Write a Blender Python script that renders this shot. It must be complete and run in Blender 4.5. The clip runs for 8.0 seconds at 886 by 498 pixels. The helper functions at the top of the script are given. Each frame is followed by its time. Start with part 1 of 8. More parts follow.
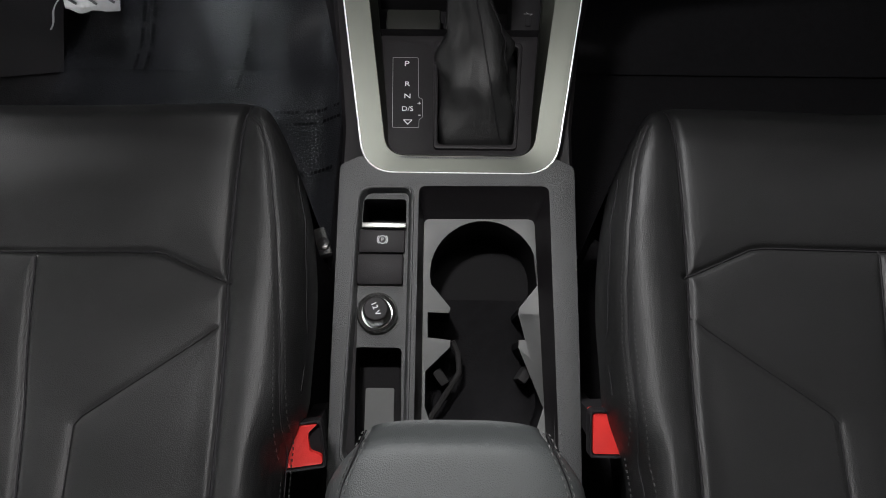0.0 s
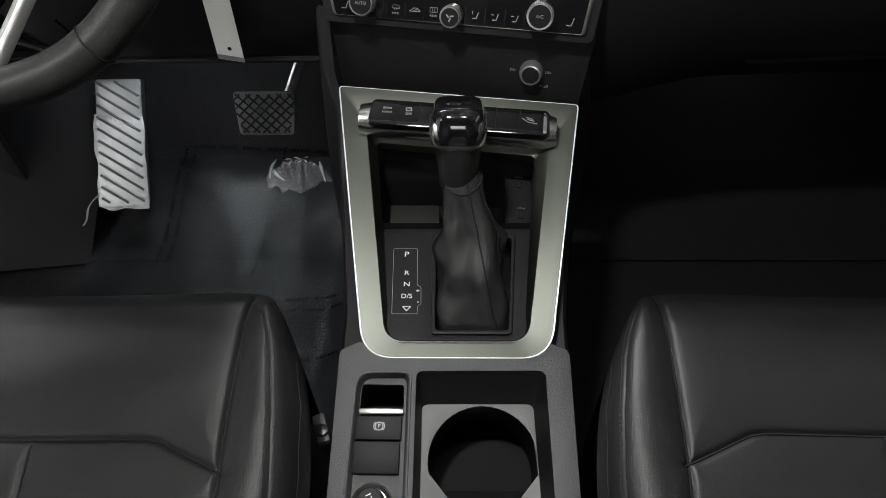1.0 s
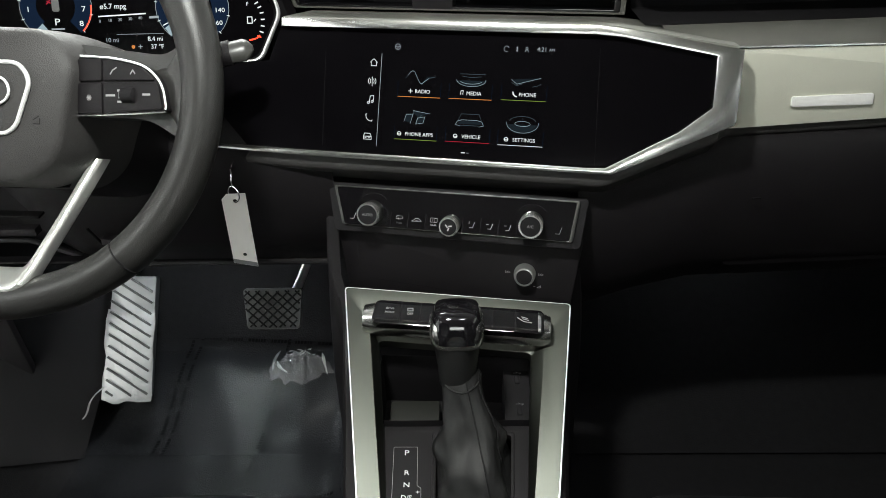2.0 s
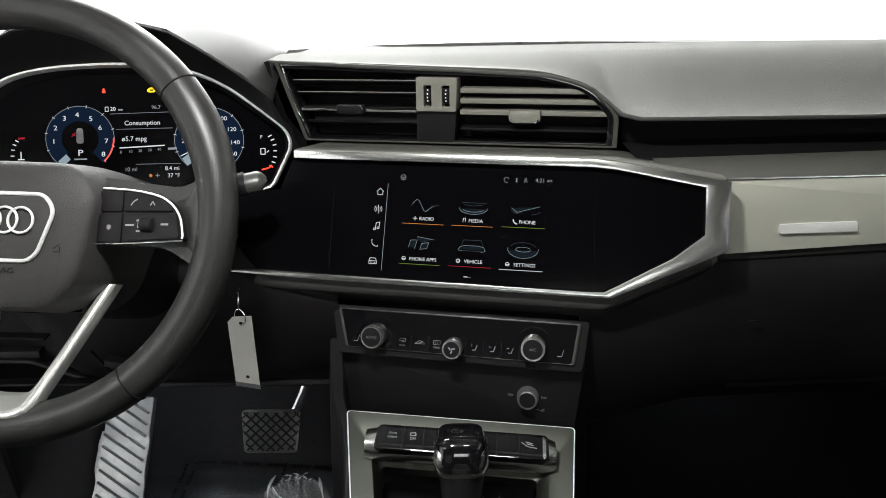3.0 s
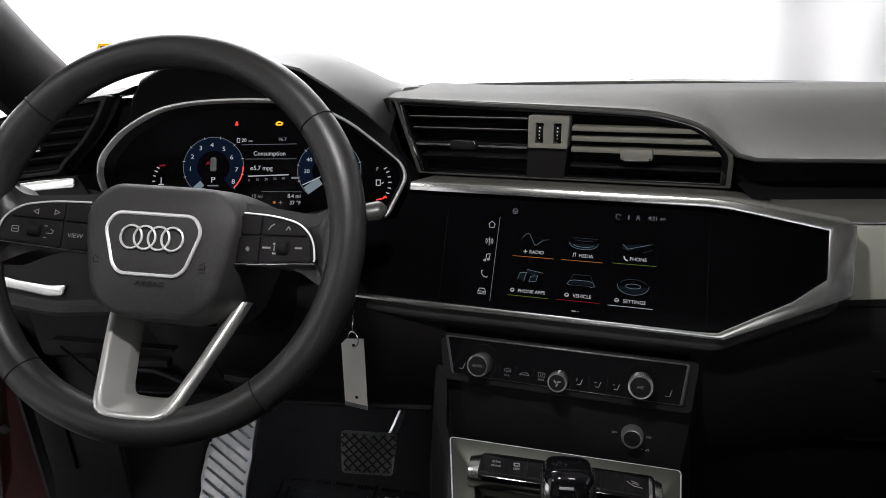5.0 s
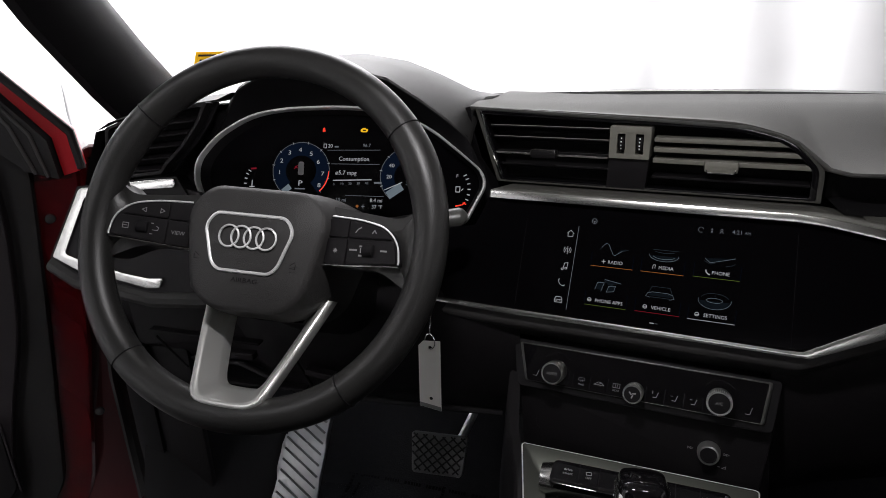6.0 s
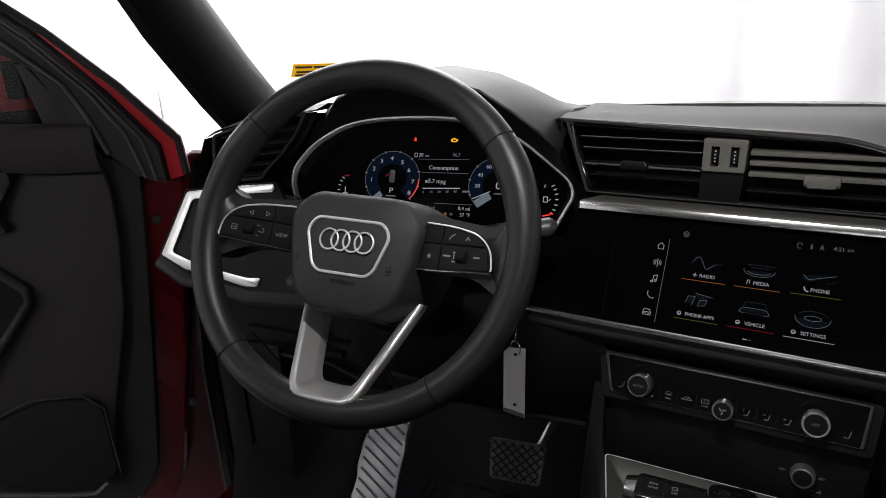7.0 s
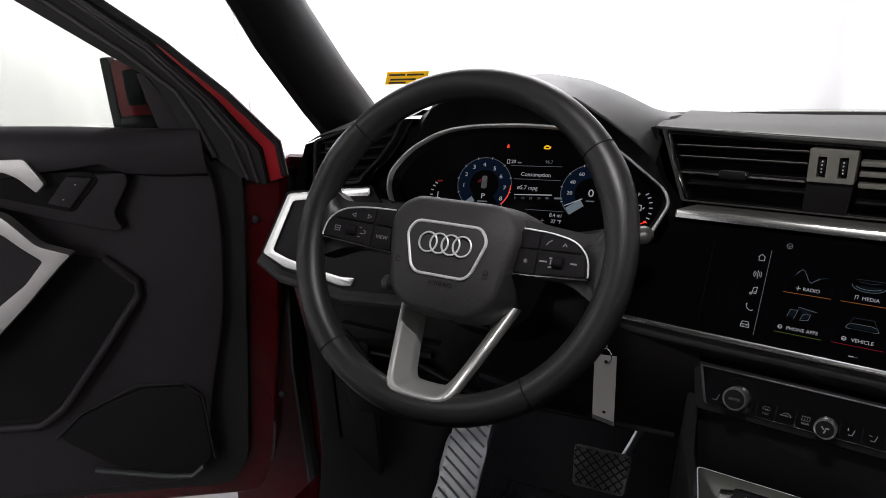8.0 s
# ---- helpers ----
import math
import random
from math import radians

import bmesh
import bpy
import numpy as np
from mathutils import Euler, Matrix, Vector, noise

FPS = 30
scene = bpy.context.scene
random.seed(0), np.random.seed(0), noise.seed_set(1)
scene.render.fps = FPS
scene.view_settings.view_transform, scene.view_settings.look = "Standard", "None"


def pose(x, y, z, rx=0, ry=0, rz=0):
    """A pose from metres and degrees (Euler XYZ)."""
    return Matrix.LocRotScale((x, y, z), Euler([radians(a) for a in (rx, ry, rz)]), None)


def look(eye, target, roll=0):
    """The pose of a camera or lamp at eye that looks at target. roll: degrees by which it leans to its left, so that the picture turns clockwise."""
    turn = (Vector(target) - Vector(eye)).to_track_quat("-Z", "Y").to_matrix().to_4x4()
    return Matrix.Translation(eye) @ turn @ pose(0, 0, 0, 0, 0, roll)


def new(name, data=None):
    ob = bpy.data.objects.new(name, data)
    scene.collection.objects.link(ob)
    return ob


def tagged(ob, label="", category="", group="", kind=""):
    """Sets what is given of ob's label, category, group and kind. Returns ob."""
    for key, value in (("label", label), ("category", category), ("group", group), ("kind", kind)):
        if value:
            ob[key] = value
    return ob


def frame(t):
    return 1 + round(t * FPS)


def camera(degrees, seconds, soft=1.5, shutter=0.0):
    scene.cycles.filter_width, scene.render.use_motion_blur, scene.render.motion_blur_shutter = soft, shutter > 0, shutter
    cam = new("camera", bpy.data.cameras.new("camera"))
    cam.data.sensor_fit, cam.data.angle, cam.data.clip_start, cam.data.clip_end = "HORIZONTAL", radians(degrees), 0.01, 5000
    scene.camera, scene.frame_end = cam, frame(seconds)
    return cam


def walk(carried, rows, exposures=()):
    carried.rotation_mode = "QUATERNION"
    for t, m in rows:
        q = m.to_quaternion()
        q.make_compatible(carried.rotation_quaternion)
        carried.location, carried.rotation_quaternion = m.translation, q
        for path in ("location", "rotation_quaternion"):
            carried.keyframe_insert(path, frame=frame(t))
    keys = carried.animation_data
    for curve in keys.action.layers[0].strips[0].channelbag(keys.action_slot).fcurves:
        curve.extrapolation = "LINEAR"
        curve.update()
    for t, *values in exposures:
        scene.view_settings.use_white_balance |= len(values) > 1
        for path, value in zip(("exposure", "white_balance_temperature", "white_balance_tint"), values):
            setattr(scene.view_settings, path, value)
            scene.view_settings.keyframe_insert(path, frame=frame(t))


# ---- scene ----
cam = camera(67.6, 8.0, soft=0.9)
PATH = [
    (0, (-0.008, 0.217, 0.866), (-0.018, 1.057, -0.949), 0.1),
    (0.5, (0.005, 0.212, 0.866), (-0.05, 1.312, -0.804), -2.1),
    (1, (0.008, 0.213, 0.878), (-0.054, 1.51, -0.643), -2.1),
    (1.5, (0.011, 0.203, 0.893), (-0.058, 1.715, -0.415), -2.1),
    (2, (0.01, 0.204, 0.907), (-0.051, 1.863, -0.209), -1.9),
    (2.2, (0.009, 0.203, 0.91), (-0.054, 1.915, -0.123), -1.9),
    (3.3, (0.003, 0.197, 0.924), (-0.038, 2.037, 0.14), -1.5),
    (3.5, (0.004, 0.197, 0.923), (-0.039, 2.043, 0.154), -1.5),
    (4, (-0.002, 0.195, 0.925), (-0.042, 2.048, 0.174), -1.5),
    (4.5, (-0.014, 0.187, 0.928), (-0.102, 2.044, 0.191), -1.6),
    (5, (-0.029, 0.177, 0.929), (-0.304, 2.023, 0.209), -2.0),
    (5.2, (-0.032, 0.174, 0.931), (-0.349, 2.01, 0.203), -2.0),
    (6.5, (-0.044, 0.153, 0.937), (-0.621, 1.945, 0.263), -2.7),
    (7, (-0.053, 0.141, 0.94), (-0.731, 1.902, 0.278), -2.9),
    (7.5, (-0.064, 0.127, 0.943), (-0.839, 1.851, 0.292), -3.1),
    (8, (-0.068, 0.117, 0.946), (-0.949, 1.796, 0.31), -3.5),
]
walk(cam, [(t, look(eye, target, roll)) for t, eye, target, roll in PATH],
     exposures=[(0, 0.80, 6450, 11), (1.0, 1.0, 6500, 7), (2.0, 1.30, 6550, 3), (3.3, 0.80, 6500, 8), (4.5, 0.36, 6450, 11), (6.5, -0.40, 6450, 14), (8.0, -0.40, 6450, 14)])

# ---- light of the photo studio: white curtains all round, soft lamps under the ceiling ----
world = bpy.data.worlds.new("studio_air")
scene.world = world
world.use_nodes = True
world.node_tree.nodes["Background"].inputs[0].default_value = (1.0, 1.0, 1.0, 1)
world.node_tree.nodes["Background"].inputs[1].default_value = 0.05


def soft_lamp(name, place, target, size_x, size_y, watts, colour=(1, 1.0, 1.0)):
    d = bpy.data.lights.new(name, "AREA")
    d.shape, d.size, d.size_y, d.energy, d.color = "RECTANGLE", size_x, size_y, watts, colour
    ob = new(name, d)
    ob.matrix_world = look(place, target)
    return tagged(ob, "large soft studio lamp, added out of view", "studio lamp", kind="structure")


# four lamps out of view, turned to the curtains
soft_lamp("studio_lamp_front", (-1.8, 3.7, 3.3), (-1.8, 4.85, 0.6), 3.4, 1.0, 595)
soft_lamp("studio_lamp_left", (-3.6, 2.3, 2.1), (-4.6, 2.2, 0.8), 2.6, 0.6, 112)
soft_lamp("studio_lamp_right", (3.9, 0.6, 3.3), (5.0, 0.6, 1.2), 4.0, 1.0, 22)
soft_lamp("studio_lamp_back", (-0.2, -3.9, 3.3), (-0.2, -5.0, 1.4), 6.0, 1.0, 400)
# added fill, unseen, aimed through the open door to brighten the cabin
soft_lamp("door_fill_lamp", (-2.9, -1.45, 3.4), (-0.5, 0.9, 0.3), 0.9, 0.9, 15)
# the cabin's own roof lamps, lit because the door stands open
for x, watts in ((-0.12, 2.6), (0.06, 0.36)):
    lamp = soft_lamp("roof_lamp", (x, 0.46, 1.195), (x, 0.46, 0), 0.06, 0.04, watts, (1.0, 0.99, 0.98))
    tagged(lamp, "lit white reading lamp in the headliner", "roof lamp")
# small cool lamps under the dashboard, lit with the door open
for name, place, watts in (("footwell_lamp", (-0.40, 0.965, 0.440), 0.19), ("footwell_lamp", (0.40, 0.985, 0.41), 0.035)):
    lamp = soft_lamp(name, place, (place[0], place[1] + 0.01, 0), 0.035, 0.02, watts, (0.90, 0.95, 1.0))
    tagged(lamp, "small lit footwell lamp under the dashboard", "footwell lamp")


# ---- materials ----
def material(name, colour, rough=0.5, metal=0.0, grain=0.0, grain_size=900.0, mottle=0.0, mottle_size=14.0,
             coat=0.0, rough_var=0.0, emit=0.0, spec=0.5, voronoi=False):
    """A surface with fine relief (grain, per metre) and broad mottling of colour and gloss."""
    m = bpy.data.materials.new(name)
    m.use_nodes = True
    nt = m.node_tree
    b = nt.nodes["Principled BSDF"]
    b.inputs["Base Color"].default_value = (*colour, 1)
    b.inputs["Roughness"].default_value = rough
    b.inputs["Metallic"].default_value = metal
    b.inputs["Specular IOR Level"].default_value = spec
    b.inputs["Coat Weight"].default_value = coat
    if emit:
        b.inputs["Emission Color"].default_value = (*colour, 1)
        b.inputs["Emission Strength"].default_value = emit
    co = nt.nodes.new("ShaderNodeTexCoord")
    if mottle or rough_var:
        n1 = nt.nodes.new("ShaderNodeTexNoise")
        n1.inputs["Scale"].default_value, n1.inputs["Detail"].default_value = mottle_size, 6
        nt.links.new(co.outputs["Object"], n1.inputs["Vector"])
        if mottle:
            mix = nt.nodes.new("ShaderNodeMix")
            mix.data_type = "RGBA"
            mix.inputs[6].default_value = (*[c * (1 - mottle) for c in colour], 1)
            mix.inputs[7].default_value = (*[min(1, c * (1 + mottle)) for c in colour], 1)
            nt.links.new(n1.outputs["Fac"], mix.inputs[0])
            nt.links.new(mix.outputs[2], b.inputs["Base Color"])
        if rough_var:
            mr = nt.nodes.new("ShaderNodeMapRange")
            mr.inputs[3].default_value, mr.inputs[4].default_value = max(0.02, rough - rough_var), min(1, rough + rough_var)
            nt.links.new(n1.outputs["Fac"], mr.inputs[0])
            nt.links.new(mr.outputs[0], b.inputs["Roughness"])
    if grain:
        if voronoi:
            n2 = nt.nodes.new("ShaderNodeTexVoronoi")
            n2.inputs["Scale"].default_value = grain_size
            out = n2.outputs["Distance"]
        else:
            n2 = nt.nodes.new("ShaderNodeTexNoise")
            n2.inputs["Scale"].default_value, n2.inputs["Detail"].default_value = grain_size, 3
            out = n2.outputs["Fac"]
        nt.links.new(co.outputs["Object"], n2.inputs["Vector"])
        bump = nt.nodes.new("ShaderNodeBump")
        bump.inputs["Strength"].default_value, bump.inputs["Distance"].default_value = grain, 0.0006
        nt.links.new(out, bump.inputs["Height"])
        nt.links.new(bump.outputs[0], b.inputs["Normal"])
    return m


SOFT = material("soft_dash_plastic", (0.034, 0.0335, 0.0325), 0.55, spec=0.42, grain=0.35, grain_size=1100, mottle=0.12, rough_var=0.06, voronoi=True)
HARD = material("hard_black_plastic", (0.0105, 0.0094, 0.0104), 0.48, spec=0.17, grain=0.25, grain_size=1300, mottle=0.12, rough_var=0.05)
CONSOLE = material("console_grey_plastic", (0.044, 0.0455, 0.046), 0.5, grain=0.4, grain_size=1200, mottle=0.1, rough_var=0.05, voronoi=True)
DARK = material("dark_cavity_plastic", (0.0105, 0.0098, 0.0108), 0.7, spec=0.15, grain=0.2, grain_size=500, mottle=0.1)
GLOSS = material("piano_black", (0.0055, 0.0050, 0.0060), 0.07, rough_var=0.02, mottle_size=40, coat=0.3)
GLASSBLACK = material("black_screen_glass", (0.0028, 0.0025, 0.0031), 0.1, spec=0.045, rough_var=0.03, mottle_size=6, mottle=0.3)
LEATHER = material("black_leather", (0.0095, 0.0095, 0.0096), 0.43, spec=0.30, grain=0.22, grain_size=1500, mottle=0.18, mottle_size=20, rough_var=0.07, voronoi=True)
RIMLEATHER = material("wheel_leather", (0.0185, 0.0180, 0.0172), 0.38, grain=0.14, grain_size=1000, mottle=0.15, mottle_size=30, rough_var=0.08, voronoi=True)
SILVER = material("satin_aluminium", (0.68, 0.68, 0.66), 0.24, metal=1.0, grain=0.02, grain_size=2200, mottle=0.04, rough_var=0.015)
FRAMEMETAL = material("olive_satin_metal", (0.086, 0.090, 0.079), 0.42, metal=1.0, grain=0.03, grain_size=2200, mottle=0.04, rough_var=0.02)
PADMAT = material("grained_black_cover", (0.036, 0.0345, 0.0338), 0.5, grain=0.35, grain_size=1300, mottle=0.12, rough_var=0.05, spec=0.4, voronoi=True)
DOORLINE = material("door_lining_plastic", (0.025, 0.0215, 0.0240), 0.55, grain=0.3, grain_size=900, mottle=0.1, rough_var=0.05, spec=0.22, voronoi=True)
FRIT = material("windscreen_border", (0.13, 0.13, 0.128), 0.3, mottle=0.2, mottle_size=30, rough_var=0.08)
VENTTRIM = material("olive_vent_trim", (0.055, 0.054, 0.047), 0.5, grain=0.25, grain_size=1000, mottle=0.08, rough_var=0.04)
LEDGE = material("olive_grey_soft_trim", (0.105, 0.104, 0.092), 0.5, grain=0.25, grain_size=1000, mottle=0.08, rough_var=0.04, voronoi=True)
BRIGHT = material("bright_satin_metal", (0.90, 0.90, 0.89), 0.40, metal=0.45, mottle=0.03, rough_var=0.02)
SPOKEMETAL = material("satin_spoke_aluminium", (0.86, 0.86, 0.83), 0.30, metal=0.76, mottle=0.03, rough_var=0.01)
SATINTRIM = material("satin_grey_lacquer", (0.66, 0.665, 0.565), 0.4, metal=0.25, grain=0.12, grain_size=1800, mottle=0.06, rough_var=0.05)
CHROME = material("chrome", (0.85, 0.85, 0.85), 0.1, metal=1.0, rough_var=0.04, mottle_size=60)
DARKKNOB = material("dark_knurled_metal", (0.13, 0.13, 0.128), 0.32, metal=1.0, grain=0.03, grain_size=2200, mottle=0.06, rough_var=0.03)
KNOBRIM = material("satin_knob_silver", (0.50, 0.50, 0.485), 0.30, metal=0.85, grain=0.03, grain_size=2200, mottle=0.04, rough_var=0.02)
# dark dash plastic made paler: windscreen light put into the colour
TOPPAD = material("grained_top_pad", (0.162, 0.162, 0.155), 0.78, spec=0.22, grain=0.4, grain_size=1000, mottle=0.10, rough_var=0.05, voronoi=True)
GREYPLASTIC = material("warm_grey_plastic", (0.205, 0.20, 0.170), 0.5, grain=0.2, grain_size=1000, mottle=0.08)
TRAY = material("rubber_tray_grey", (0.115, 0.117, 0.115), 0.5, grain=0.2, grain_size=900, mottle=0.1)
CARPET = material("black_carpet", (0.012, 0.0115, 0.0125), 0.95, spec=0.1, grain=1.0, grain_size=420, mottle=0.35, mottle_size=90)
# red car paint with the door opening's shade put into its colour
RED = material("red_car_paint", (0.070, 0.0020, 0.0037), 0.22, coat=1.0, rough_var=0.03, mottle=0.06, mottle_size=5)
REDPLASTIC = material("red_buckle_plastic", (0.62, 0.03, 0.026), 0.35, grain=0.1, mottle=0.08, mottle_size=60, rough_var=0.06)
RUBBER = material("black_rubber_seal", (0.016, 0.0150, 0.0155), 0.85, grain=0.2, mottle=0.2)
STEEL = material("brushed_steel", (0.74, 0.75, 0.76), 0.36, metal=1.0, grain=0.1, grain_size=300, mottle=0.1, rough_var=0.12, mottle_size=40)
BADGE = material("bright_brushed_badge", (0.82, 0.82, 0.80), 0.5, metal=0.35, grain=0.1, grain_size=900, mottle=0.06, mottle_size=60)
FOOTMETAL = material("brushed_footrest_aluminium", (0.32, 0.325, 0.33), 0.36, metal=1.0, grain=0.1, grain_size=300, mottle=0.15, rough_var=0.12, mottle_size=40)
# seal lips paler than the seals: their highlight lines put into the colour
SEALGREY = material("sheen_seal_rubber", (0.030, 0.027, 0.026), 0.45, grain=0.2, mottle=0.2)
# same red car paint twice: lit for mirror and flange, shaded for wing
LITREDPAINT = material("lit_red_paint", (0.50, 0.010, 0.018), 0.3, coat=0.6, mottle=0.08, mottle_size=9, rough_var=0.04)
SHADEDRED = material("shaded_red_paint", (0.055, 0.003, 0.005), 0.55, spec=0.2, mottle=0.15, mottle_size=12)
HANDLEMETAL = material("satin_handle_metal", (0.62, 0.60, 0.58), 0.36, metal=0.85, grain=0.02, grain_size=2200, mottle=0.05)
DIMFRAME = material("dark_satin_metal", (0.085, 0.086, 0.082), 0.34, metal=1.0, grain=0.03, grain_size=2200, mottle=0.04)
PAPER = material("white_card", (0.86, 0.84, 0.80), 0.7, mottle=0.04, mottle_size=30)
CLOTH = material("white_curtain_cloth", (0.82, 0.82, 0.82), 0.85, grain=0.3, grain_size=300, mottle=0.03, mottle_size=2)
CEILING = material("dark_studio_ceiling", (0.12, 0.12, 0.12), 0.9, grain=0.3, grain_size=60, mottle=0.1)
CONCRETE = material("studio_floor_grey", (0.07, 0.07, 0.072), 0.6, grain=0.3, grain_size=200, mottle=0.1, mottle_size=3)
HEADLINER = material("grey_headliner", (0.36, 0.35, 0.315), 0.9, grain=0.5, grain_size=700, mottle=0.05)
YELLOW = material("yellow_sticker", (0.90, 0.66, 0.03), 0.6, mottle=0.05)
nodes, links = YELLOW.node_tree.nodes, YELLOW.node_tree.links
thin, half = nodes.new("ShaderNodeBsdfTranslucent"), nodes.new("ShaderNodeMixShader")
thin.inputs[0].default_value = (0.90, 0.64, 0.03, 1)
half.inputs[0].default_value = 0.6
links.new(nodes["Principled BSDF"].outputs[0], half.inputs[1])
links.new(thin.outputs[0], half.inputs[2])
links.new(half.outputs[0], nodes["Material Output"].inputs["Surface"])
INK = material("black_ink", (0.02, 0.02, 0.02), 0.6, mottle=0.2)
WHITEPRINT = material("white_print", (0.75, 0.75, 0.75), 0.5, mottle=0.05, mottle_size=200)
SMALLPRINT = material("pale_grey_print", (0.28, 0.28, 0.28), 0.5, mottle=0.05, mottle_size=200)
PANELPRINT = material("dull_panel_print", (0.20, 0.20, 0.20), 0.5, mottle=0.05, mottle_size=200)
DIMPRINT = material("grey_print", (0.22, 0.22, 0.22), 0.5, mottle=0.05, mottle_size=200)
PALETHREAD = material("pale_thread", (0.10, 0.10, 0.098), 0.7, mottle=0.2, mottle_size=300)
ARMPAD = material("armrest_leatherette", (0.044, 0.048, 0.048), 0.5, grain=0.4, grain_size=1200, mottle=0.1, rough_var=0.05, voronoi=True)
THREAD = material("grey_thread", (0.022, 0.022, 0.022), 0.7, mottle=0.2, mottle_size=300)


def tinted_glass():
    m = bpy.data.materials.new("tinted_glass")
    m.use_nodes = True
    nt = m.node_tree
    tr = nt.nodes.new("ShaderNodeBsdfTransparent")
    tr.inputs[0].default_value = (0.16, 0.17, 0.17, 1)
    gl = nt.nodes["Principled BSDF"]
    gl.inputs["Base Color"].default_value = (0.01, 0.01, 0.01, 1)
    gl.inputs["Roughness"].default_value = 0.03
    mix = nt.nodes.new("ShaderNodeMixShader")
    mix.inputs[0].default_value = 0.3
    nt.links.new(tr.outputs[0], mix.inputs[1])
    nt.links.new(gl.outputs[0], mix.inputs[2])
    nt.links.new(mix.outputs[0], nt.nodes["Material Output"].inputs["Surface"])
    return m


TINTED = tinted_glass()


def glow(name, colour, strength):
    """A lit display colour under matt black glass."""
    m = material(name, colour, 0.6, emit=strength, spec=0.0)
    m.node_tree.nodes["Principled BSDF"].inputs["Base Color"].default_value = (*[c * 0.03 for c in colour], 1)
    return m


LIT = glow("lit_white", (0.8, 0.83, 0.86), 0.46)
LITDIM = glow("lit_grey", (0.40, 0.44, 0.48), 0.34)
LITBLUE = glow("lit_blue", (0.46, 0.58, 0.66), 0.30)
LITSLATE = glow("lit_slate", (0.16, 0.22, 0.27), 0.17)
LITDUSK = glow("lit_dusk", (0.035, 0.050, 0.066), 0.13)
LITNAVY = glow("lit_navy", (0.010, 0.020, 0.046), 0.32)
LITRED = glow("lit_red", (1.0, 0.06, 0.03), 1.1)
LITAMBER = glow("lit_amber", (1.0, 0.55, 0.02), 1.0)
LITORANGE = glow("lit_orange", (0.85, 0.3, 0.08), 0.32)
LITGREEN = glow("lit_green", (0.35, 0.5, 0.1), 0.20)
LITCRIMSON = glow("lit_crimson", (0.55, 0.03, 0.06), 0.30)


# ---- building tools ----
def FR(o, yaw=0.0, lean=0.0):
    """A panel's frame: x to the right, y up along the panel, z out of it. yaw turns it to the driver, lean tips it back."""
    y, l = radians(yaw), radians(lean)
    u = Vector((math.cos(y), -math.sin(y), 0))
    v = math.sin(l) * Vector((math.sin(y), math.cos(y), 0)) + math.cos(l) * Vector((0, 0, 1))
    n = u.cross(v)
    return Matrix(((u.x, v.x, n.x, o[0]), (u.y, v.y, n.y, o[1]), (u.z, v.z, n.z, o[2]), (0, 0, 0, 1)))


def shift(F, u=0.0, v=0.0, n=0.0, turn=0.0):
    """The frame F moved along its own axes and turned in its plane."""
    return F @ Matrix.Translation((u, v, n)) @ Matrix.Rotation(radians(turn), 4, "Z")


def thing(name, place, label, category, group="", kind=""):
    ob = new(name)
    ob.empty_display_size = 0.02
    ob.matrix_world = Matrix.Translation(place)
    return tagged(ob, label, category, group, kind)


def part(name, bm, mat, parent=None, label="", sharp=35):
    me = bpy.data.meshes.new(name)
    bmesh.ops.recalc_face_normals(bm, faces=bm.faces)
    bm.to_mesh(me)
    bm.free()
    me.polygons.foreach_set("use_smooth", [True] * len(me.polygons))
    me.set_sharp_from_angle(angle=radians(sharp))
    me.materials.append(mat)
    ob = new(name, me)
    if parent:
        ob.parent = parent
        root = parent
        while root.parent:
            root = root.parent
        ob.matrix_parent_inverse = root.matrix_basis.inverted() if parent == root else Matrix.Identity(4)
    return tagged(ob, label)


def rnd(pts, r, n=4):
    """A polygon with rounded corners; r one radius, or one a corner."""
    out, k = [], len(pts)
    for i, p in enumerate(pts):
        p, a, b = Vector(p), Vector(pts[i - 1]), Vector(pts[(i + 1) % k])
        rr = r[i] if isinstance(r, (list, tuple)) else r
        da, db = (a - p), (b - p)
        rr = min(rr, da.length * 0.48, db.length * 0.48)
        if rr <= 0:
            out.append(p)
            continue
        s, e = p + da.normalized() * rr, p + db.normalized() * rr
        for j in range(n + 1):
            t = j / n
            out.append((1 - t) ** 2 * s + 2 * t * (1 - t) * p + t * t * e)
    return [(q.x, q.y) for q in out]


def rect(u0, v0, u1, v1, r=0.0, n=3):
    pts = [(u0, v0), (u1, v0), (u1, v1), (u0, v1)]
    return rnd(pts, r, n) if r else pts


def circle(u, v, r, n=24):
    return [(u + r * math.cos(2 * math.pi * i / n), v + r * math.sin(2 * math.pi * i / n)) for i in range(n)]


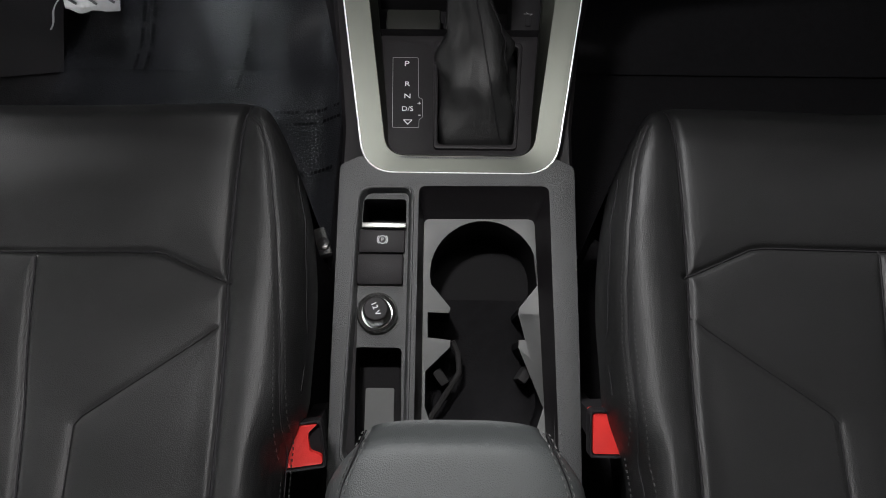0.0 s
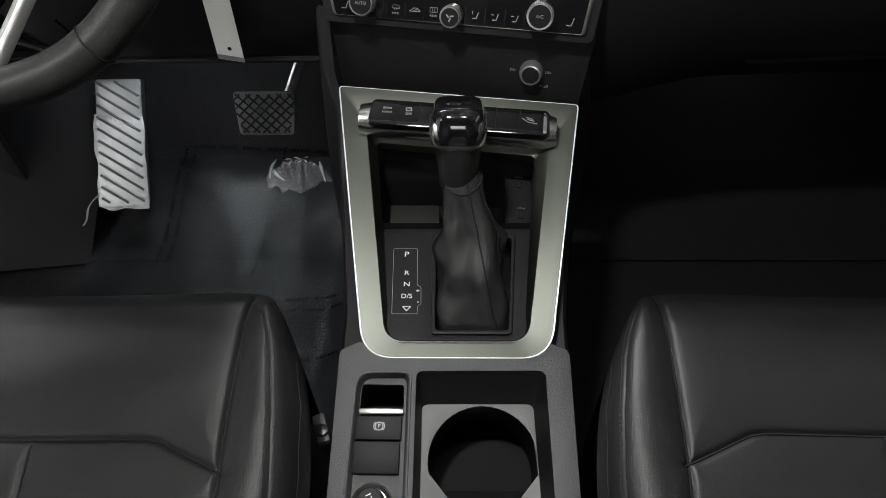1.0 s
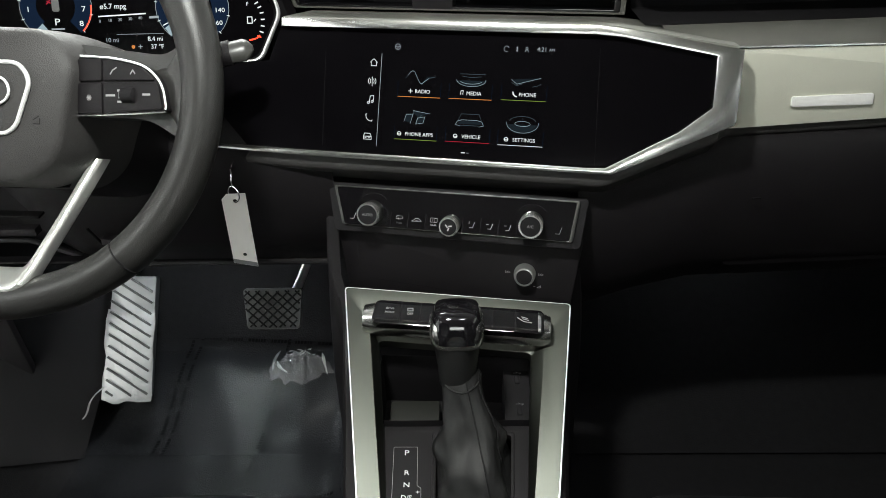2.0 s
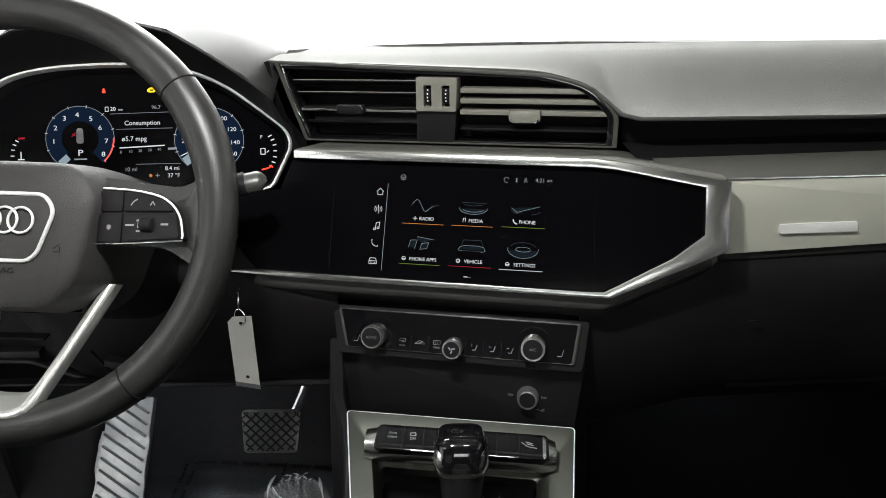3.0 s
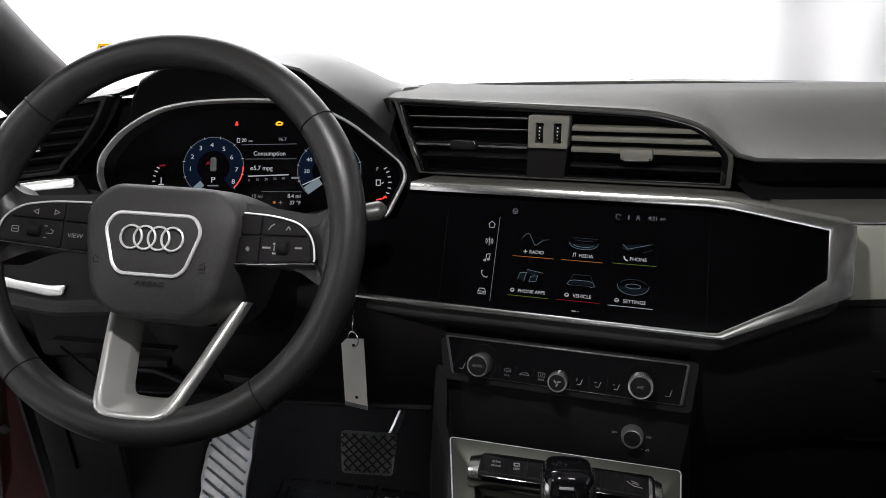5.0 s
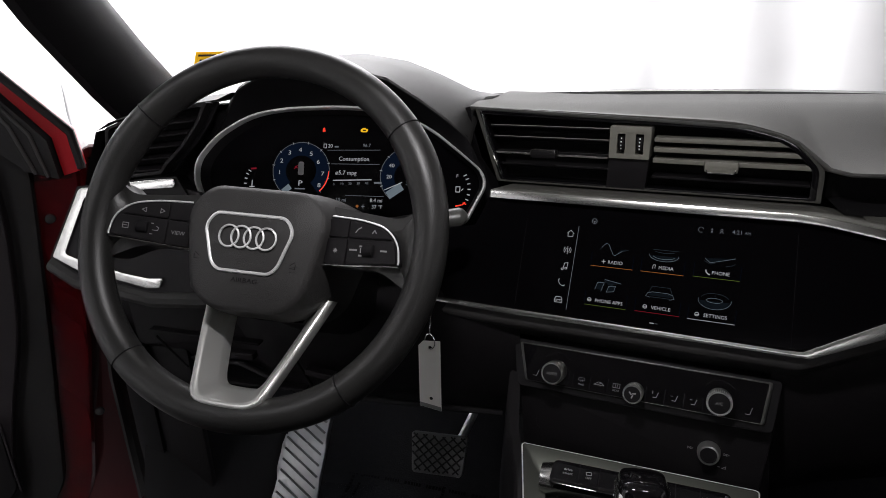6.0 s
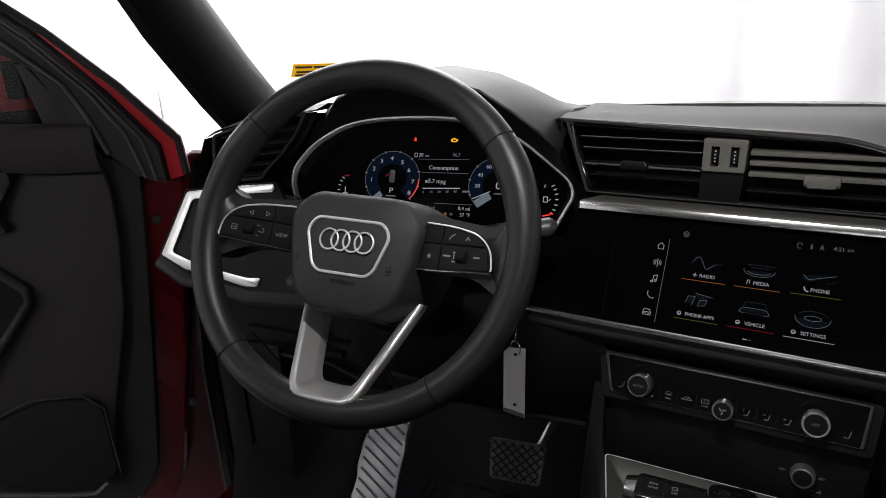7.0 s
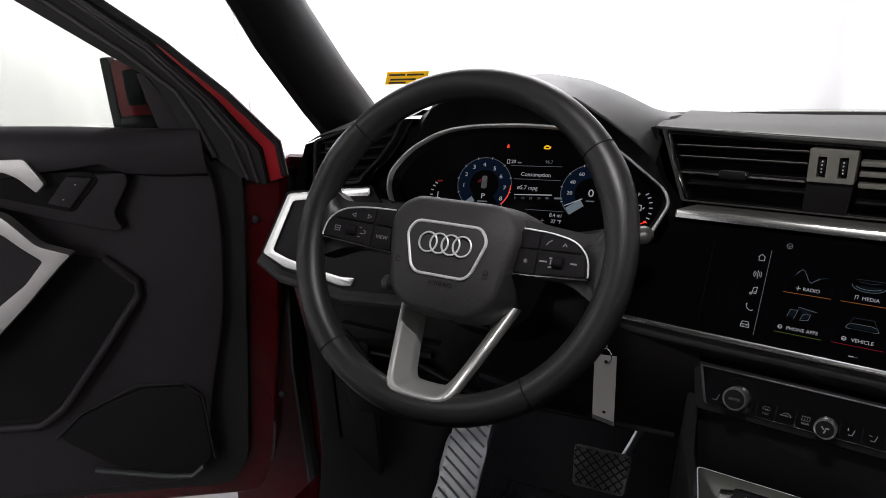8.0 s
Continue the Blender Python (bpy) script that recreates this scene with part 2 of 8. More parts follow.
def plate_bm(outer, F, depth, holes=(), bevel=0.0, n0=0.0, segs=2, bm=None):
    """A flat piece with holes; its face lies n0 in front of F, and it goes back by depth."""
    b = bmesh.new()
    for loop in (outer, *holes):
        vs = [b.verts.new((p[0], p[1], n0)) for p in loop]
        for i in range(len(vs)):
            b.edges.new((vs[i - 1], vs[i]))
    if holes:
        bmesh.ops.triangle_fill(b, use_beauty=True, use_dissolve=False, edges=b.edges[:], normal=(0, 0, 1))
    else:
        b.faces.new(b.verts[:])
    faces = b.faces[:]
    if depth:
        r = bmesh.ops.extrude_face_region(b, geom=faces)
        for g in r["geom"]:
            if isinstance(g, bmesh.types.BMVert):
                g.co.z -= depth
        bmesh.ops.recalc_face_normals(b, faces=b.faces[:])
        if bevel:
            b.normal_update()
            es = [e for e in b.edges if len(e.link_faces) == 2 and all(abs(v.co.z - n0) < 1e-7 for v in e.verts)
                  and min(abs(f.normal.z) for f in e.link_faces) < 0.5]
            bmesh.ops.bevel(b, geom=es, offset=bevel, segments=segs, profile=0.6, affect="EDGES", clamp_overlap=True)
    b.transform(F)
    if bm is not None:
        me = bpy.data.meshes.new("tmp")
        b.to_mesh(me)
        b.free()
        bm.from_mesh(me)
        bpy.data.meshes.remove(me)
        return bm
    return b


def plate(name, outer, F, depth, mat, parent, holes=(), bevel=0.0, n0=0.0, label="", segs=2):
    return part(name, plate_bm(outer, F, depth, holes, bevel, n0, segs), mat, parent, label)


def loft_bm(rows, closed=False, caps=False, bm=None):
    """A skin through rows of points of equal number."""
    b = bm if bm is not None else bmesh.new()
    vs = [[b.verts.new(p) for p in row] for row in rows]
    k = len(rows[0])
    for i in range(len(rows) - 1):
        for j in range(k if closed else k - 1):
            b.faces.new((vs[i][j], vs[i][(j + 1) % k], vs[i + 1][(j + 1) % k], vs[i + 1][j]))
    if caps and closed:
        b.faces.new(vs[0][::-1])
        b.faces.new(vs[-1])
    return b


def tube_bm(path, radius, n=10, closed=False, bm=None, squash=1.0):
    pts = [Vector(p) for p in path]
    rows, k = [], len(pts)
    prev = None
    for i, p in enumerate(pts):
        t = (pts[(i + 1) % k] - pts[i - 1]) if closed else (pts[min(i + 1, k - 1)] - pts[max(i - 1, 0)])
        t.normalize()
        if prev is None:
            prev = t.orthogonal().normalized()
        a = (prev - t * prev.dot(t)).normalized()
        prev = a
        c = t.cross(a)
        r = radius[i] if isinstance(radius, (list, tuple)) else radius
        rows.append([p + r * (math.cos(2 * math.pi * j / n) * a + squash * math.sin(2 * math.pi * j / n) * c) for j in range(n)])
    if closed:
        rows.append(rows[0])
    b = loft_bm(rows, closed=True, caps=not closed, bm=bm)
    if closed:
        bmesh.ops.remove_doubles(b, verts=b.verts[:], dist=1e-7)
    return b


def lathe_bm(profile, F, n=32, bm=None):
    """Turned about F's z axis; profile of (radius, height)."""
    rows = []
    for r, h in profile:
        rows.append([F @ Vector((r * math.cos(2 * math.pi * j / n), r * math.sin(2 * math.pi * j / n), h)) for j in range(n)])
    return loft_bm(rows, closed=True, caps=True, bm=bm)


def box_bm(F, sx, sy, sz, bevel=0.0, segs=2):
    """A block of that size centred on F."""
    b = bmesh.new()
    bmesh.ops.create_cube(b, size=1.0, matrix=Matrix.Diagonal((sx, sy, sz, 1)))
    if bevel:
        bmesh.ops.bevel(b, geom=b.edges[:], offset=bevel, segments=segs, profile=0.6, affect="EDGES", clamp_overlap=True)
    b.transform(F)
    return b


def lettering(name, body, F, u, v, size, mat, parent, align="CENTER", n0=0.0004, turn=0.0, squeeze=1.0):
    c = bpy.data.curves.new("letters", "FONT")
    c.body, c.size, c.align_x, c.align_y, c.extrude = body, size, align, "CENTER", 0.00008
    c.resolution_u = 3
    tmp = bpy.data.objects.new("letters", c)
    me = bpy.data.meshes.new_from_object(tmp)
    bpy.data.objects.remove(tmp)
    b = bmesh.new()
    b.from_mesh(me)
    bpy.data.meshes.remove(me)
    b.transform(shift(F, u, v, n0, turn) @ Matrix.Diagonal((squeeze, 1, 1, 1)))
    return part(name, b, mat, parent)


def strokes(name, lines, F, width, mat, parent, n0=0.0004, label=""):
    """Thin raised lines drawn on a panel: each a list of (u, v)."""
    b = bmesh.new()
    for line in lines:
        for p, q in zip(line, line[1:]):
            p, q = Vector(p), Vector(q)
            d = (q - p)
            if d.length < 1e-9:
                continue
            d.normalize()
            s = Vector((-d.y, d.x)) * width / 2
            e = d * width * 0.3
            vs = [b.verts.new(F @ Vector((w.x, w.y, n0))) for w in (p - s - e, q - s + e, q + s + e, p + s - e)]
            b.faces.new(vs)
    return part(name, b, mat, parent, label)


def lerp(a, b, t):
    return a + (b - a) * t


def smooth(a, b, x):
    t = min(1, max(0, (x - a) / (b - a)))
    return t * t * (3 - 2 * t)


# ---- panel frames ----
SC = FR((0, 0.80, 0.66), 10, 22)          # screen panel
CL = FR((0, 0.785, 0.565), 10, 34)        # climate panel
ST = FR((0, 0.775, 0.50), 10, 12)         # face under it
TR = FR((0, 0.51, 0.40), 0, 71.1)         # silver console frame
CO = FR((0, 0.45, 0.386), 0, 77)          # console top
SH = FR((0, 0.609, 0.412), 0, 81)         # shifter plate
WH = FR((-0.3585, 0.690, 0.7385), -2, 28.6)  # steering wheel
CT = FR((-0.3755, 0.925, 0.7547), 0, 22)  # frame of the instruments
CD = FR((-0.383, 0.945, 0.75), 0, 22)     # their display
VE = FR((0, 0.92, 0.78), 10, 5)           # centre vents
PD = FR((0.26, 0.80, 0.71), -3, 8)        # passenger dash trim


# ---- the studio round the car ----
def studio():
    floor = box_bm(Matrix.Translation((0, 0, -0.35)), 14, 14, 0.06)
    tagged(part("floor", floor, CONCRETE), "plain grey concrete studio floor", "floor", kind="structure")
    roof = box_bm(Matrix.Translation((0, 0, 3.9)), 14, 14, 0.1)
    tagged(part("ceiling", roof, CEILING), "plain dark grey studio ceiling", "ceiling", kind="structure")
    rng = random.Random(4)
    # curtains hang in uneven folds; each side is one cloth
    for name, a, b in (("curtain_front", (-5.2, 5.0), (5.2, 5.0)), ("curtain_left", (-4.6, -5.0), (-4.6, 5.0)),
                       ("curtain_right", (5.0, 5.0), (5.0, -5.0)), ("curtain_back", (5.0, -5.0), (-5.0, -5.0))):
        a, b = Vector(a), Vector(b)
        d = (b - a)
        length = d.length
        d.normalize()
        nrm = Vector((-d.y, d.x))
        phases = [(rng.uniform(1.5, 9), rng.uniform(0, 6.28), rng.uniform(0.005, 0.017) * (0.8 if name == "curtain_front" else 2.4)) for _ in range(9)]
        rows = []
        for z in [lerp(-0.31, 3.84, q / 26) for q in range(27)]:
            row = []
            for i in range(240):
                s = length * i / 239
                off = sum(am * math.sin(k * s + ph + 0.12 * z * k * 0.3) for k, ph, am in phases) * (0.6 + 0.5 * smooth(3.8, 0, z))
                off += 0.06 * noise.noise(Vector((s * 1.3, z * 1.2, len(name)))) + 0.022 * abs(noise.noise(Vector((s * 4.1, z * 3.3, 2.0 + len(name)))))
                p = a + d * s + nrm * off
                row.append((p.x, p.y, z))
            rows.append(row)
        ob = part(name, loft_bm(rows), CLOTH, sharp=80)
        tagged(ob, "white cloth curtain hanging in soft folds", "curtain", kind="structure")


studio()


# ---- body shell of the car, seen from inside ----
def car_shell():
    car = thing("car_body", (0, 0, 0), "red car body with dark interior lining, driver's door open", "car body", kind="structure")
    part("floor_pan", box_bm(Matrix.Translation((0, 0.05, 0.08)), 1.5, 2.5, 0.04, 0.01), CARPET, car)
    # headliner
    roof = plate_bm(rnd([(-0.60, -1.25), (0.60, -1.25), (0.60, 0.62), (-0.60, 0.62)], 0.1), Matrix.Translation((0, 0, 1.26)), 0.05, bevel=0.01)
    part("headliner", roof, HEADLINER, car)
    part("roof_skin", plate_bm(rnd([(-0.62, -1.27), (0.62, -1.27), (0.62, 0.64), (-0.62, 0.64)], 0.12), Matrix.Translation((0, 0, 1.30)), 0.03, bevel=0.012), RED, car, "red painted roof")
    # windscreen header, side rails
    part("windscreen_header", tube_bm([(-0.60, 0.62, 1.24), (-0.3, 0.66, 1.255), (0.3, 0.66, 1.255), (0.60, 0.62, 1.24)], 0.035, 10), HEADLINER, car)
    for s in (-1, 1):
        part("roof_rail", tube_bm([(s * 0.61, 0.62, 1.235), (s * 0.62, 0.0, 1.25), (s * 0.61, -1.2, 1.22)], 0.04, 10), HEADLINER, car)
    # closed passenger side with its window, rear wall with the back window
    side = plate_bm([(-1.3, -0.05), (1.1, -0.05), (1.1, 0.76), (0.95, 0.80), (-1.3, 0.86)], FR((0.78, 0.0, 0), 90, 0) @ Matrix.Diagonal((-1, 1, 1, 1)), 0.06, bevel=0.01)
    part("passenger_side", side, HARD, car)
    part("rear_wall", box_bm(Matrix.Translation((0, -1.22, 0.45)), 1.5, 0.06, 0.95, 0.02), HARD, car)
    # unseen side and pillars, brought forward to shade the driver's seat
    rear_side = plate_bm([(-1.3, -0.05), (0.13, -0.05), (0.07, 0.84), (-1.3, 0.86)], FR((-0.78, 0.0, 0), 90, 0) @ Matrix.Diagonal((-1, 1, 1, 1)), 0.06, bevel=0.01)
    part("rear_side", rear_side, HARD, car)
    for s in (-1, 1):
        part("middle_pillar", tube_bm([(s * 0.74, 0.06, 0.1), (s * 0.74, 0.03, 0.85), (s * 0.62, -0.04, 1.23)], 0.075, 10), HARD, car)
        # dark-tinted rear side window, unseen, added to cut the light coming in
        pane = plate("rear_side_window", [(-1.25, 0.85), (0.02, 0.83), (-0.03, 1.27), (-1.25, 1.25)], FR((s * 0.70, 0.0, 0), 90, 0) @ Matrix.Diagonal((-1, 1, 1, 1)), 0.004, TINTED, car, label="dark-tinted rear window")
    part("sill", box_bm(Matrix.Translation((-0.76, 0.2, 0.07)), 0.12, 1.9, 0.14, 0.03), RED, car)
    # A-pillars, lined in dark cloth
    for s in (-1, 1):
        rows = []
        for t in (0, 0.2, 0.4, 0.6, 0.8, 1.0):
            c = Vector((s * lerp(0.735, 0.64, t), lerp(1.05, 0.62, t) + 0.045 * smooth(0.35, 0, t), lerp(0.78, 1.23, t)))
            w = lerp(0.085, 0.06, t)
            ring = []
            for j in range(14):
                a = 2 * math.pi * j / 14
                ring.append(c + Vector((s * 0.035 * math.cos(a), 0.62 * w * math.sin(a), 0.45 * w * math.sin(a))))
            rows.append(ring)
        part("pillar_lining", loft_bm(rows, closed=True, caps=True), HARD, car)
    # bulkhead between footwells and engine
    part("bulkhead", box_bm(Matrix.Translation((0, 1.24, 0.42)), 1.5, 0.05, 0.70, 0.02), CARPET, car)
    for s, name in ((-1, "kick_panel"), (1, "kick_panel")):
        part(name, box_bm(Matrix.Translation((s * 0.715, 1.095, 0.34)), 0.05, 0.42, 0.52, 0.02), DARK, car)
    # toe board rising to the front
    part("toe_board", loft_bm([[(-0.7, 0.85, 0.105), (0.7, 0.85, 0.105)], [(-0.7, 1.0, 0.15), (0.7, 1.0, 0.15)], [(-0.7, 1.2, 0.40), (0.7, 1.2, 0.40)]]), CARPET, car)
    part("tunnel", loft_bm([[(x, y, z) for x, z in ((-0.13, 0.08), (-0.11, 0.28), (0.11, 0.28), (0.13, 0.08))] for y in (-0.6, 1.2)]), CARPET, car)
    return car


CAR = car_shell()


# ---- dashboard ----
def dashboard():
    d = thing("dashboard", (0, 1.0, 0.6), "black soft-touch dashboard with satin silver trim bands", "dashboard", kind="structure")
    # soft top: near edge over the vents, then lower along the passenger's side
    near = [(-0.205, 0.957, 0.8165), (-0.10, 0.936, 0.8125), (0.0, 0.920, 0.8085), (0.06, 0.909, 0.8055), (0.10, 0.9025, 0.8035),
            (0.125, 0.898, 0.798), (0.148, 0.893, 0.790), (0.163, 0.885, 0.778), (0.175, 0.872, 0.768), (0.19, 0.858, 0.7665),
            (0.25, 0.857, 0.766), (0.40, 0.858, 0.7645), (0.60, 0.862, 0.763), (0.74, 0.868, 0.762)]
    cols = []
    for x, y, z in near:
        yf = 1.30 - (0.42 * x * x if x > 0 else 0.3 * x * x)
        col = [(x, y + 0.034, z - 0.010), (x, y + 0.005, z - 0.0055), (x, y + 0.0008, z - 0.0028)]
        for k in range(15):
            s = k / 14
            s2 = s ** 1.6
            yy = lerp(y, yf, s2)
            top = 0.8175 - 0.098 * max(0, yy - 0.95)
            w = smooth(0.0, 0.16, yy - y)
            col.append((x, yy, lerp(z, max(top, z - 0.075 * (yy - y)), 1 - (1 - w) ** 1.3)))
        cols.append(col)
    bm = loft_bm(cols)
    part("top_pad", bm, TOPPAD, d, "grained dark grey soft-touch top, paled for windscreen light", sharp=60)
    # windscreen base strip with dotted black border
    strip = []
    for i in range(30):
        x = lerp(-0.72, 0.74, i / 29)
        yf = 1.30 - (0.42 * x * x if x > 0 else 0.3 * x * x)
        strip.append([(x, yf - 0.004, 0.779), (x, yf + 0.004, 0.788), (x, yf + 0.03, 0.788), (x, yf + 0.03, 0.77)])
    part("windscreen_base", loft_bm(strip), FRIT, d)
    # recess wall and ledge on the passenger's side, running on under the vents
    part("recess", loft_bm([[(x, y + (x - 0.26) * 0.05, z) for y, z in ((0.872, 0.759), (0.915, 0.752), (0.915, 0.7275), (0.850, 0.7274))] for x in (0.185, 0.27, 0.5, 0.74)]), DARK, d, "deep black recess")
    prof_r = [(0.851, 0.7265), (0.846, 0.7282), (0.83, 0.7262), (0.812, 0.722), (0.806, 0.716), (0.81, 0.70)]
    part("ledge", loft_bm([[(x, y + (x - 0.26) * 0.05, z) for y, z in prof_r] for x in (0.20, 0.27, 0.5, 0.74)]), LEDGE, d)
    rows = []
    for u in (-0.174, -0.14, -0.1, 0.0, 0.1, 0.148, 0.20, 0.252):
        dv = -0.0145 * smooth(0.145, 0.255, u)
        rows.append([SC @ Vector((u, v + dv, n)) for v, n in ((0.078, -0.004), (0.0855, -0.004), (0.0875, -0.010), (0.0930, -0.035), (0.1020, -0.077), (0.1065, -0.097))])
    part("shelf", loft_bm(rows), LEDGE, d)
    # padded roll under the screen band
    rows = []
    fold = ((0.004, -0.012), (0.001, -0.003), (-0.0065, -0.0035), (-0.0105, -0.0045), (-0.0122, -0.0065), (-0.0140, -0.012), (-0.024, -0.045))
    for F, u, v, k in ((SC, -0.30, -0.046, 1.0), (SC, -0.148, -0.048, 1.0), (SC, 0.142, -0.0478, 1.0), (SC, 0.150, -0.0465, 1.0), (SC, 0.158, -0.0430, 1.0), (SC, 0.244, -0.0005, 0.95),
                       (PD, 0.000, -0.0665, 0.8), (PD, 0.012, -0.0660, 0.75), (PD, 0.2, -0.0610, 0.75), (PD, 0.48, -0.0520, 0.75)):
        c = F @ Vector((u, v, -0.002))
        rows.append([c + F.to_3x3() @ Vector((0, dv * k, dn * k if dn > -0.02 else dn)) for dv, dn in fold])
    part("padded_roll", loft_bm(rows), PADMAT, d, sharp=50)
    # passenger side: glove box front
    prof = [(0.83, 0.645), (0.800, 0.640), (0.790, 0.625), (0.785, 0.60), (0.783, 0.56), (0.79, 0.50), (0.81, 0.46), (0.85, 0.43), (0.95, 0.42), (1.2, 0.44)]
    rows = [[(x, y + (x - 0.26) * 0.05, z - (0.035 * smooth(0.26, 0.12, x) if z < 0.7 else 0)) for y, z in prof] for x in (0.125, 0.16, 0.20, 0.26, 0.4, 0.6, 0.74)]
    part("lower_panel", loft_bm(rows), HARD, d, sharp=60)
    lid = plate_bm(rnd([(0.03, -0.185), (0.40, -0.185), (0.40, -0.075), (0.30, -0.075), (0.12, -0.088), (0.03, -0.105)], 0.012), FR((0.26, 0.7835, 0.665), -3, -4), 0.006, bevel=0.002)
    part("glove_box_lid", lid, HARD, d)
    part("lock_slot", box_bm(FR((0.299, 0.778, 0.577), -3, 0), 0.010, 0.0016, 0.002, 0.0004), CHROME, d)
    part("dash_backing", box_bm(Matrix.Translation((-0.62, 1.0, 0.735)), 0.24, 0.02, 0.14, 0.004), DARK, d)
    # driver's side: knee panel left and right of the column
    prof = [(0.845, 0.655), (0.825, 0.62), (0.815, 0.57), (0.83, 0.50), (0.86, 0.455), (0.90, 0.44), (1.15, 0.46)]
    rows = [[(x, y + 0.05 * smooth(-0.42, -0.53, x), z) for y, z in prof] for x in (-0.72, -0.6, -0.53, -0.50, -0.475, -0.45, -0.42, -0.3, -0.2, -0.125)]
    part("knee_panel", loft_bm(rows), HARD, d, sharp=60)
    # moulded steps under the column: two rails, a satin inlay and the slanted seams beside it
    for name, a, c, h, mat in (("knee_rail", (-0.60, 0.557), (-0.445, 0.550), 0.003, HARD), ("knee_inlay", (-0.512, 0.5310), (-0.456, 0.5310), 0.0085, DOORLINE), ("knee_rail", (-0.53, 0.491), (-0.39, 0.491), 0.003, HARD), ("knee_inlay", (-0.388, 0.518), (-0.345, 0.511), 0.008, DOORLINE)):
        part(name, box_bm(Matrix.Translation(((a[0] + c[0]) / 2, 0.8105, (a[1] + c[1]) / 2)) @ Matrix.Rotation(math.atan2(a[1] - c[1], c[0] - a[0]), 4, "Y"), c[0] - a[0], 0.012, h, 0.001), mat, d)
    for a, c in (((-0.597, 0.545), (-0.560, 0.500)), ((-0.403, 0.530), (-0.385, 0.492))):
        part("knee_seam", tube_bm([(a[0], 0.8125, a[1]), (c[0], 0.8155, c[1])], 0.0016, 6), DARK, d)
    part("knee_edge", tube_bm([(-0.66, 0.903, 0.462), (-0.54, 0.900, 0.460), (-0.42, 0.850, 0.458), (-0.15, 0.850, 0.458)], 0.004, 8), HARD, d)
    return d


DASH = dashboard()


def screen_panel():
    s = thing("infotainment_panel", SC @ Vector((0, 0, -0.02)), "gloss black display panel framed by a satin silver band", "infotainment panel")
    inner = rnd([(-0.262, -0.040), (0.1474, -0.0408), (0.2085, -0.0048), (0.2347, 0.018), (0.2332, 0.0618), (0.147, 0.0768), (-0.174, 0.0768), (-0.187, 0.045), (-0.262, 0.035)],
                [0, 0.012, 0.006, 0.012, 0.004, 0.03, 0, 0, 0], 5)
    plate("glass", inner, SC, 0.012, GLASSBLACK, s, n0=-0.004, label="gloss black glass")
    top = [(-0.171, 0.0768), (0.130, 0.0768), (0.152, 0.0752), (0.2332, 0.0618), (0.2347, 0.018), (0.2085, -0.0048), (0.1474, -0.0408), (0.130, -0.0415), (-0.148, -0.0405), (-0.262, -0.0385),
           (-0.262, -0.0440), (-0.148, -0.0470), (0.140, -0.0472), (0.154, -0.0470), (0.2545, 0.0028), (0.2565, 0.0060), (0.2555, 0.0680), (0.152, 0.0835), (0.130, 0.0853), (-0.171, 0.0850)]
    plate("silver_band", top, SC, 0.014, SILVER, s, n0=0.003, bevel=0.0018, label="satin silver trim band")
    return s


SCREEN = screen_panel()


def passenger_trim():
    t = thing("passenger_trim", PD @ Vector((0.2, 0, 0)), "satin grey decor panel across the passenger's dashboard", "decor panel")
    plate("panel", rnd([(-0.001, -0.066), (0.48, -0.052), (0.48, 0.0025), (-0.002, 0.0080)], 0.002), PD, 0.02, SATINTRIM, t, n0=0.0, bevel=0.0015)
    plate("badge_strip", rnd([(0.056, -0.0470), (0.1325, -0.0475), (0.1325, -0.0370), (0.056, -0.0375)], 0.002), PD @ Matrix.Translation((0, -0.042, 0)) @ Matrix.Rotation(radians(-13), 4, "X") @ Matrix.Translation((0, 0.042, 0)), 0.005, BADGE, t, n0=0.0025, bevel=0.0007, label="bright metal badge strip")
    part("edge_line", tube_bm([PD @ Vector((u, v, 0.0)) for u, v in ((-0.002, 0.0088), (0.2, 0.0064), (0.48, 0.0032))], 0.0014, 8), SILVER, t)
    return t


passenger_trim()


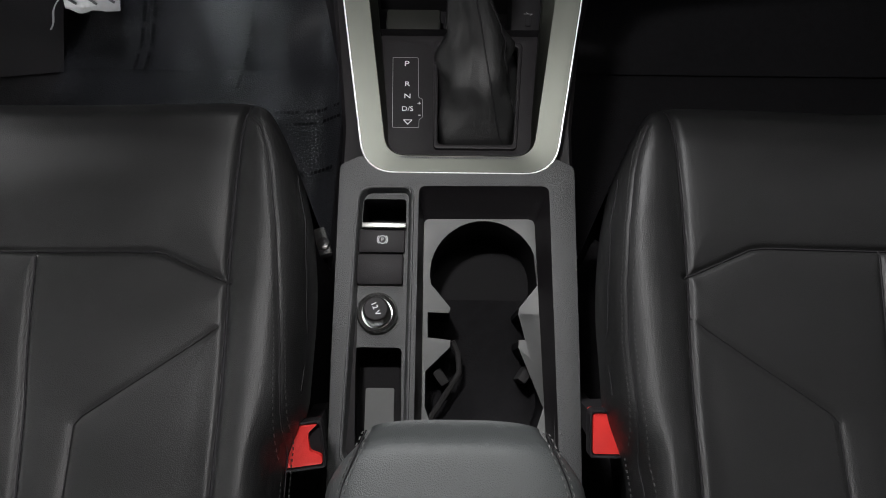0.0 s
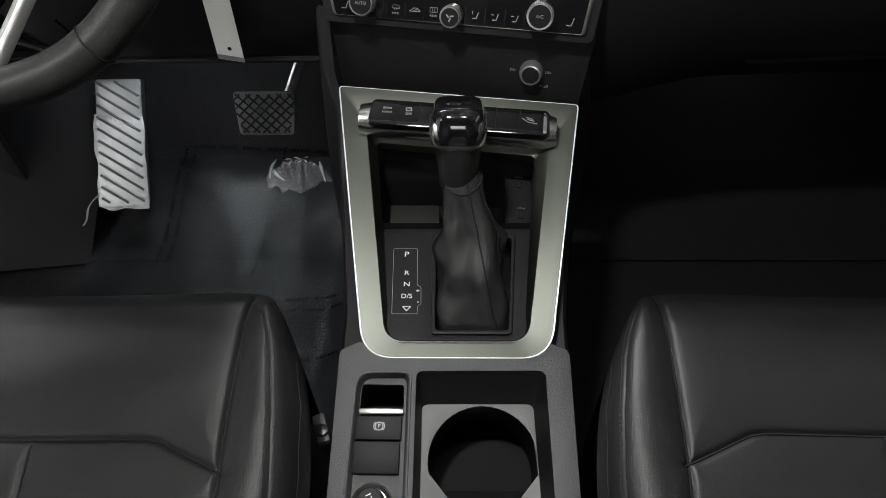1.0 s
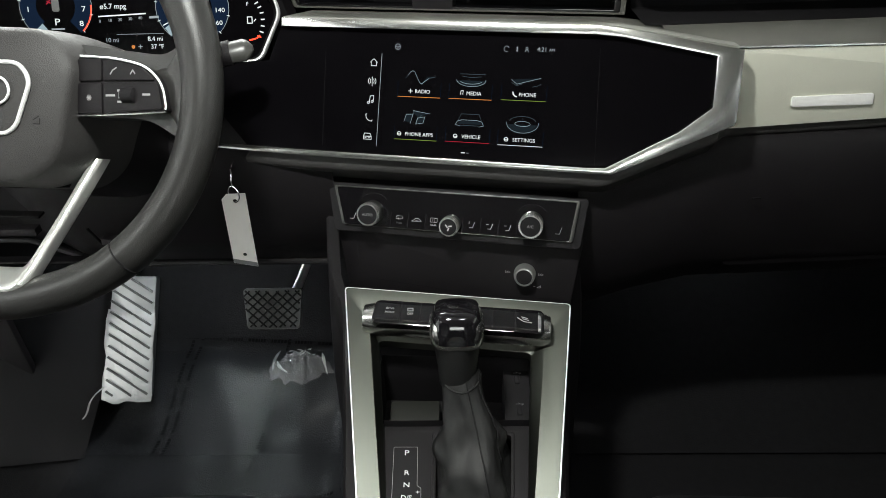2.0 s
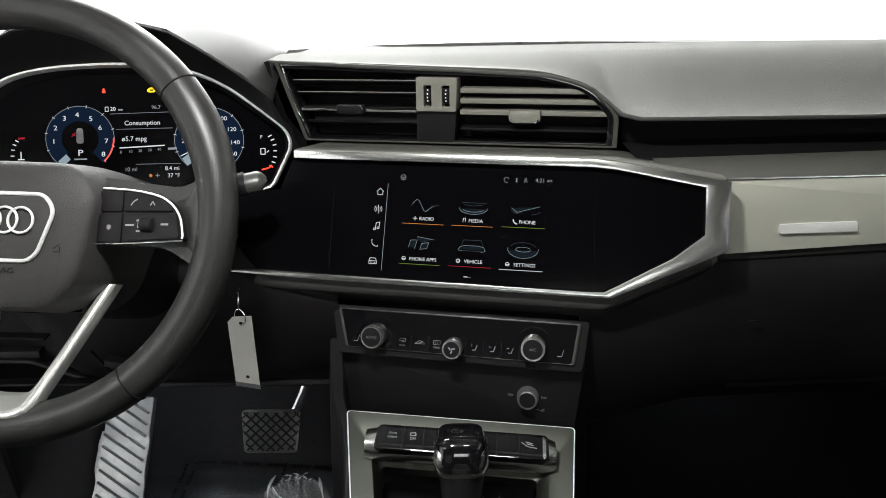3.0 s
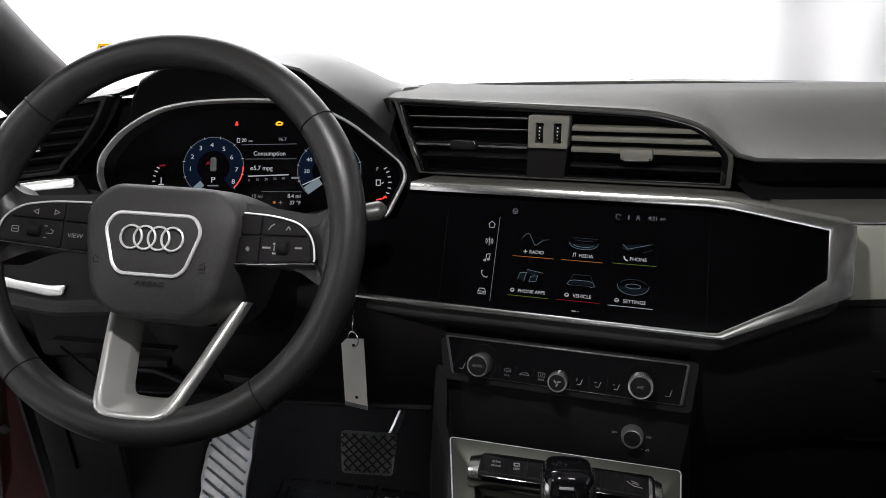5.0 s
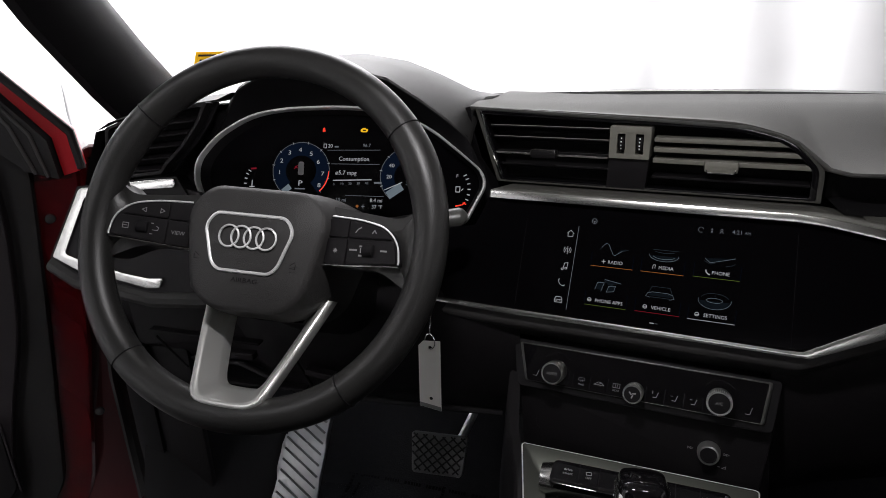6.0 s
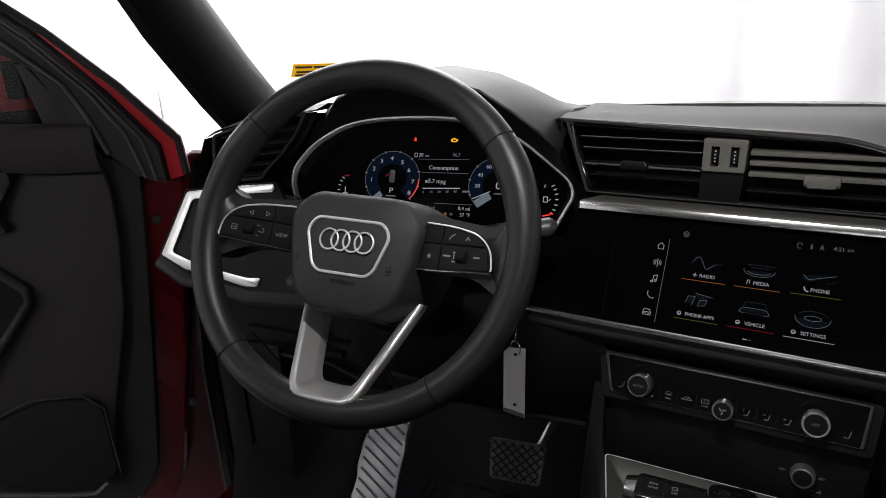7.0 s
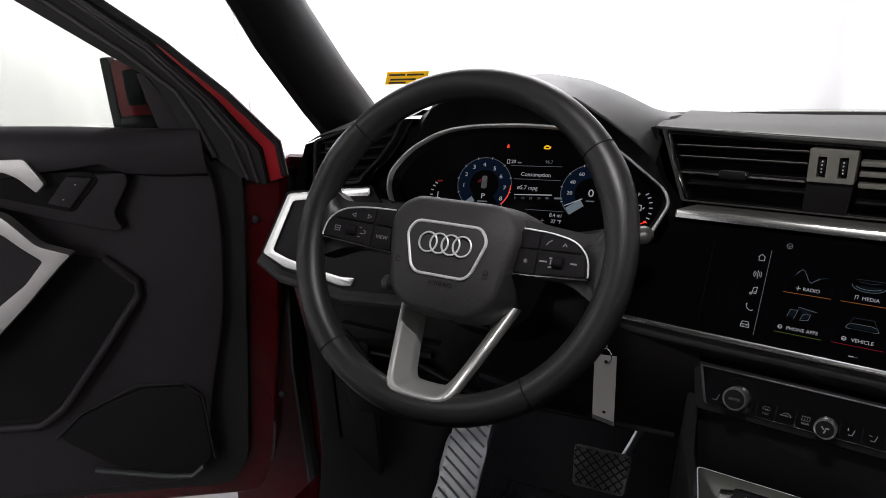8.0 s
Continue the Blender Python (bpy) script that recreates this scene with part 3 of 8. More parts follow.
def centre_vents():
    v = thing("centre_vents", VE @ Vector((0, -0.05, -0.03)), "black centre air vents with slats and two thumbwheels", "air vents")
    ring_o = rnd([(-0.203, 0.0364), (0.06, 0.0285), (0.098, 0.0265), (0.150, 0.0125), (0.1775, -0.0175), (0.1775, -0.0525), (-0.172, -0.0525)], [0.003, 0.01, 0.02, 0.02, 0.008, 0.002, 0.003], 4)
    ring_i = rnd([(-0.191, 0.0275), (0.06, 0.0195), (0.094, 0.0175), (0.142, 0.006), (0.1665, -0.020), (0.1665, -0.0485), (-0.164, -0.0485)], [0.002, 0.01, 0.02, 0.02, 0.006, 0.002, 0.002], 4)
    mid = [(lerp(x, p, 0.45), lerp(y, q, 0.45)) for (x, y), (p, q) in zip(ring_o, ring_i)]
    plate("bezel", ring_o, VE, 0.02, VENTTRIM, v, holes=[mid], bevel=0.0015, n0=0.001, label="olive grey bezel")
    plate("bezel_lip", mid, VE, 0.02, GLOSS, v, holes=[ring_i], bevel=0.0012, n0=-0.0005, label="gloss black inner lip")
    plate("back", ring_o, VE, 0.004, DARK, v, n0=-0.05)
    for k, (v0) in enumerate((0.0115, -0.0015, -0.0180, -0.0335)):
        # left bank: slats end on a slanted edge
        ul = -0.1905 + 0.0275 * (0.0285 - v0) / 0.08
        part("slat", box_bm(shift(VE, (ul - 0.040) / 2 + 0.001, v0, -0.016) @ Matrix.Rotation(radians(-14), 4, "X"), -0.040 - ul, 0.0022, 0.024, 0.0006), HARD, v)
        # upper two edges paler: light from above put into the colour
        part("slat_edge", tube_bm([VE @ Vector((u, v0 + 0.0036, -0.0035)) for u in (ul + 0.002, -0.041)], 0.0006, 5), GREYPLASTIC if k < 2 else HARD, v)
    # right bank: upper slats paler than the lowest, warm light put into colour
    for v0 in (0.0055, -0.0055, -0.0175, -0.0355):
        ur = 0.150 + 0.016 * smooth(0.01, -0.02, v0)
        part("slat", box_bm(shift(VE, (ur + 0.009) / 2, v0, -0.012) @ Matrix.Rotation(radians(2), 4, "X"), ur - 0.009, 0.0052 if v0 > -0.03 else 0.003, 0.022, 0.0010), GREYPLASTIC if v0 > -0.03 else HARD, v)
    part("chrome_line", tube_bm([VE @ Vector((u, w, -0.003)) for u, w in ((-0.178, -0.0178), (-0.041, -0.0182))], 0.0014, 6), SILVER, v)
    part("chrome_line", tube_bm([VE @ Vector((u, w, 0.001)) for u, w in ((-0.1925, 0.0275), (-0.185, -0.004), (-0.1645, -0.0487))], 0.0010, 6), CHROME, v)
    blk = plate("centre_block", rnd([(-0.0385, -0.0165), (0.0055, -0.0165), (0.0065, 0.0188), (-0.0385, 0.0195)], 0.002), VE, 0.03, GREYPLASTIC, v, bevel=0.0012, n0=0.006,
                holes=[rect(-0.0300, -0.0115, -0.0215, 0.0110, 0.001), rect(-0.0100, -0.0115, -0.0015, 0.0110, 0.001)], label="warm grey centre block")
    plate("block_foot", rnd([(-0.0400, -0.0515), (0.0025, -0.0515), (0.0055, -0.0168), (-0.0390, -0.0168)], 0.001), VE, 0.02, HARD, v, n0=0.001, bevel=0.001)
    for u in (-0.0258, -0.0058):
        F = shift(VE, u, 0, -0.004) @ Matrix.Rotation(radians(90), 4, "Y")
        w = part("thumbwheel", lathe_bm([(0.0085, -0.0034), (0.0095, -0.0028), (0.0095, 0.0028), (0.0085, 0.0034)], F, 28), DARK, v)
        for k in range(4):
            a = radians(-36 + 24 * k)
            part("mark", box_bm(shift(VE, u, 0.0097 * math.sin(a), -0.004 + 0.0097 * math.cos(a)), 0.0014, 0.0016, 0.0006), WHITEPRINT, w)
    part("slider", box_bm(shift(VE, -0.114, -0.0160, 0.003), 0.031, 0.010, 0.014, 0.003), HARD, v)
    part("slider_edge", tube_bm([VE @ Vector((u, w, 0.009)) for u, w in ((-0.1290, -0.0150), (-0.127, -0.0112), (-0.101, -0.0112), (-0.099, -0.0150))], 0.0008, 6), SILVER, v)
    part("slider", box_bm(shift(VE, 0.080, -0.0195, 0.006), 0.034, 0.013, 0.016, 0.004), GREYPLASTIC, v)
    part("slider_edge", tube_bm([VE @ Vector((u, w, 0.0135)) for u, w in ((0.0655, -0.0225), (0.0675, -0.0258), (0.0925, -0.0258), (0.0945, -0.0225))], 0.0009, 6), CHROME, v)
    return v


centre_vents()


def knob_frame(u, v):
    """A knob's frame: its axis dips below the panel's own."""
    return shift(CL, u, v, 0) @ Matrix.Rotation(radians(13), 4, "X")


def climate_panel():
    c = thing("climate_panel", CL @ Vector((0, -0.02, -0.02)), "gloss black climate control panel with three knurled knobs", "climate panel")
    o = rnd([(-0.1150, -0.0240), (0.1220, -0.0242), (0.1265, 0.0168), (-0.1275, 0.0160)], 0.003)
    i = rnd([(-0.1128, -0.0236), (0.1185, -0.0237), (0.1230, 0.0154), (-0.1245, 0.0146)], 0.002)
    plate("frame", o, CL, 0.02, DIMFRAME, c, holes=[i], bevel=0.0008, n0=0.0015, label="thin satin silver frame")
    plate("surround", rnd([(-0.124, -0.031), (0.130, -0.031), (0.135, 0.021), (-0.136, 0.020)], 0.006), CL, 0.03, DARK, c, n0=-0.0015, bevel=0.002)
    plate("face", i, CL, 0.003, GLOSS, c, n0=0.0, label="gloss black face")
    for name, u, v, r, h in (("knob", -0.0829, -0.0085, 0.0117, 0.022), ("knob", 0.0, -0.0150, 0.0096, 0.019), ("knob", 0.0805, -0.0078, 0.0117, 0.022)):
        F = knob_frame(u, v)
        k = part("knob", lathe_bm([(r * 0.99, 0), (r, h * 0.55), (r * 0.97, h * 0.6), (r * 0.95, h * 0.9), (r * 0.92, h), (r * 0.84, h), (r * 0.82, h - 0.004)], F, 36), DARKKNOB, c, "dark knurled metal knob")
        part("knob_cap", lathe_bm([(r * 0.83, h - 0.004), (r * 0.83, h - 0.0005), (r * 0.3, h + 0.0003)], F, 32), DARK, k)
        part("knob_rim", tube_bm([F @ Vector((r * 0.895 * math.cos(q), r * 0.895 * math.sin(q), h)) for q in [2 * math.pi * j / 40 for j in range(40)]], r * 0.042, 8, closed=True), KNOBRIM, k, "bright satin rim")
        b = bmesh.new()
        for j in range(40):
            a = 2 * math.pi * j / 40
            rb = box_bm(F @ Matrix.Rotation(a, 4, "Z") @ Matrix.Translation((r * 0.985, 0, h * 0.72)), 0.0007, 0.0008, h * 0.42)
            me = bpy.data.meshes.new("tmp")
            rb.to_mesh(me)
            rb.free()
            b.from_mesh(me)
            bpy.data.meshes.remove(me)
        part("knurling", b, KNOBRIM, k, "bright knurled edge")
    return c


CLIMATE = climate_panel()


def console():
    c = thing("centre_console", (0, 0.45, 0.12), "dark grey centre console with silver shifter frame and cup holder", "centre console")
    # face below the climate panel, with cheeks at both sides
    plate("stack_face", rnd([(-0.117, -0.036), (0.124, -0.032), (0.131, 0.040), (-0.128, 0.040)], 0.004), ST, 0.03, HARD, c, bevel=0.002)
    for s in (-1, 1):
        rows = []
        for y, z, x, w in ((0.80, 0.555, 0.134, 0.012), (0.775, 0.50, 0.132, 0.011), (0.76, 0.462, 0.122, 0.010), (0.66, 0.430, 0.110, 0.016), (0.55, 0.400, 0.098, 0.02), (0.45, 0.384, 0.0975, 0.02), (0.35, 0.362, 0.0985, 0.02), (0.25, 0.34, 0.095, 0.02), (0.0, 0.32, 0.095, 0.02)):
            rows.append([(s * (x - w), y, z - 0.008), (s * (x - 0.003), y, z - 0.0045), (s * x, y, z - 0.008), (s * (x + 0.004), y - 0.004, z - 0.05), (s * (x + 0.012), y - 0.004, z - 0.15), (s * (x + 0.016), y - 0.004, 0.09)])
        part("side_wall", loft_bm(rows), HARD, c, sharp=50)
    # silver frame round the shifter: slopes inwards
    outer = rnd([(-0.0765, -0.0075), (0.0805, -0.0075), (0.1190, 0.240), (-0.1150, 0.264)], [0.026, 0.026, 0.004, 0.004], 9)
    mid = rnd([(-0.0590, 0.0070), (0.0630, 0.0070), (0.0905, 0.205), (-0.0865, 0.222)], [0.017, 0.017, 0.006, 0.006], 9)
    inner = rnd([(-0.0560, 0.0110), (0.0600, 0.0110), (0.0765, 0.190), (-0.0770, 0.206)], [0.012, 0.012, 0.006, 0.006], 9)
    b = loft_bm([[TR @ Vector((*p, n)) for p in loop] for loop, n in ((outer, -0.012), (outer, -0.001), ([(x * 0.992, y * 0.996 + 0.0005) for x, y in outer], 0.0012), (mid, -0.001), (inner, -0.010), (inner, -0.022))], closed=True)
    part("shifter_frame", b, FRAMEMETAL, c, "satin silver frame round the shifter", sharp=40)
    part("frame_edge", tube_bm([TR @ Vector((x, y, 0.0002)) for x, y in outer], 0.0008, 6, closed=True), BRIGHT, c, "bright outer edge line")
    # shelf behind the frame's inner opening: shifter plate and storage well
    plate("shifter_plate", rnd([(-0.066, -0.100), (0.070, -0.100), (0.076, 0.0235), (-0.074, 0.0235)], 0.004), SH, 0.02, HARD, c, bevel=0.001,
          holes=[rnd([(-0.0195, -0.0850), (0.0490, -0.0850), (0.0560, 0.0150), (-0.0205, 0.0170)], 0.004)])
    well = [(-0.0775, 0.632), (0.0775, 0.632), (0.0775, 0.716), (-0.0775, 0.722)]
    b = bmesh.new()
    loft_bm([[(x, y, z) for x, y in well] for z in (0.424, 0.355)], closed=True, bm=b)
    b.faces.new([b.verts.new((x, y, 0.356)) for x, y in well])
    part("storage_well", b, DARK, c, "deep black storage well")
    part("well_mat", box_bm(Matrix.Translation((-0.0425, 0.681, 0.370)), 0.052, 0.034, 0.022, 0.003), material("olive_rubber_mat", (0.014, 0.0145, 0.012), 0.6, grain=0.3, mottle=0.15), c, "olive grey rubber mat")
    return c


CONSOLE_OB = console()


def console_top():
    c = CONSOLE_OB
    outer = rnd([(-0.0945, -0.30), (0.0945, -0.30), (0.0965, -0.10), (0.0965, 0.060), (0.080, 0.068), (-0.080, 0.068), (-0.0965, 0.060), (-0.0965, -0.10)], 0.004)
    tray = rnd([(-0.0850, -0.175), (-0.0375, -0.175), (-0.0370, 0.0405), (-0.0790, 0.0400)], [0.01, 0.01, 0.007, 0.012], 5)
    cup = rnd([(-0.0310, -0.175), (0.0790, -0.175), (0.0755, 0.0435), (-0.0310, 0.0425)], [0.01, 0.01, 0.006, 0.006], 4)
    plate("top_panel", outer, CO, 0.006, CONSOLE, c, holes=[tray, cup], bevel=0.0012, label="grained dark grey top panel")
    # walls of the two openings
    cup_low = rnd([(-0.0262, -0.175), (0.0742, -0.175), (0.0672, 0.0232), (-0.0276, 0.0225)], [0.01, 0.01, 0.006, 0.006], 4)
    b = loft_bm([[CO @ Vector((*p, n)) for p in loop] for loop, n in ((cup, -0.001), ([(lerp(p[0], q[0], 0.25), lerp(p[1], q[1], 0.2)) for p, q in zip(cup, cup_low)], -0.010), (cup_low, -0.030))], closed=True)
    part("cup_wall", b, HARD, c)
    tray_low = [(lerp(x, -0.06, 0.10), lerp(y, -0.05, 0.012)) for x, y in tray]
    b = loft_bm([[CO @ Vector((*p, n)) for p in loop] for loop, n in ((tray, -0.001), (tray_low, -0.009))], closed=True)
    part("tray_wall", b, CONSOLE, c)
    # raised bead round the switch tray
    part("bead", tube_bm([CO @ Vector((x, y, 0.0)) for x, y in [(lerp(x, -0.06, -0.06), lerp(y, -0.05, -0.012)) for x, y in tray]], 0.0011, 6, closed=True), CONSOLE, c)
    # switch panel in the tray, with two openings
    slot = rnd([(-0.0775, 0.0115), (-0.0415, 0.0115), (-0.0415, 0.0335), (-0.0765, 0.0335)], 0.003)
    bin_ = rnd([(-0.0815, -0.170), (-0.0410, -0.170), (-0.0425, -0.0885), (-0.0800, -0.0885)], 0.004)
    plate("switch_panel", tray_low, CO, 0.004, CONSOLE, c, holes=[slot, bin_], n0=-0.009)
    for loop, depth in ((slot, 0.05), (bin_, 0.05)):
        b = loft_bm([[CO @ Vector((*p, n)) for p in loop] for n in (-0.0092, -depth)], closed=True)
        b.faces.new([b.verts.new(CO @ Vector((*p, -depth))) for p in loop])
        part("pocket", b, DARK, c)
    plate("pocket_mat", rect(-0.074, -0.168, -0.050, -0.120, 0.002), CO, 0.002, TRAY, c, n0=-0.046, label="ribbed grey rubber mat")
    # parking brake switch and blank
    part("brake_lip", box_bm(shift(CO, -0.0592, 0.0100, -0.0065), 0.0365, 0.0045, 0.006, 0.001), SILVER, c, "bright metal lip")
    sw = part("parking_brake_switch", box_bm(shift(CO, -0.0605, -0.0030, -0.0085), 0.0370, 0.0190, 0.007, 0.001), HARD, c)
    part("blank_switch", box_bm(shift(CO, -0.0613, -0.0262, -0.0085), 0.0370, 0.0250, 0.007, 0.0015), HARD, c)
    # 12 V socket
    F = shift(CO, -0.0625, -0.0615, -0.009)
    so = part("socket_ring", lathe_bm([(0.0165, 0.0), (0.0165, 0.003), (0.0150, 0.0045), (0.0125, 0.003), (0.0125, 0.0005)], F, 40), SILVER, c, "satin silver socket ring")
    part("socket_cap", lathe_bm([(0.0110, 0.0005), (0.0105, 0.012), (0.0098, 0.0145), (0.0088, 0.0152), (0.004, 0.0148)], shift(F, 0, 0, 0) @ Matrix.Rotation(radians(-8), 4, "X"), 36), HARD, so, "black socket cap")
    # cup holder insert: grey tray with a keyhole-shaped hole
    hole = []
    for k in range(25):
        a = radians(-12 + 204 * k / 24)
        hole.append((0.0242 + 0.0456 * math.cos(a), -0.0245 + 0.0456 * math.sin(a)))
    hole += [(-0.0040, -0.0538), (-0.0049, -0.0582), (-0.0228, -0.0578), (-0.0226, -0.0784), (-0.0037, -0.0806), (-0.0037, -0.0862), (-0.0238, -0.1060), (-0.0238, -0.1343), (-0.0150, -0.1600),
             (0.0630, -0.1600), (0.0720, -0.1340), (0.0720, -0.1040), (0.0527, -0.0858), (0.0527, -0.0800), (0.0708, -0.0785), (0.0708, -0.0576), (0.0529, -0.0580), (0.0530, -0.0534)]
    plate("cup_tray", cup_low, CO, 0.003, TRAY, c, holes=[hole], n0=-0.030, bevel=0.0006, label="dark grey rubber cup tray")
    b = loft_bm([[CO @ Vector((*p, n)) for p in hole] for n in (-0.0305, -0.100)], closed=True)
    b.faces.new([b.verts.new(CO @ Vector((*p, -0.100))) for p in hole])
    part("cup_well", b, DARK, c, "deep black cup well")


console_top()


def shifter():
    s = thing("gear_selector", SH @ Vector((0.017, -0.035, -0.01)), "black leather gear selector with gloss black and silver knob", "gear selector")
    base = SH @ Vector((0.017, -0.037, -0.012))
    top = Vector((0.005, 0.640, 0.487))
    rows = []
    for k in range(26):
        t = k / 25
        c = base.lerp(top, t) + Vector((0.004 * math.sin(3.14 * t), -0.006 * math.sin(3.14 * t), 0))
        w, h = lerp(0.0345, 0.0170, smooth(-0.1, 0.95, t)), lerp(0.049, 0.0170, smooth(0, 0.8, t))
        ring = []
        for j in range(36):
            a = 2 * math.pi * j / 36
            e = lerp(0.35, 1.0, smooth(0.0, 0.5, t))
            cx, cy = math.copysign(abs(math.cos(a)) ** e, math.cos(a)), math.copysign(abs(math.sin(a)) ** e, math.sin(a))
            fold = 1.7 * (0.0026 * math.sin(3 * a + 8 * t + 2.2 * math.sin(6 * t)) + 0.0050 * noise.noise(Vector((math.cos(a) * 1.9, math.sin(a) * 1.9, t * 6))) + 0.0030 * abs(noise.noise(Vector((math.cos(a) * 3 + t * 5, math.sin(a) * 3, t * 11))))) * math.sin(3.14 * min(1, t * 1.05))
            ring.append(c + (SH.to_3x3() @ Vector((cx * (w + fold), cy * (h + fold), 0))))
        rows.append(ring)
    part("boot", loft_bm(rows, closed=True), LEATHER, s, "creased black leather boot", sharp=80)
    for k in (29, 34):
        # sewn seam running up the boot
        pts = [rows[i][k] + (rows[i][k] - base.lerp(top, i / 25)).normalized() * 0.0004 for i in range(26)]
        part("boot_seam", tube_bm(pts, 0.0007, 5), DARK, s)
    part("boot_collar", tube_bm([Vector(p) for p in rows[23]], 0.0012, 6, closed=True), LEATHER, s)
    plate("boot_frame", rnd([(-0.0200, -0.0855), (0.0495, -0.0855), (0.0565, 0.0155), (-0.0210, 0.0175)], 0.004), SH, 0.006, HARD, s, n0=0.003, bevel=0.0012,
          holes=[rnd([(-0.0165, -0.0815), (0.0465, -0.0815), (0.0525, 0.0120), (-0.0170, 0.0135)], 0.004)])
    K = Matrix.Translation((0.0035, 0.645, 0.501)) @ Matrix.Rotation(radians(-17), 4, "X") @ Matrix.Diagonal((1.03, 1.08, 1.05, 1))
    neck = []
    for z, w, h in ((-0.030, 0.0160, 0.0160), (-0.012, 0.0175, 0.0175), (0.002, 0.0195, 0.019), (0.010, 0.0205, 0.0195)):
        neck.append([K @ Vector((w * math.cos(2 * math.pi * j / 28), h * math.sin(2 * math.pi * j / 28), z)) for j in range(28)])
    part("neck", loft_bm(neck, closed=True, caps=True), LEATHER, s, sharp=60)

    def ring(w, h, z, e=0.55, n=36):
        out = []
        for j in range(n):
            a = 2 * math.pi * j / n
            out.append(K @ Vector((w * math.copysign(abs(math.cos(a)) ** e, math.cos(a)), h * math.copysign(abs(math.sin(a)) ** e, math.sin(a)), z)))
        return out
    part("knob_ring", loft_bm([ring(0.0195, 0.0185, 0.008), ring(0.0225, 0.0215, 0.012), ring(0.0235, 0.0225, 0.020), ring(0.0232, 0.022, 0.030), ring(0.0215, 0.021, 0.033)], closed=True, caps=True), SILVER, s, "satin silver knob ring", sharp=50)
    part("knob_top", loft_bm([ring(0.0205, 0.0226, 0.014), ring(0.0212, 0.0234, 0.022), ring(0.0212, 0.0228, 0.034), ring(0.0185, 0.0195, 0.0395), ring(0.010, 0.011, 0.0415)], closed=True, caps=True), GLOSS, s, "gloss black knob top", sharp=50)
    return s


shifter()


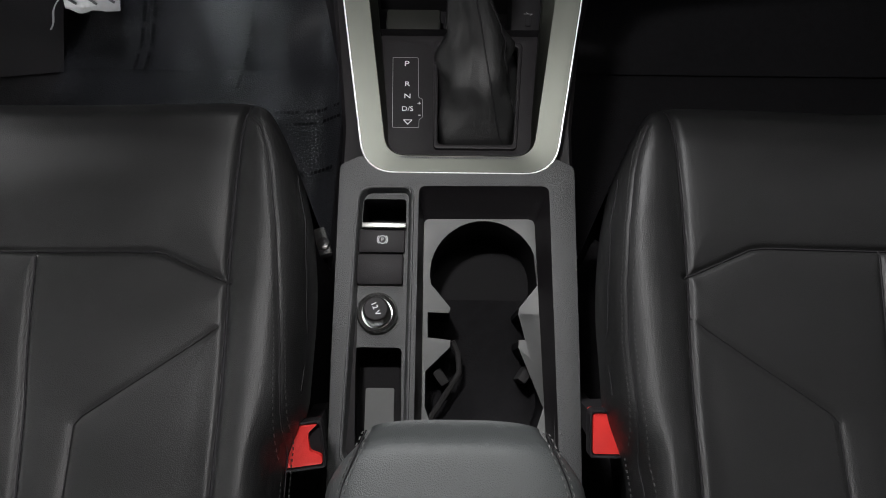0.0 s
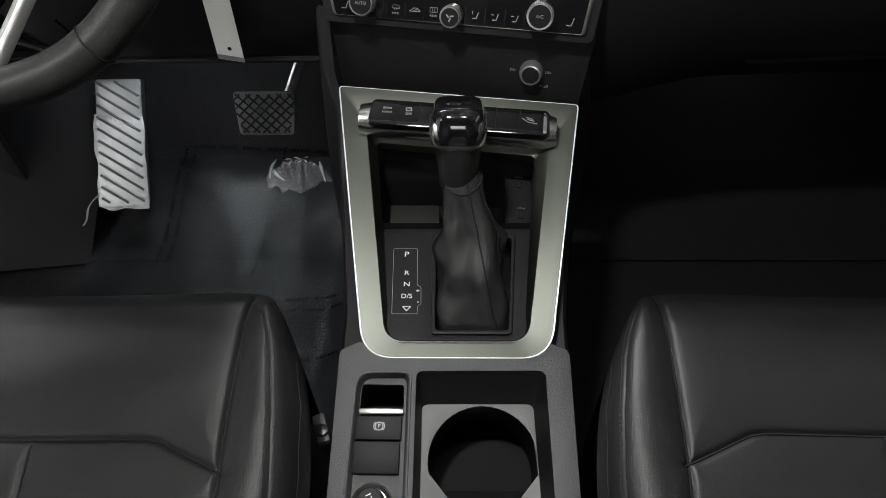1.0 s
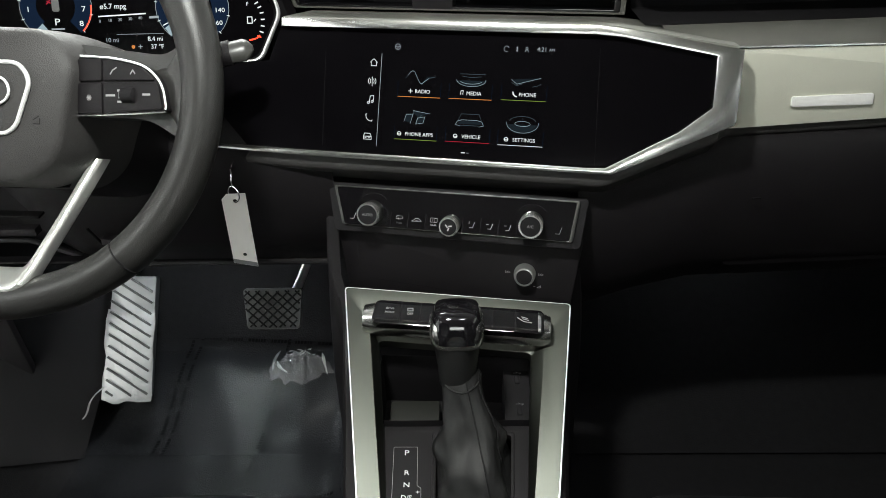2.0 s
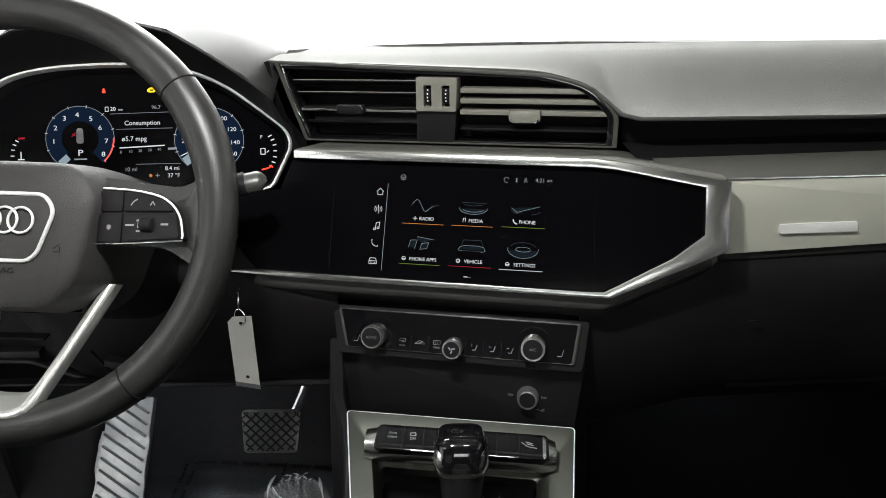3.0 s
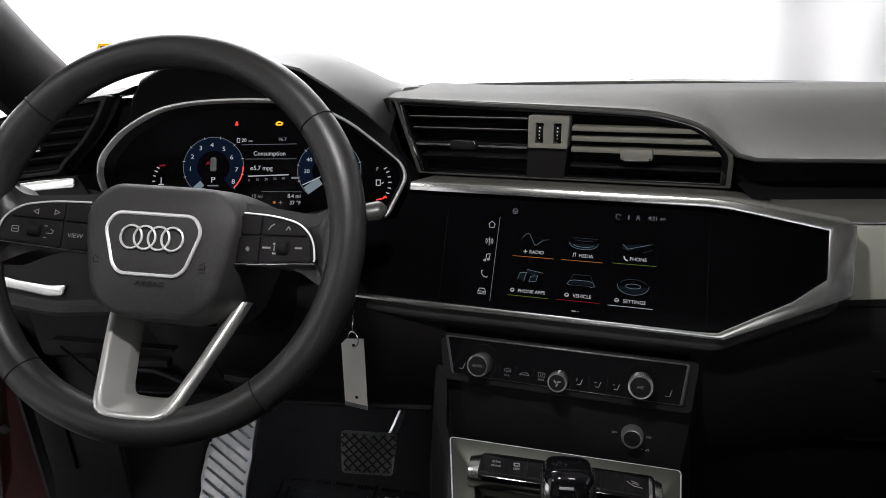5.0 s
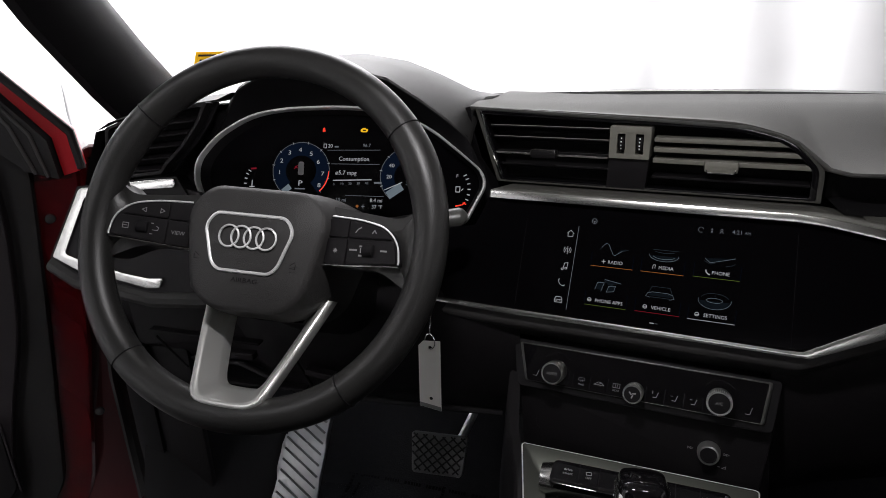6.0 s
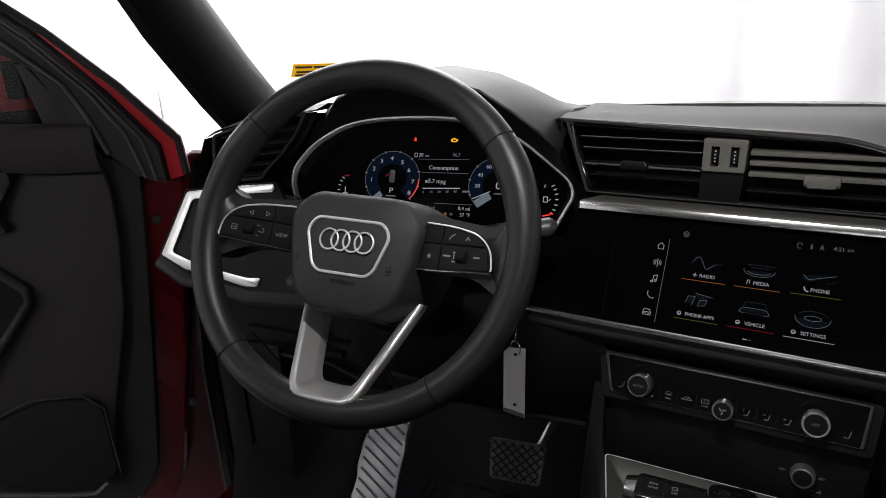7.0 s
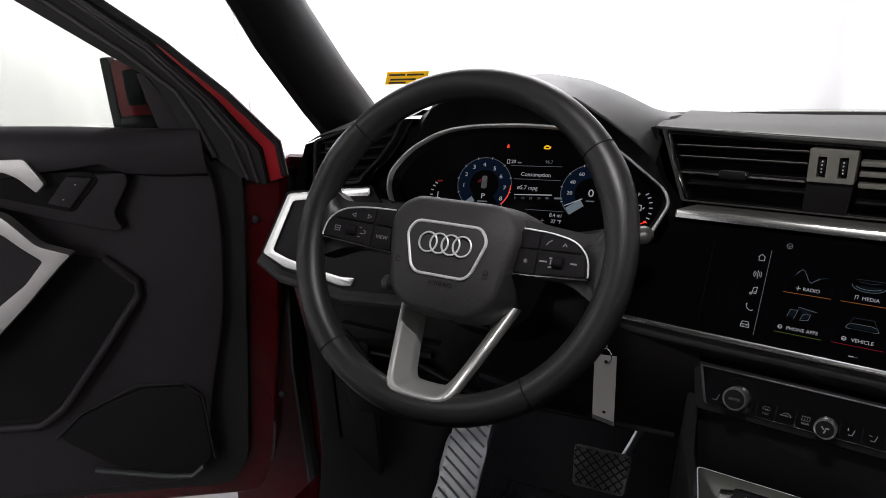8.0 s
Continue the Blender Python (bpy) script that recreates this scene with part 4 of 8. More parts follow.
# ---- seats and armrest ----
def seat(sx, label):
    """A front seat's cushion; sx is -1 for the driver's, 1 for the passenger's."""
    s = thing("front_seat", (sx * 0.36, 0.3, 0.1), label, "car seat", group="front seats")
    # across the cushion, from the console side outwards: distance from the centre line and height
    prof = [(0.160, 0.20), (0.136, 0.30), (0.116, 0.36), (0.104, 0.39), (0.1015, 0.412), (0.1035, 0.430), (0.1095, 0.4455), (0.1185, 0.4545), (0.129, 0.4575), (0.141, 0.4560),
            (0.152, 0.4500), (0.160, 0.4465), (0.172, 0.4455), (0.20, 0.4435), (0.25, 0.441), (0.31, 0.4390), (0.36, 0.4385), (0.42, 0.4385), (0.48, 0.440), (0.54, 0.446), (0.57, 0.455), (0.60, 0.455), (0.622, 0.44), (0.635, 0.40), (0.64, 0.30), (0.64, 0.2)]

    def run(points, dense, k, total, rounds):
        """Samples along a line of points, k times denser between the two lengths given."""
        acc = np.concatenate([[0], np.cumsum([math.dist(p, q) for p, q in zip(points, points[1:])])])
        t = np.linspace(0, acc[-1], 4000)
        weight = np.cumsum(np.where((t > dense[0]) & (t < dense[1]), k, 1.0))
        at = np.interp(np.linspace(weight[0], weight[-1], total), weight, t)
        out = []
        for axis in (0, 1):
            line = np.interp(t, acc, [p[axis] for p in points])
            for _ in range(rounds):
                line[1:-1] = (line[:-2] + 2 * line[1:-1] + line[2:]) / 4
            kernel = np.ones(61) / 61
            soft = np.convolve(np.pad(line, 30, mode="edge"), kernel, "valid")
            out.append(np.interp(at, t, soft))
        return out
    X, Z = run(prof, (0.13, 0.49), 5.0, 330, 4)
    # from back to front, then down over the front edge
    fr = [(0.02, 0.0), (0.10, 0.0), (0.20, 0.0), (0.30, -0.001), (0.38, 0.003), (0.45, 0.008), (0.50, 0.007), (0.525, 0.002), (0.542, -0.008), (0.553, -0.025), (0.558, -0.05), (0.557, -0.10), (0.55, -0.18)]
    Y, D = run(fr, (0.20, 0.56), 5.0, 330, 4)
    gx, gy = np.meshgrid(X, Y)
    gz, gd = np.meshgrid(Z, D)
    z = gz + gd
    # rounded front corner
    corner = np.clip((0.170 - gx) / 0.070, 0, 1)
    fy = np.clip((gy - 0.36) / 0.20, 0, 1)
    gy = gy - 0.050 * corner ** 1.8 * fy
    gx = gx + 0.034 * fy ** 2.2 * corner
    z = z - 0.012 * corner * fy ** 2
    # the bolster draws back from the console towards the backrest
    rear = np.clip((0.315 - gy) / 0.05, 0, 1)
    gx = gx + 0.012 * rear * rear * (3 - 2 * rear) * np.clip((0.130 - gx) / 0.025, 0, 1)

    def away(line):
        best = np.full(z.shape, 9.0)
        for (x0, y0), (x1, y1) in zip(line, line[1:]):
            dx, dy = x1 - x0, y1 - y0
            t = np.clip(((gx - x0) * dx + (gy - y0) * dy) / (dx * dx + dy * dy), 0, 1)
            best = np.minimum(best, np.hypot(gx - x0 - t * dx, gy - y0 - t * dy))
        return best
    up = 0.008 if sx > 0 else 0.0
    side = [(0.146, 0.02), (0.1465, 0.248), (0.149, 0.288), (0.1530, 0.346), (0.1570, 0.387), (0.1595, 0.42), (0.1625, 0.478), (0.166, 0.545)]
    if sx < 0:
        bolster = [(0.110, 0.02), (0.1108, 0.256), (0.1125, 0.3055), (0.1154, 0.3417), (0.1200, 0.3807), (0.1257, 0.4229), (0.1335, 0.4620), (0.1405, 0.4880), (0.1490, 0.5070), (0.1600, 0.5205)]
    else:
        bolster = [(0.120, 0.02), (0.1165, 0.256), (0.1130, 0.3055), (0.1120, 0.3447), (0.1140, 0.3840), (0.1193, 0.4263), (0.1275, 0.4690), (0.1335, 0.4900), (0.1440, 0.5150)]
    edge = [(0.1035, 0.315), (0.1030, 0.35), (0.1055, 0.39), (0.1110, 0.4363), (0.122, 0.478)]
    top_is = z > 0.385
    # name, line, depth of the crease, width of the crease, depth and width of the padding's fall towards it
    seams = (("side_seam", side, 0.0042, 0.0021, 0.0030, 0.011), ("bolster_seam", bolster, 0.0012, 0.0011, 0.0005, 0.005), ("edge_seam", edge, 0.0010, 0.0012, 0.0004, 0.004),
             ("cross_seam", [(0.154, 0.3825 + up), (0.1600, 0.3854 + up), (0.2050, 0.4065 + up), (0.2150, 0.4080 + up), (0.36, 0.409 + up), (0.50, 0.409 + up), (0.56, 0.385 + up)], 0.0030, 0.0019, 0.0034, 0.016),
             ("slanted_seam", [(0.1555, 0.3545 + up), (0.2390, 0.2945 + up), (0.2430, 0.2890 + up), (0.2385, 0.24)], 0.0014, 0.0024, 0.0016, 0.014),
             ("long_seam", [(0.262, 0.02), (0.2683, 0.2454), (0.2845, 0.3251), (0.2985, 0.409 + up)], 0.0026, 0.0017, 0.0022, 0.010))
    low = np.zeros(z.shape)
    for name, line, dep, wid, pad_d, pad_w in seams:
        d = away(line)
        low = np.maximum(low, np.where(top_is, dep * np.exp(-(d / wid) ** 1.4) + pad_d * np.exp(-(d / pad_w) ** 1.2), 0))
    z = z - low
    # soft padding and small creases
    z = z + np.where(top_is, 0.0005 * np.sin(gy * 57 + 11 * gx) * np.sin(gx * 43 - 5 * gy), 0)
    vx = np.stack([sx * gx, gy, z], -1).reshape(-1, 3)
    ny, nx = z.shape
    idx = np.arange(nx * ny).reshape(ny, nx)
    quads = np.stack([idx[:-1, :-1], idx[:-1, 1:], idx[1:, 1:], idx[1:, :-1]], -1).reshape(-1, 4)
    me = bpy.data.meshes.new("cushion")
    me.from_pydata(vx.tolist(), [], (quads if sx > 0 else quads[:, ::-1]).tolist())
    me.polygons.foreach_set("use_smooth", [True] * len(me.polygons))
    me.materials.append(LEATHER)
    cu = new("cushion", me)
    cu.parent = s
    cu.matrix_parent_inverse = s.matrix_basis.inverted()
    tagged(cu, "smooth black leather cushion with sewn seams")

    seen = z > 0.40
    fx, fyy, fz = gx[seen], gy[seen], z[seen]

    def height(x, y):
        d = (fx - x) ** 2 + (fyy - y) ** 2
        k = np.argpartition(d, 4)[:4]
        w = 1 / (d[k] + 1e-9)
        return float((fz[k] * w).sum() / w.sum())

    def along(line, step):
        pts = []
        for (x0, y0), (x1, y1) in zip(line, line[1:]):
            n = max(2, int(math.hypot(x1 - x0, y1 - y0) / step))
            pts += [(lerp(x0, x1, i / n), lerp(y0, y1, i / n)) for i in range(n)]
        return [p for p in pts + [line[-1]] if 0.22 < p[1] < 0.545]
    # the sewn joints themselves: a thin dark line at the bottom of each crease
    for (name, line, *_), r in zip(seams, (0.0011, 0.0005, 0.0005, 0.0009, 0.0004, 0.0008)):
        pts = along(line, 0.004)
        hs = [height(x, y) for x, y in pts]
        hs = [(hs[max(0, i - 1)] + hs[i] + hs[min(len(hs) - 1, i + 1)]) / 3 for i in range(len(hs))]
        part(name, tube_bm([(sx * x, y, h + 0.0002) for (x, y), h in zip(pts, hs)], r, 6), DARK, s)
    # stitches along the bolster seam: two rows of small raised threads
    b = bmesh.new()
    for off in (-0.0031, 0.0031):
        pts = along(bolster, 0.0036)
        for (x0, y0), (x1, y1) in zip(pts, pts[1:]):
            d = Vector((x1 - x0, y1 - y0)).normalized()
            x, y = x0 - d.y * off, y0 + d.x * off
            xe, ye = x + d.x * 0.0024, y + d.y * 0.0024
            p, q = Vector((sx * x, y, height(x, y) + 0.0001)), Vector((sx * xe, ye, height(xe, ye) + 0.0001))
            sd = Vector((d.y * sx, -d.x, 0)) * 0.00045
            rise = Vector((0, 0, 0.0005))
            lo = [b.verts.new(c) for c in (p - sd, q - sd, q + sd, p + sd)]
            mid = [b.verts.new(c + rise) for c in (p.lerp(q, 0.2), p.lerp(q, 0.8))]
            b.faces.new((lo[0], lo[1], mid[1], mid[0]))
            b.faces.new((lo[2], lo[3], mid[0], mid[1]))
    st = part("stitching", b, THREAD, s, "fine grey double stitching")
    tagged(st, kind="stuff")
    # backrest and head restraint behind the sitter
    rows = []
    for z, y, w, dp in ((0.40, 0.02, 0.235, 0.10), (0.50, -0.01, 0.25, 0.13), (0.65, -0.06, 0.25, 0.13), (0.85, -0.13, 0.235, 0.11), (0.97, -0.17, 0.20, 0.09), (1.01, -0.19, 0.15, 0.06)):
        ring = []
        for j in range(32):
            a = 2 * math.pi * j / 32
            cx, cy = math.copysign(abs(math.cos(a)) ** 0.6, math.cos(a)), math.copysign(abs(math.sin(a)) ** 0.6, math.sin(a))
            ring.append((sx * 0.365 + w * cx, y - dp / 2 + dp / 2 * cy + (0.03 * abs(cx) ** 3 if cy > 0 else 0), z))
        rows.append(ring)
    part("backrest", loft_bm(rows, closed=True, caps=True), LEATHER, s, sharp=60)
    part("head_restraint", box_bm(Matrix.Translation((sx * 0.365, -0.23, 1.10)) @ Matrix.Rotation(radians(12), 4, "X"), 0.25, 0.09, 0.17, 0.035, 4), LEATHER, s)
    if sx < 0:
        # bare bolt and bracket of the seat rail, seen in the gap by the console
        part("rail_bracket", box_bm(Matrix.Translation((-0.126, 0.486, 0.295)) @ Matrix.Rotation(radians(20), 4, "Z"), 0.012, 0.030, 0.010, 0.003), TRAY, s)
        part("rail_bolt", lathe_bm([(0.006, 0), (0.006, 0.004), (0.003, 0.005)], Matrix.Translation((-0.124, 0.482, 0.300)), 10), DARKKNOB, s)
    # side shield under the cushion
    part("seat_base", box_bm(Matrix.Translation((sx * 0.39, 0.26, 0.19)), 0.44, 0.50, 0.18, 0.03), HARD, s)
    return s


seat(-1, "black leather driver's seat with sewn seams beside the console")
seat(1, "black leather passenger's seat with sewn seams, clear of the open door")


def armrest():
    a = thing("armrest", (0, 0.1, 0.33), "padded dark grey leatherette centre armrest with double stitching", "armrest")

    def section(y):
        t = smooth(0.302, 0.255, y)
        return lerp(0.060, 0.0865, t ** 0.8), lerp(0.402, 0.4325, math.sin(smooth(0.302, 0.272, y) * 1.57))

    def skin(x, y):
        """Height of the lid at x, y."""
        w, top = section(y)
        c = min(0.999, abs(x) / w) ** (1 / 0.42)
        return lerp(0.37, top, math.sqrt(1 - c * c) ** 0.42)
    rows = []
    for k in range(44):
        y = lerp(0.302, -0.15, (k / 43) ** 1.9)
        w, top = section(y)
        ring = []
        for j in range(64):
            an = 2 * math.pi * j / 64
            cx, cz = math.copysign(abs(math.cos(an)) ** 0.42, math.cos(an)), math.copysign(abs(math.sin(an)) ** 0.42, math.sin(an))
            ring.append((cx * w, y - 0.004 * (abs(cx) ** 3), lerp(0.37, top, max(0, cz)) if cz > 0 else 0.37 + cz * 0.02))
        rows.append(ring)
    part("pad", loft_bm(rows, closed=True, caps=True), ARMPAD, a, "padded leatherette lid", sharp=70)
    # a sewn seam on either side with a row of stitches along each edge of it
    for s in (-1, 1):
        def place(i, off):
            y = 0.2925 - i * 0.0048
            x = 0.0605 + 0.0125 * smooth(0.2925, 0.245, y) + off
            return Vector((s * x, y, skin(x, y - 0.004 * (x / section(y)[0]) ** 3)))
        part("seam", tube_bm([place(i, 0.0) + Vector((0, 0, -0.0002)) for i in range(46)], 0.0006, 6), DARK, a)
        b = bmesh.new()
        for off in (-0.0024, 0.0022):
            for i in range(45):
                p, q = place(i, off), place(i + 0.66, off)
                rise, wide = Vector((0, 0, 0.0007)), Vector((0.0005, 0, 0))
                lo = [b.verts.new(c) for c in (p - wide, q - wide, q + wide, p + wide)]
                mid = [b.verts.new(c + rise) for c in (p.lerp(q, 0.2), p.lerp(q, 0.8))]
                b.faces.new((lo[0], lo[1], mid[1], mid[0]))
                b.faces.new((lo[2], lo[3], mid[0], mid[1]))
        tagged(part("stitching", b, PALETHREAD, a, "pale double stitching"), kind="stuff")
    part("hinge_box", box_bm(Matrix.Translation((0, 0.05, 0.33)), 0.15, 0.44, 0.07, 0.01), CONSOLE, a)
    return a


armrest()


def buckle(x, y, turn):
    F = Matrix.Translation((x, y, 0.402)) @ Matrix.Rotation(radians(turn), 4, "Z") @ Matrix.Rotation(radians(25), 4, "X")
    b = thing("belt_buckle", F.translation, "black seat belt buckle with bright red release button", "seat belt buckle", group="belt buckles")
    part("housing", loft_bm([[F @ Vector((w * cx, h * cy, z)) for cx, cy in ((-1, -1), (1, -1), (1, 1), (-1, 1))] for z, w, h in ((-0.004, 0.015, 0.014), (-0.02, 0.012, 0.010), (-0.07, 0.010, 0.008))], closed=True, caps=True), DARK, b)
    part("rim", plate_bm(rect(-0.0165, -0.0165, 0.0165, 0.0165, 0.004), F, 0.01, holes=[rect(-0.0145, -0.0145, 0.0145, 0.0145, 0.003)], bevel=0.001, n0=0.002), HARD, b)
    part("release_button", plate_bm(rnd([(-0.0138, -0.0138), (0.0138, -0.0138), (0.0138, -0.008), (0.006, -0.004), (0.006, 0.008), (0.0138, 0.0138), (-0.0138, 0.0138)], 0.0022), F, 0.02, bevel=0.0012, n0=0.001), REDPLASTIC, b, "bright red release button")
    part("strap", box_bm(F @ Matrix.Translation((0, -0.01, -0.11)), 0.028, 0.006, 0.10, 0.001), RUBBER, b)
    return b


buckle(-0.1055, 0.283, 8)
buckle(0.1075, 0.294, 0)


# ---- driver's side of the dashboard ----
CLUSTER_OUT = [(-0.180, -0.078), (-0.2035, -0.030), (-0.2025, -0.004), (-0.176, 0.0300), (-0.126, 0.0600), (-0.075, 0.0690), (0.0, 0.0715), (0.056, 0.0680),
               (0.094, 0.0590), (0.130, 0.0420), (0.168, 0.0130), (0.1965, -0.010), (0.2025, -0.028), (0.178, -0.078)]


def cluster_hood():
    h = thing("instrument_hood", (-0.37, 1.0, 0.80), "grained black hood arching over the instruments", "instrument hood", kind="structure")
    # near edge of the arch, from the left foot over the top to the right foot
    near = [(-0.556, 0.965, 0.70), (-0.550, 0.965, 0.738), (-0.538, 0.958, 0.783), (-0.518, 0.934, 0.819), (-0.489, 0.914, 0.846), (-0.455, 0.904, 0.861), (-0.41, 0.903, 0.868),
            (-0.365, 0.902, 0.869), (-0.325, 0.902, 0.866), (-0.290, 0.903, 0.857), (-0.253, 0.905, 0.833), (-0.222, 0.915, 0.807), (-0.203, 0.930, 0.785), (-0.2015, 0.945, 0.775)]
    far = [(-0.60, 0.97, 0.70), (-0.598, 1.0, 0.75), (-0.590, 1.02, 0.79), (-0.575, 1.04, 0.812), (-0.545, 1.06, 0.832), (-0.50, 1.08, 0.857), (-0.44, 1.09, 0.868),
           (-0.38, 1.09, 0.871), (-0.32, 1.09, 0.860), (-0.27, 1.08, 0.842), (-0.235, 1.07, 0.826), (-0.212, 1.06, 0.8165), (-0.2005, 1.04, 0.8165), (-0.1985, 1.0, 0.80)]
    end = [(x * 1.02 - 0.0, 1.25, 0.795 - 0.02 * abs(x + 0.38)) for x, y, z in far]
    rows = []
    for t in (0, 0.06, 0.2, 0.4, 0.6, 0.8, 1.0):
        rows.append([tuple(lerp(a, b, t) + (0.006 * math.sin(3.14 * t) if k == 2 else 0) for k, (a, b) in enumerate(zip(p, q))) for p, q in zip(near, far)])
    for t in (0.25, 0.5, 0.75, 1.0):
        rows.append([tuple(lerp(a, b, t) for a, b in zip(p, q)) for p, q in zip(far, end)])
    # dark funnel from the hood's lip in to the silver frame
    lip = near[2:]
    ring = [CT @ Vector((x * 0.976, y * 0.976, -0.003)) for x, y in CLUSTER_OUT[2:12]]

    def spread(pts, n):
        pts = [Vector(q) for q in pts]
        d = [0.0]
        for a, b in zip(pts, pts[1:]):
            d.append(d[-1] + (b - a).length)
        out = []
        for k in range(n):
            w = d[-1] * k / (n - 1)
            i = max(q for q in range(len(d) - 1) if d[q] <= w + 1e-9)
            out.append(pts[i].lerp(pts[i + 1], (w - d[i]) / (d[i + 1] - d[i])))
        return out
    la, ra = spread(lip, 30), spread(ring, 30)
    lip_in = [a + Vector((0, -0.001, -0.004)) for a in la]
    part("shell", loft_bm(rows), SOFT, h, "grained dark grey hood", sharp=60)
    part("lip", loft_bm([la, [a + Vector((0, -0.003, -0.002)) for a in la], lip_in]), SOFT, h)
    part("visor", loft_bm([lip_in, ra]), DARK, h, "matt black visor inside")
    part("hood_foot", loft_bm([[(-0.2035, 0.957, 0.8165), (-0.215, 0.972, 0.812)], [(-0.2025, 0.955, 0.790), (-0.215, 0.962, 0.78)], [(-0.190, 0.951, 0.755), (-0.205, 0.962, 0.75)], [(-0.170, 0.948, 0.727), (-0.19, 0.965, 0.72)], [(-0.16, 0.93, 0.66), (-0.19, 0.95, 0.66)]]), HARD, h)
    part("trough", loft_bm([[(-0.40, 0.975, 0.80), (-0.23, 0.968, 0.80), (-0.205, 0.96, 0.80)], [(-0.40, 0.97, 0.70), (-0.20, 0.964, 0.70), (-0.175, 0.95, 0.70)], [(-0.40, 0.93, 0.60), (-0.20, 0.93, 0.60), (-0.15, 0.90, 0.60)]]), DARK, h)
    part("left_top", loft_bm([[(-0.697, 0.897, 0.793), (-0.70, 1.0, 0.805), (-0.72, 1.2, 0.785)], [(-0.67, 0.893, 0.806), (-0.67, 1.0, 0.815), (-0.68, 1.24, 0.79)], [(-0.60, 0.905, 0.822), (-0.60, 1.0, 0.824), (-0.60, 1.26, 0.79)], [(-0.53, 0.93, 0.83), (-0.55, 1.0, 0.83), (-0.53, 1.27, 0.79)]]), SOFT, h, sharp=70)
    return h


cluster_hood()

def instruments():
    c = thing("instrument_cluster", CT @ Vector((0, -0.07, -0.03)), "lit digital instrument cluster with dials inside a silver frame", "instrument cluster")
    out = [(x * 0.976, y * 0.976) for x, y in CLUSTER_OUT]
    o = rnd(out, [0.01, 0.012, 0.02, 0.03, 0.03, 0.03, 0.03, 0.03, 0.03, 0.03, 0.03, 0.02, 0.01, 0.01], 4)

    def inset(loop, k, w):
        return [(lerp(x, 0, k), lerp(y, -0.01, w)) for x, y in loop]
    i = inset(o, 0.022, 0.050)
    b = loft_bm([[CT @ Vector((*p, n)) for p in lp] for lp, n in ((o, -0.004), (o, 0.0), (inset(o, 0.005, 0.012), 0.0016), (inset(o, 0.014, 0.034), 0.0010), (i, -0.003), (i, -0.010))], closed=True)
    part("frame", b, BRIGHT, c, "thin bright silver frame", sharp=40)
    g = inset(o, 0.07, 0.11)
    b = loft_bm([[CT @ Vector((*p, n)) for p in lp] for lp, n in ((i, -0.008), (g, -0.024))], closed=True)
    part("reveal", b, DARK, c)
    plate("face", [(x / 0.976, y / 0.976) for x, y in inset(o, 0.03, 0.05)], CD, 0.004, GLASSBLACK, c, n0=0.0, label="black display glass")
    return c


CLUSTER = instruments()


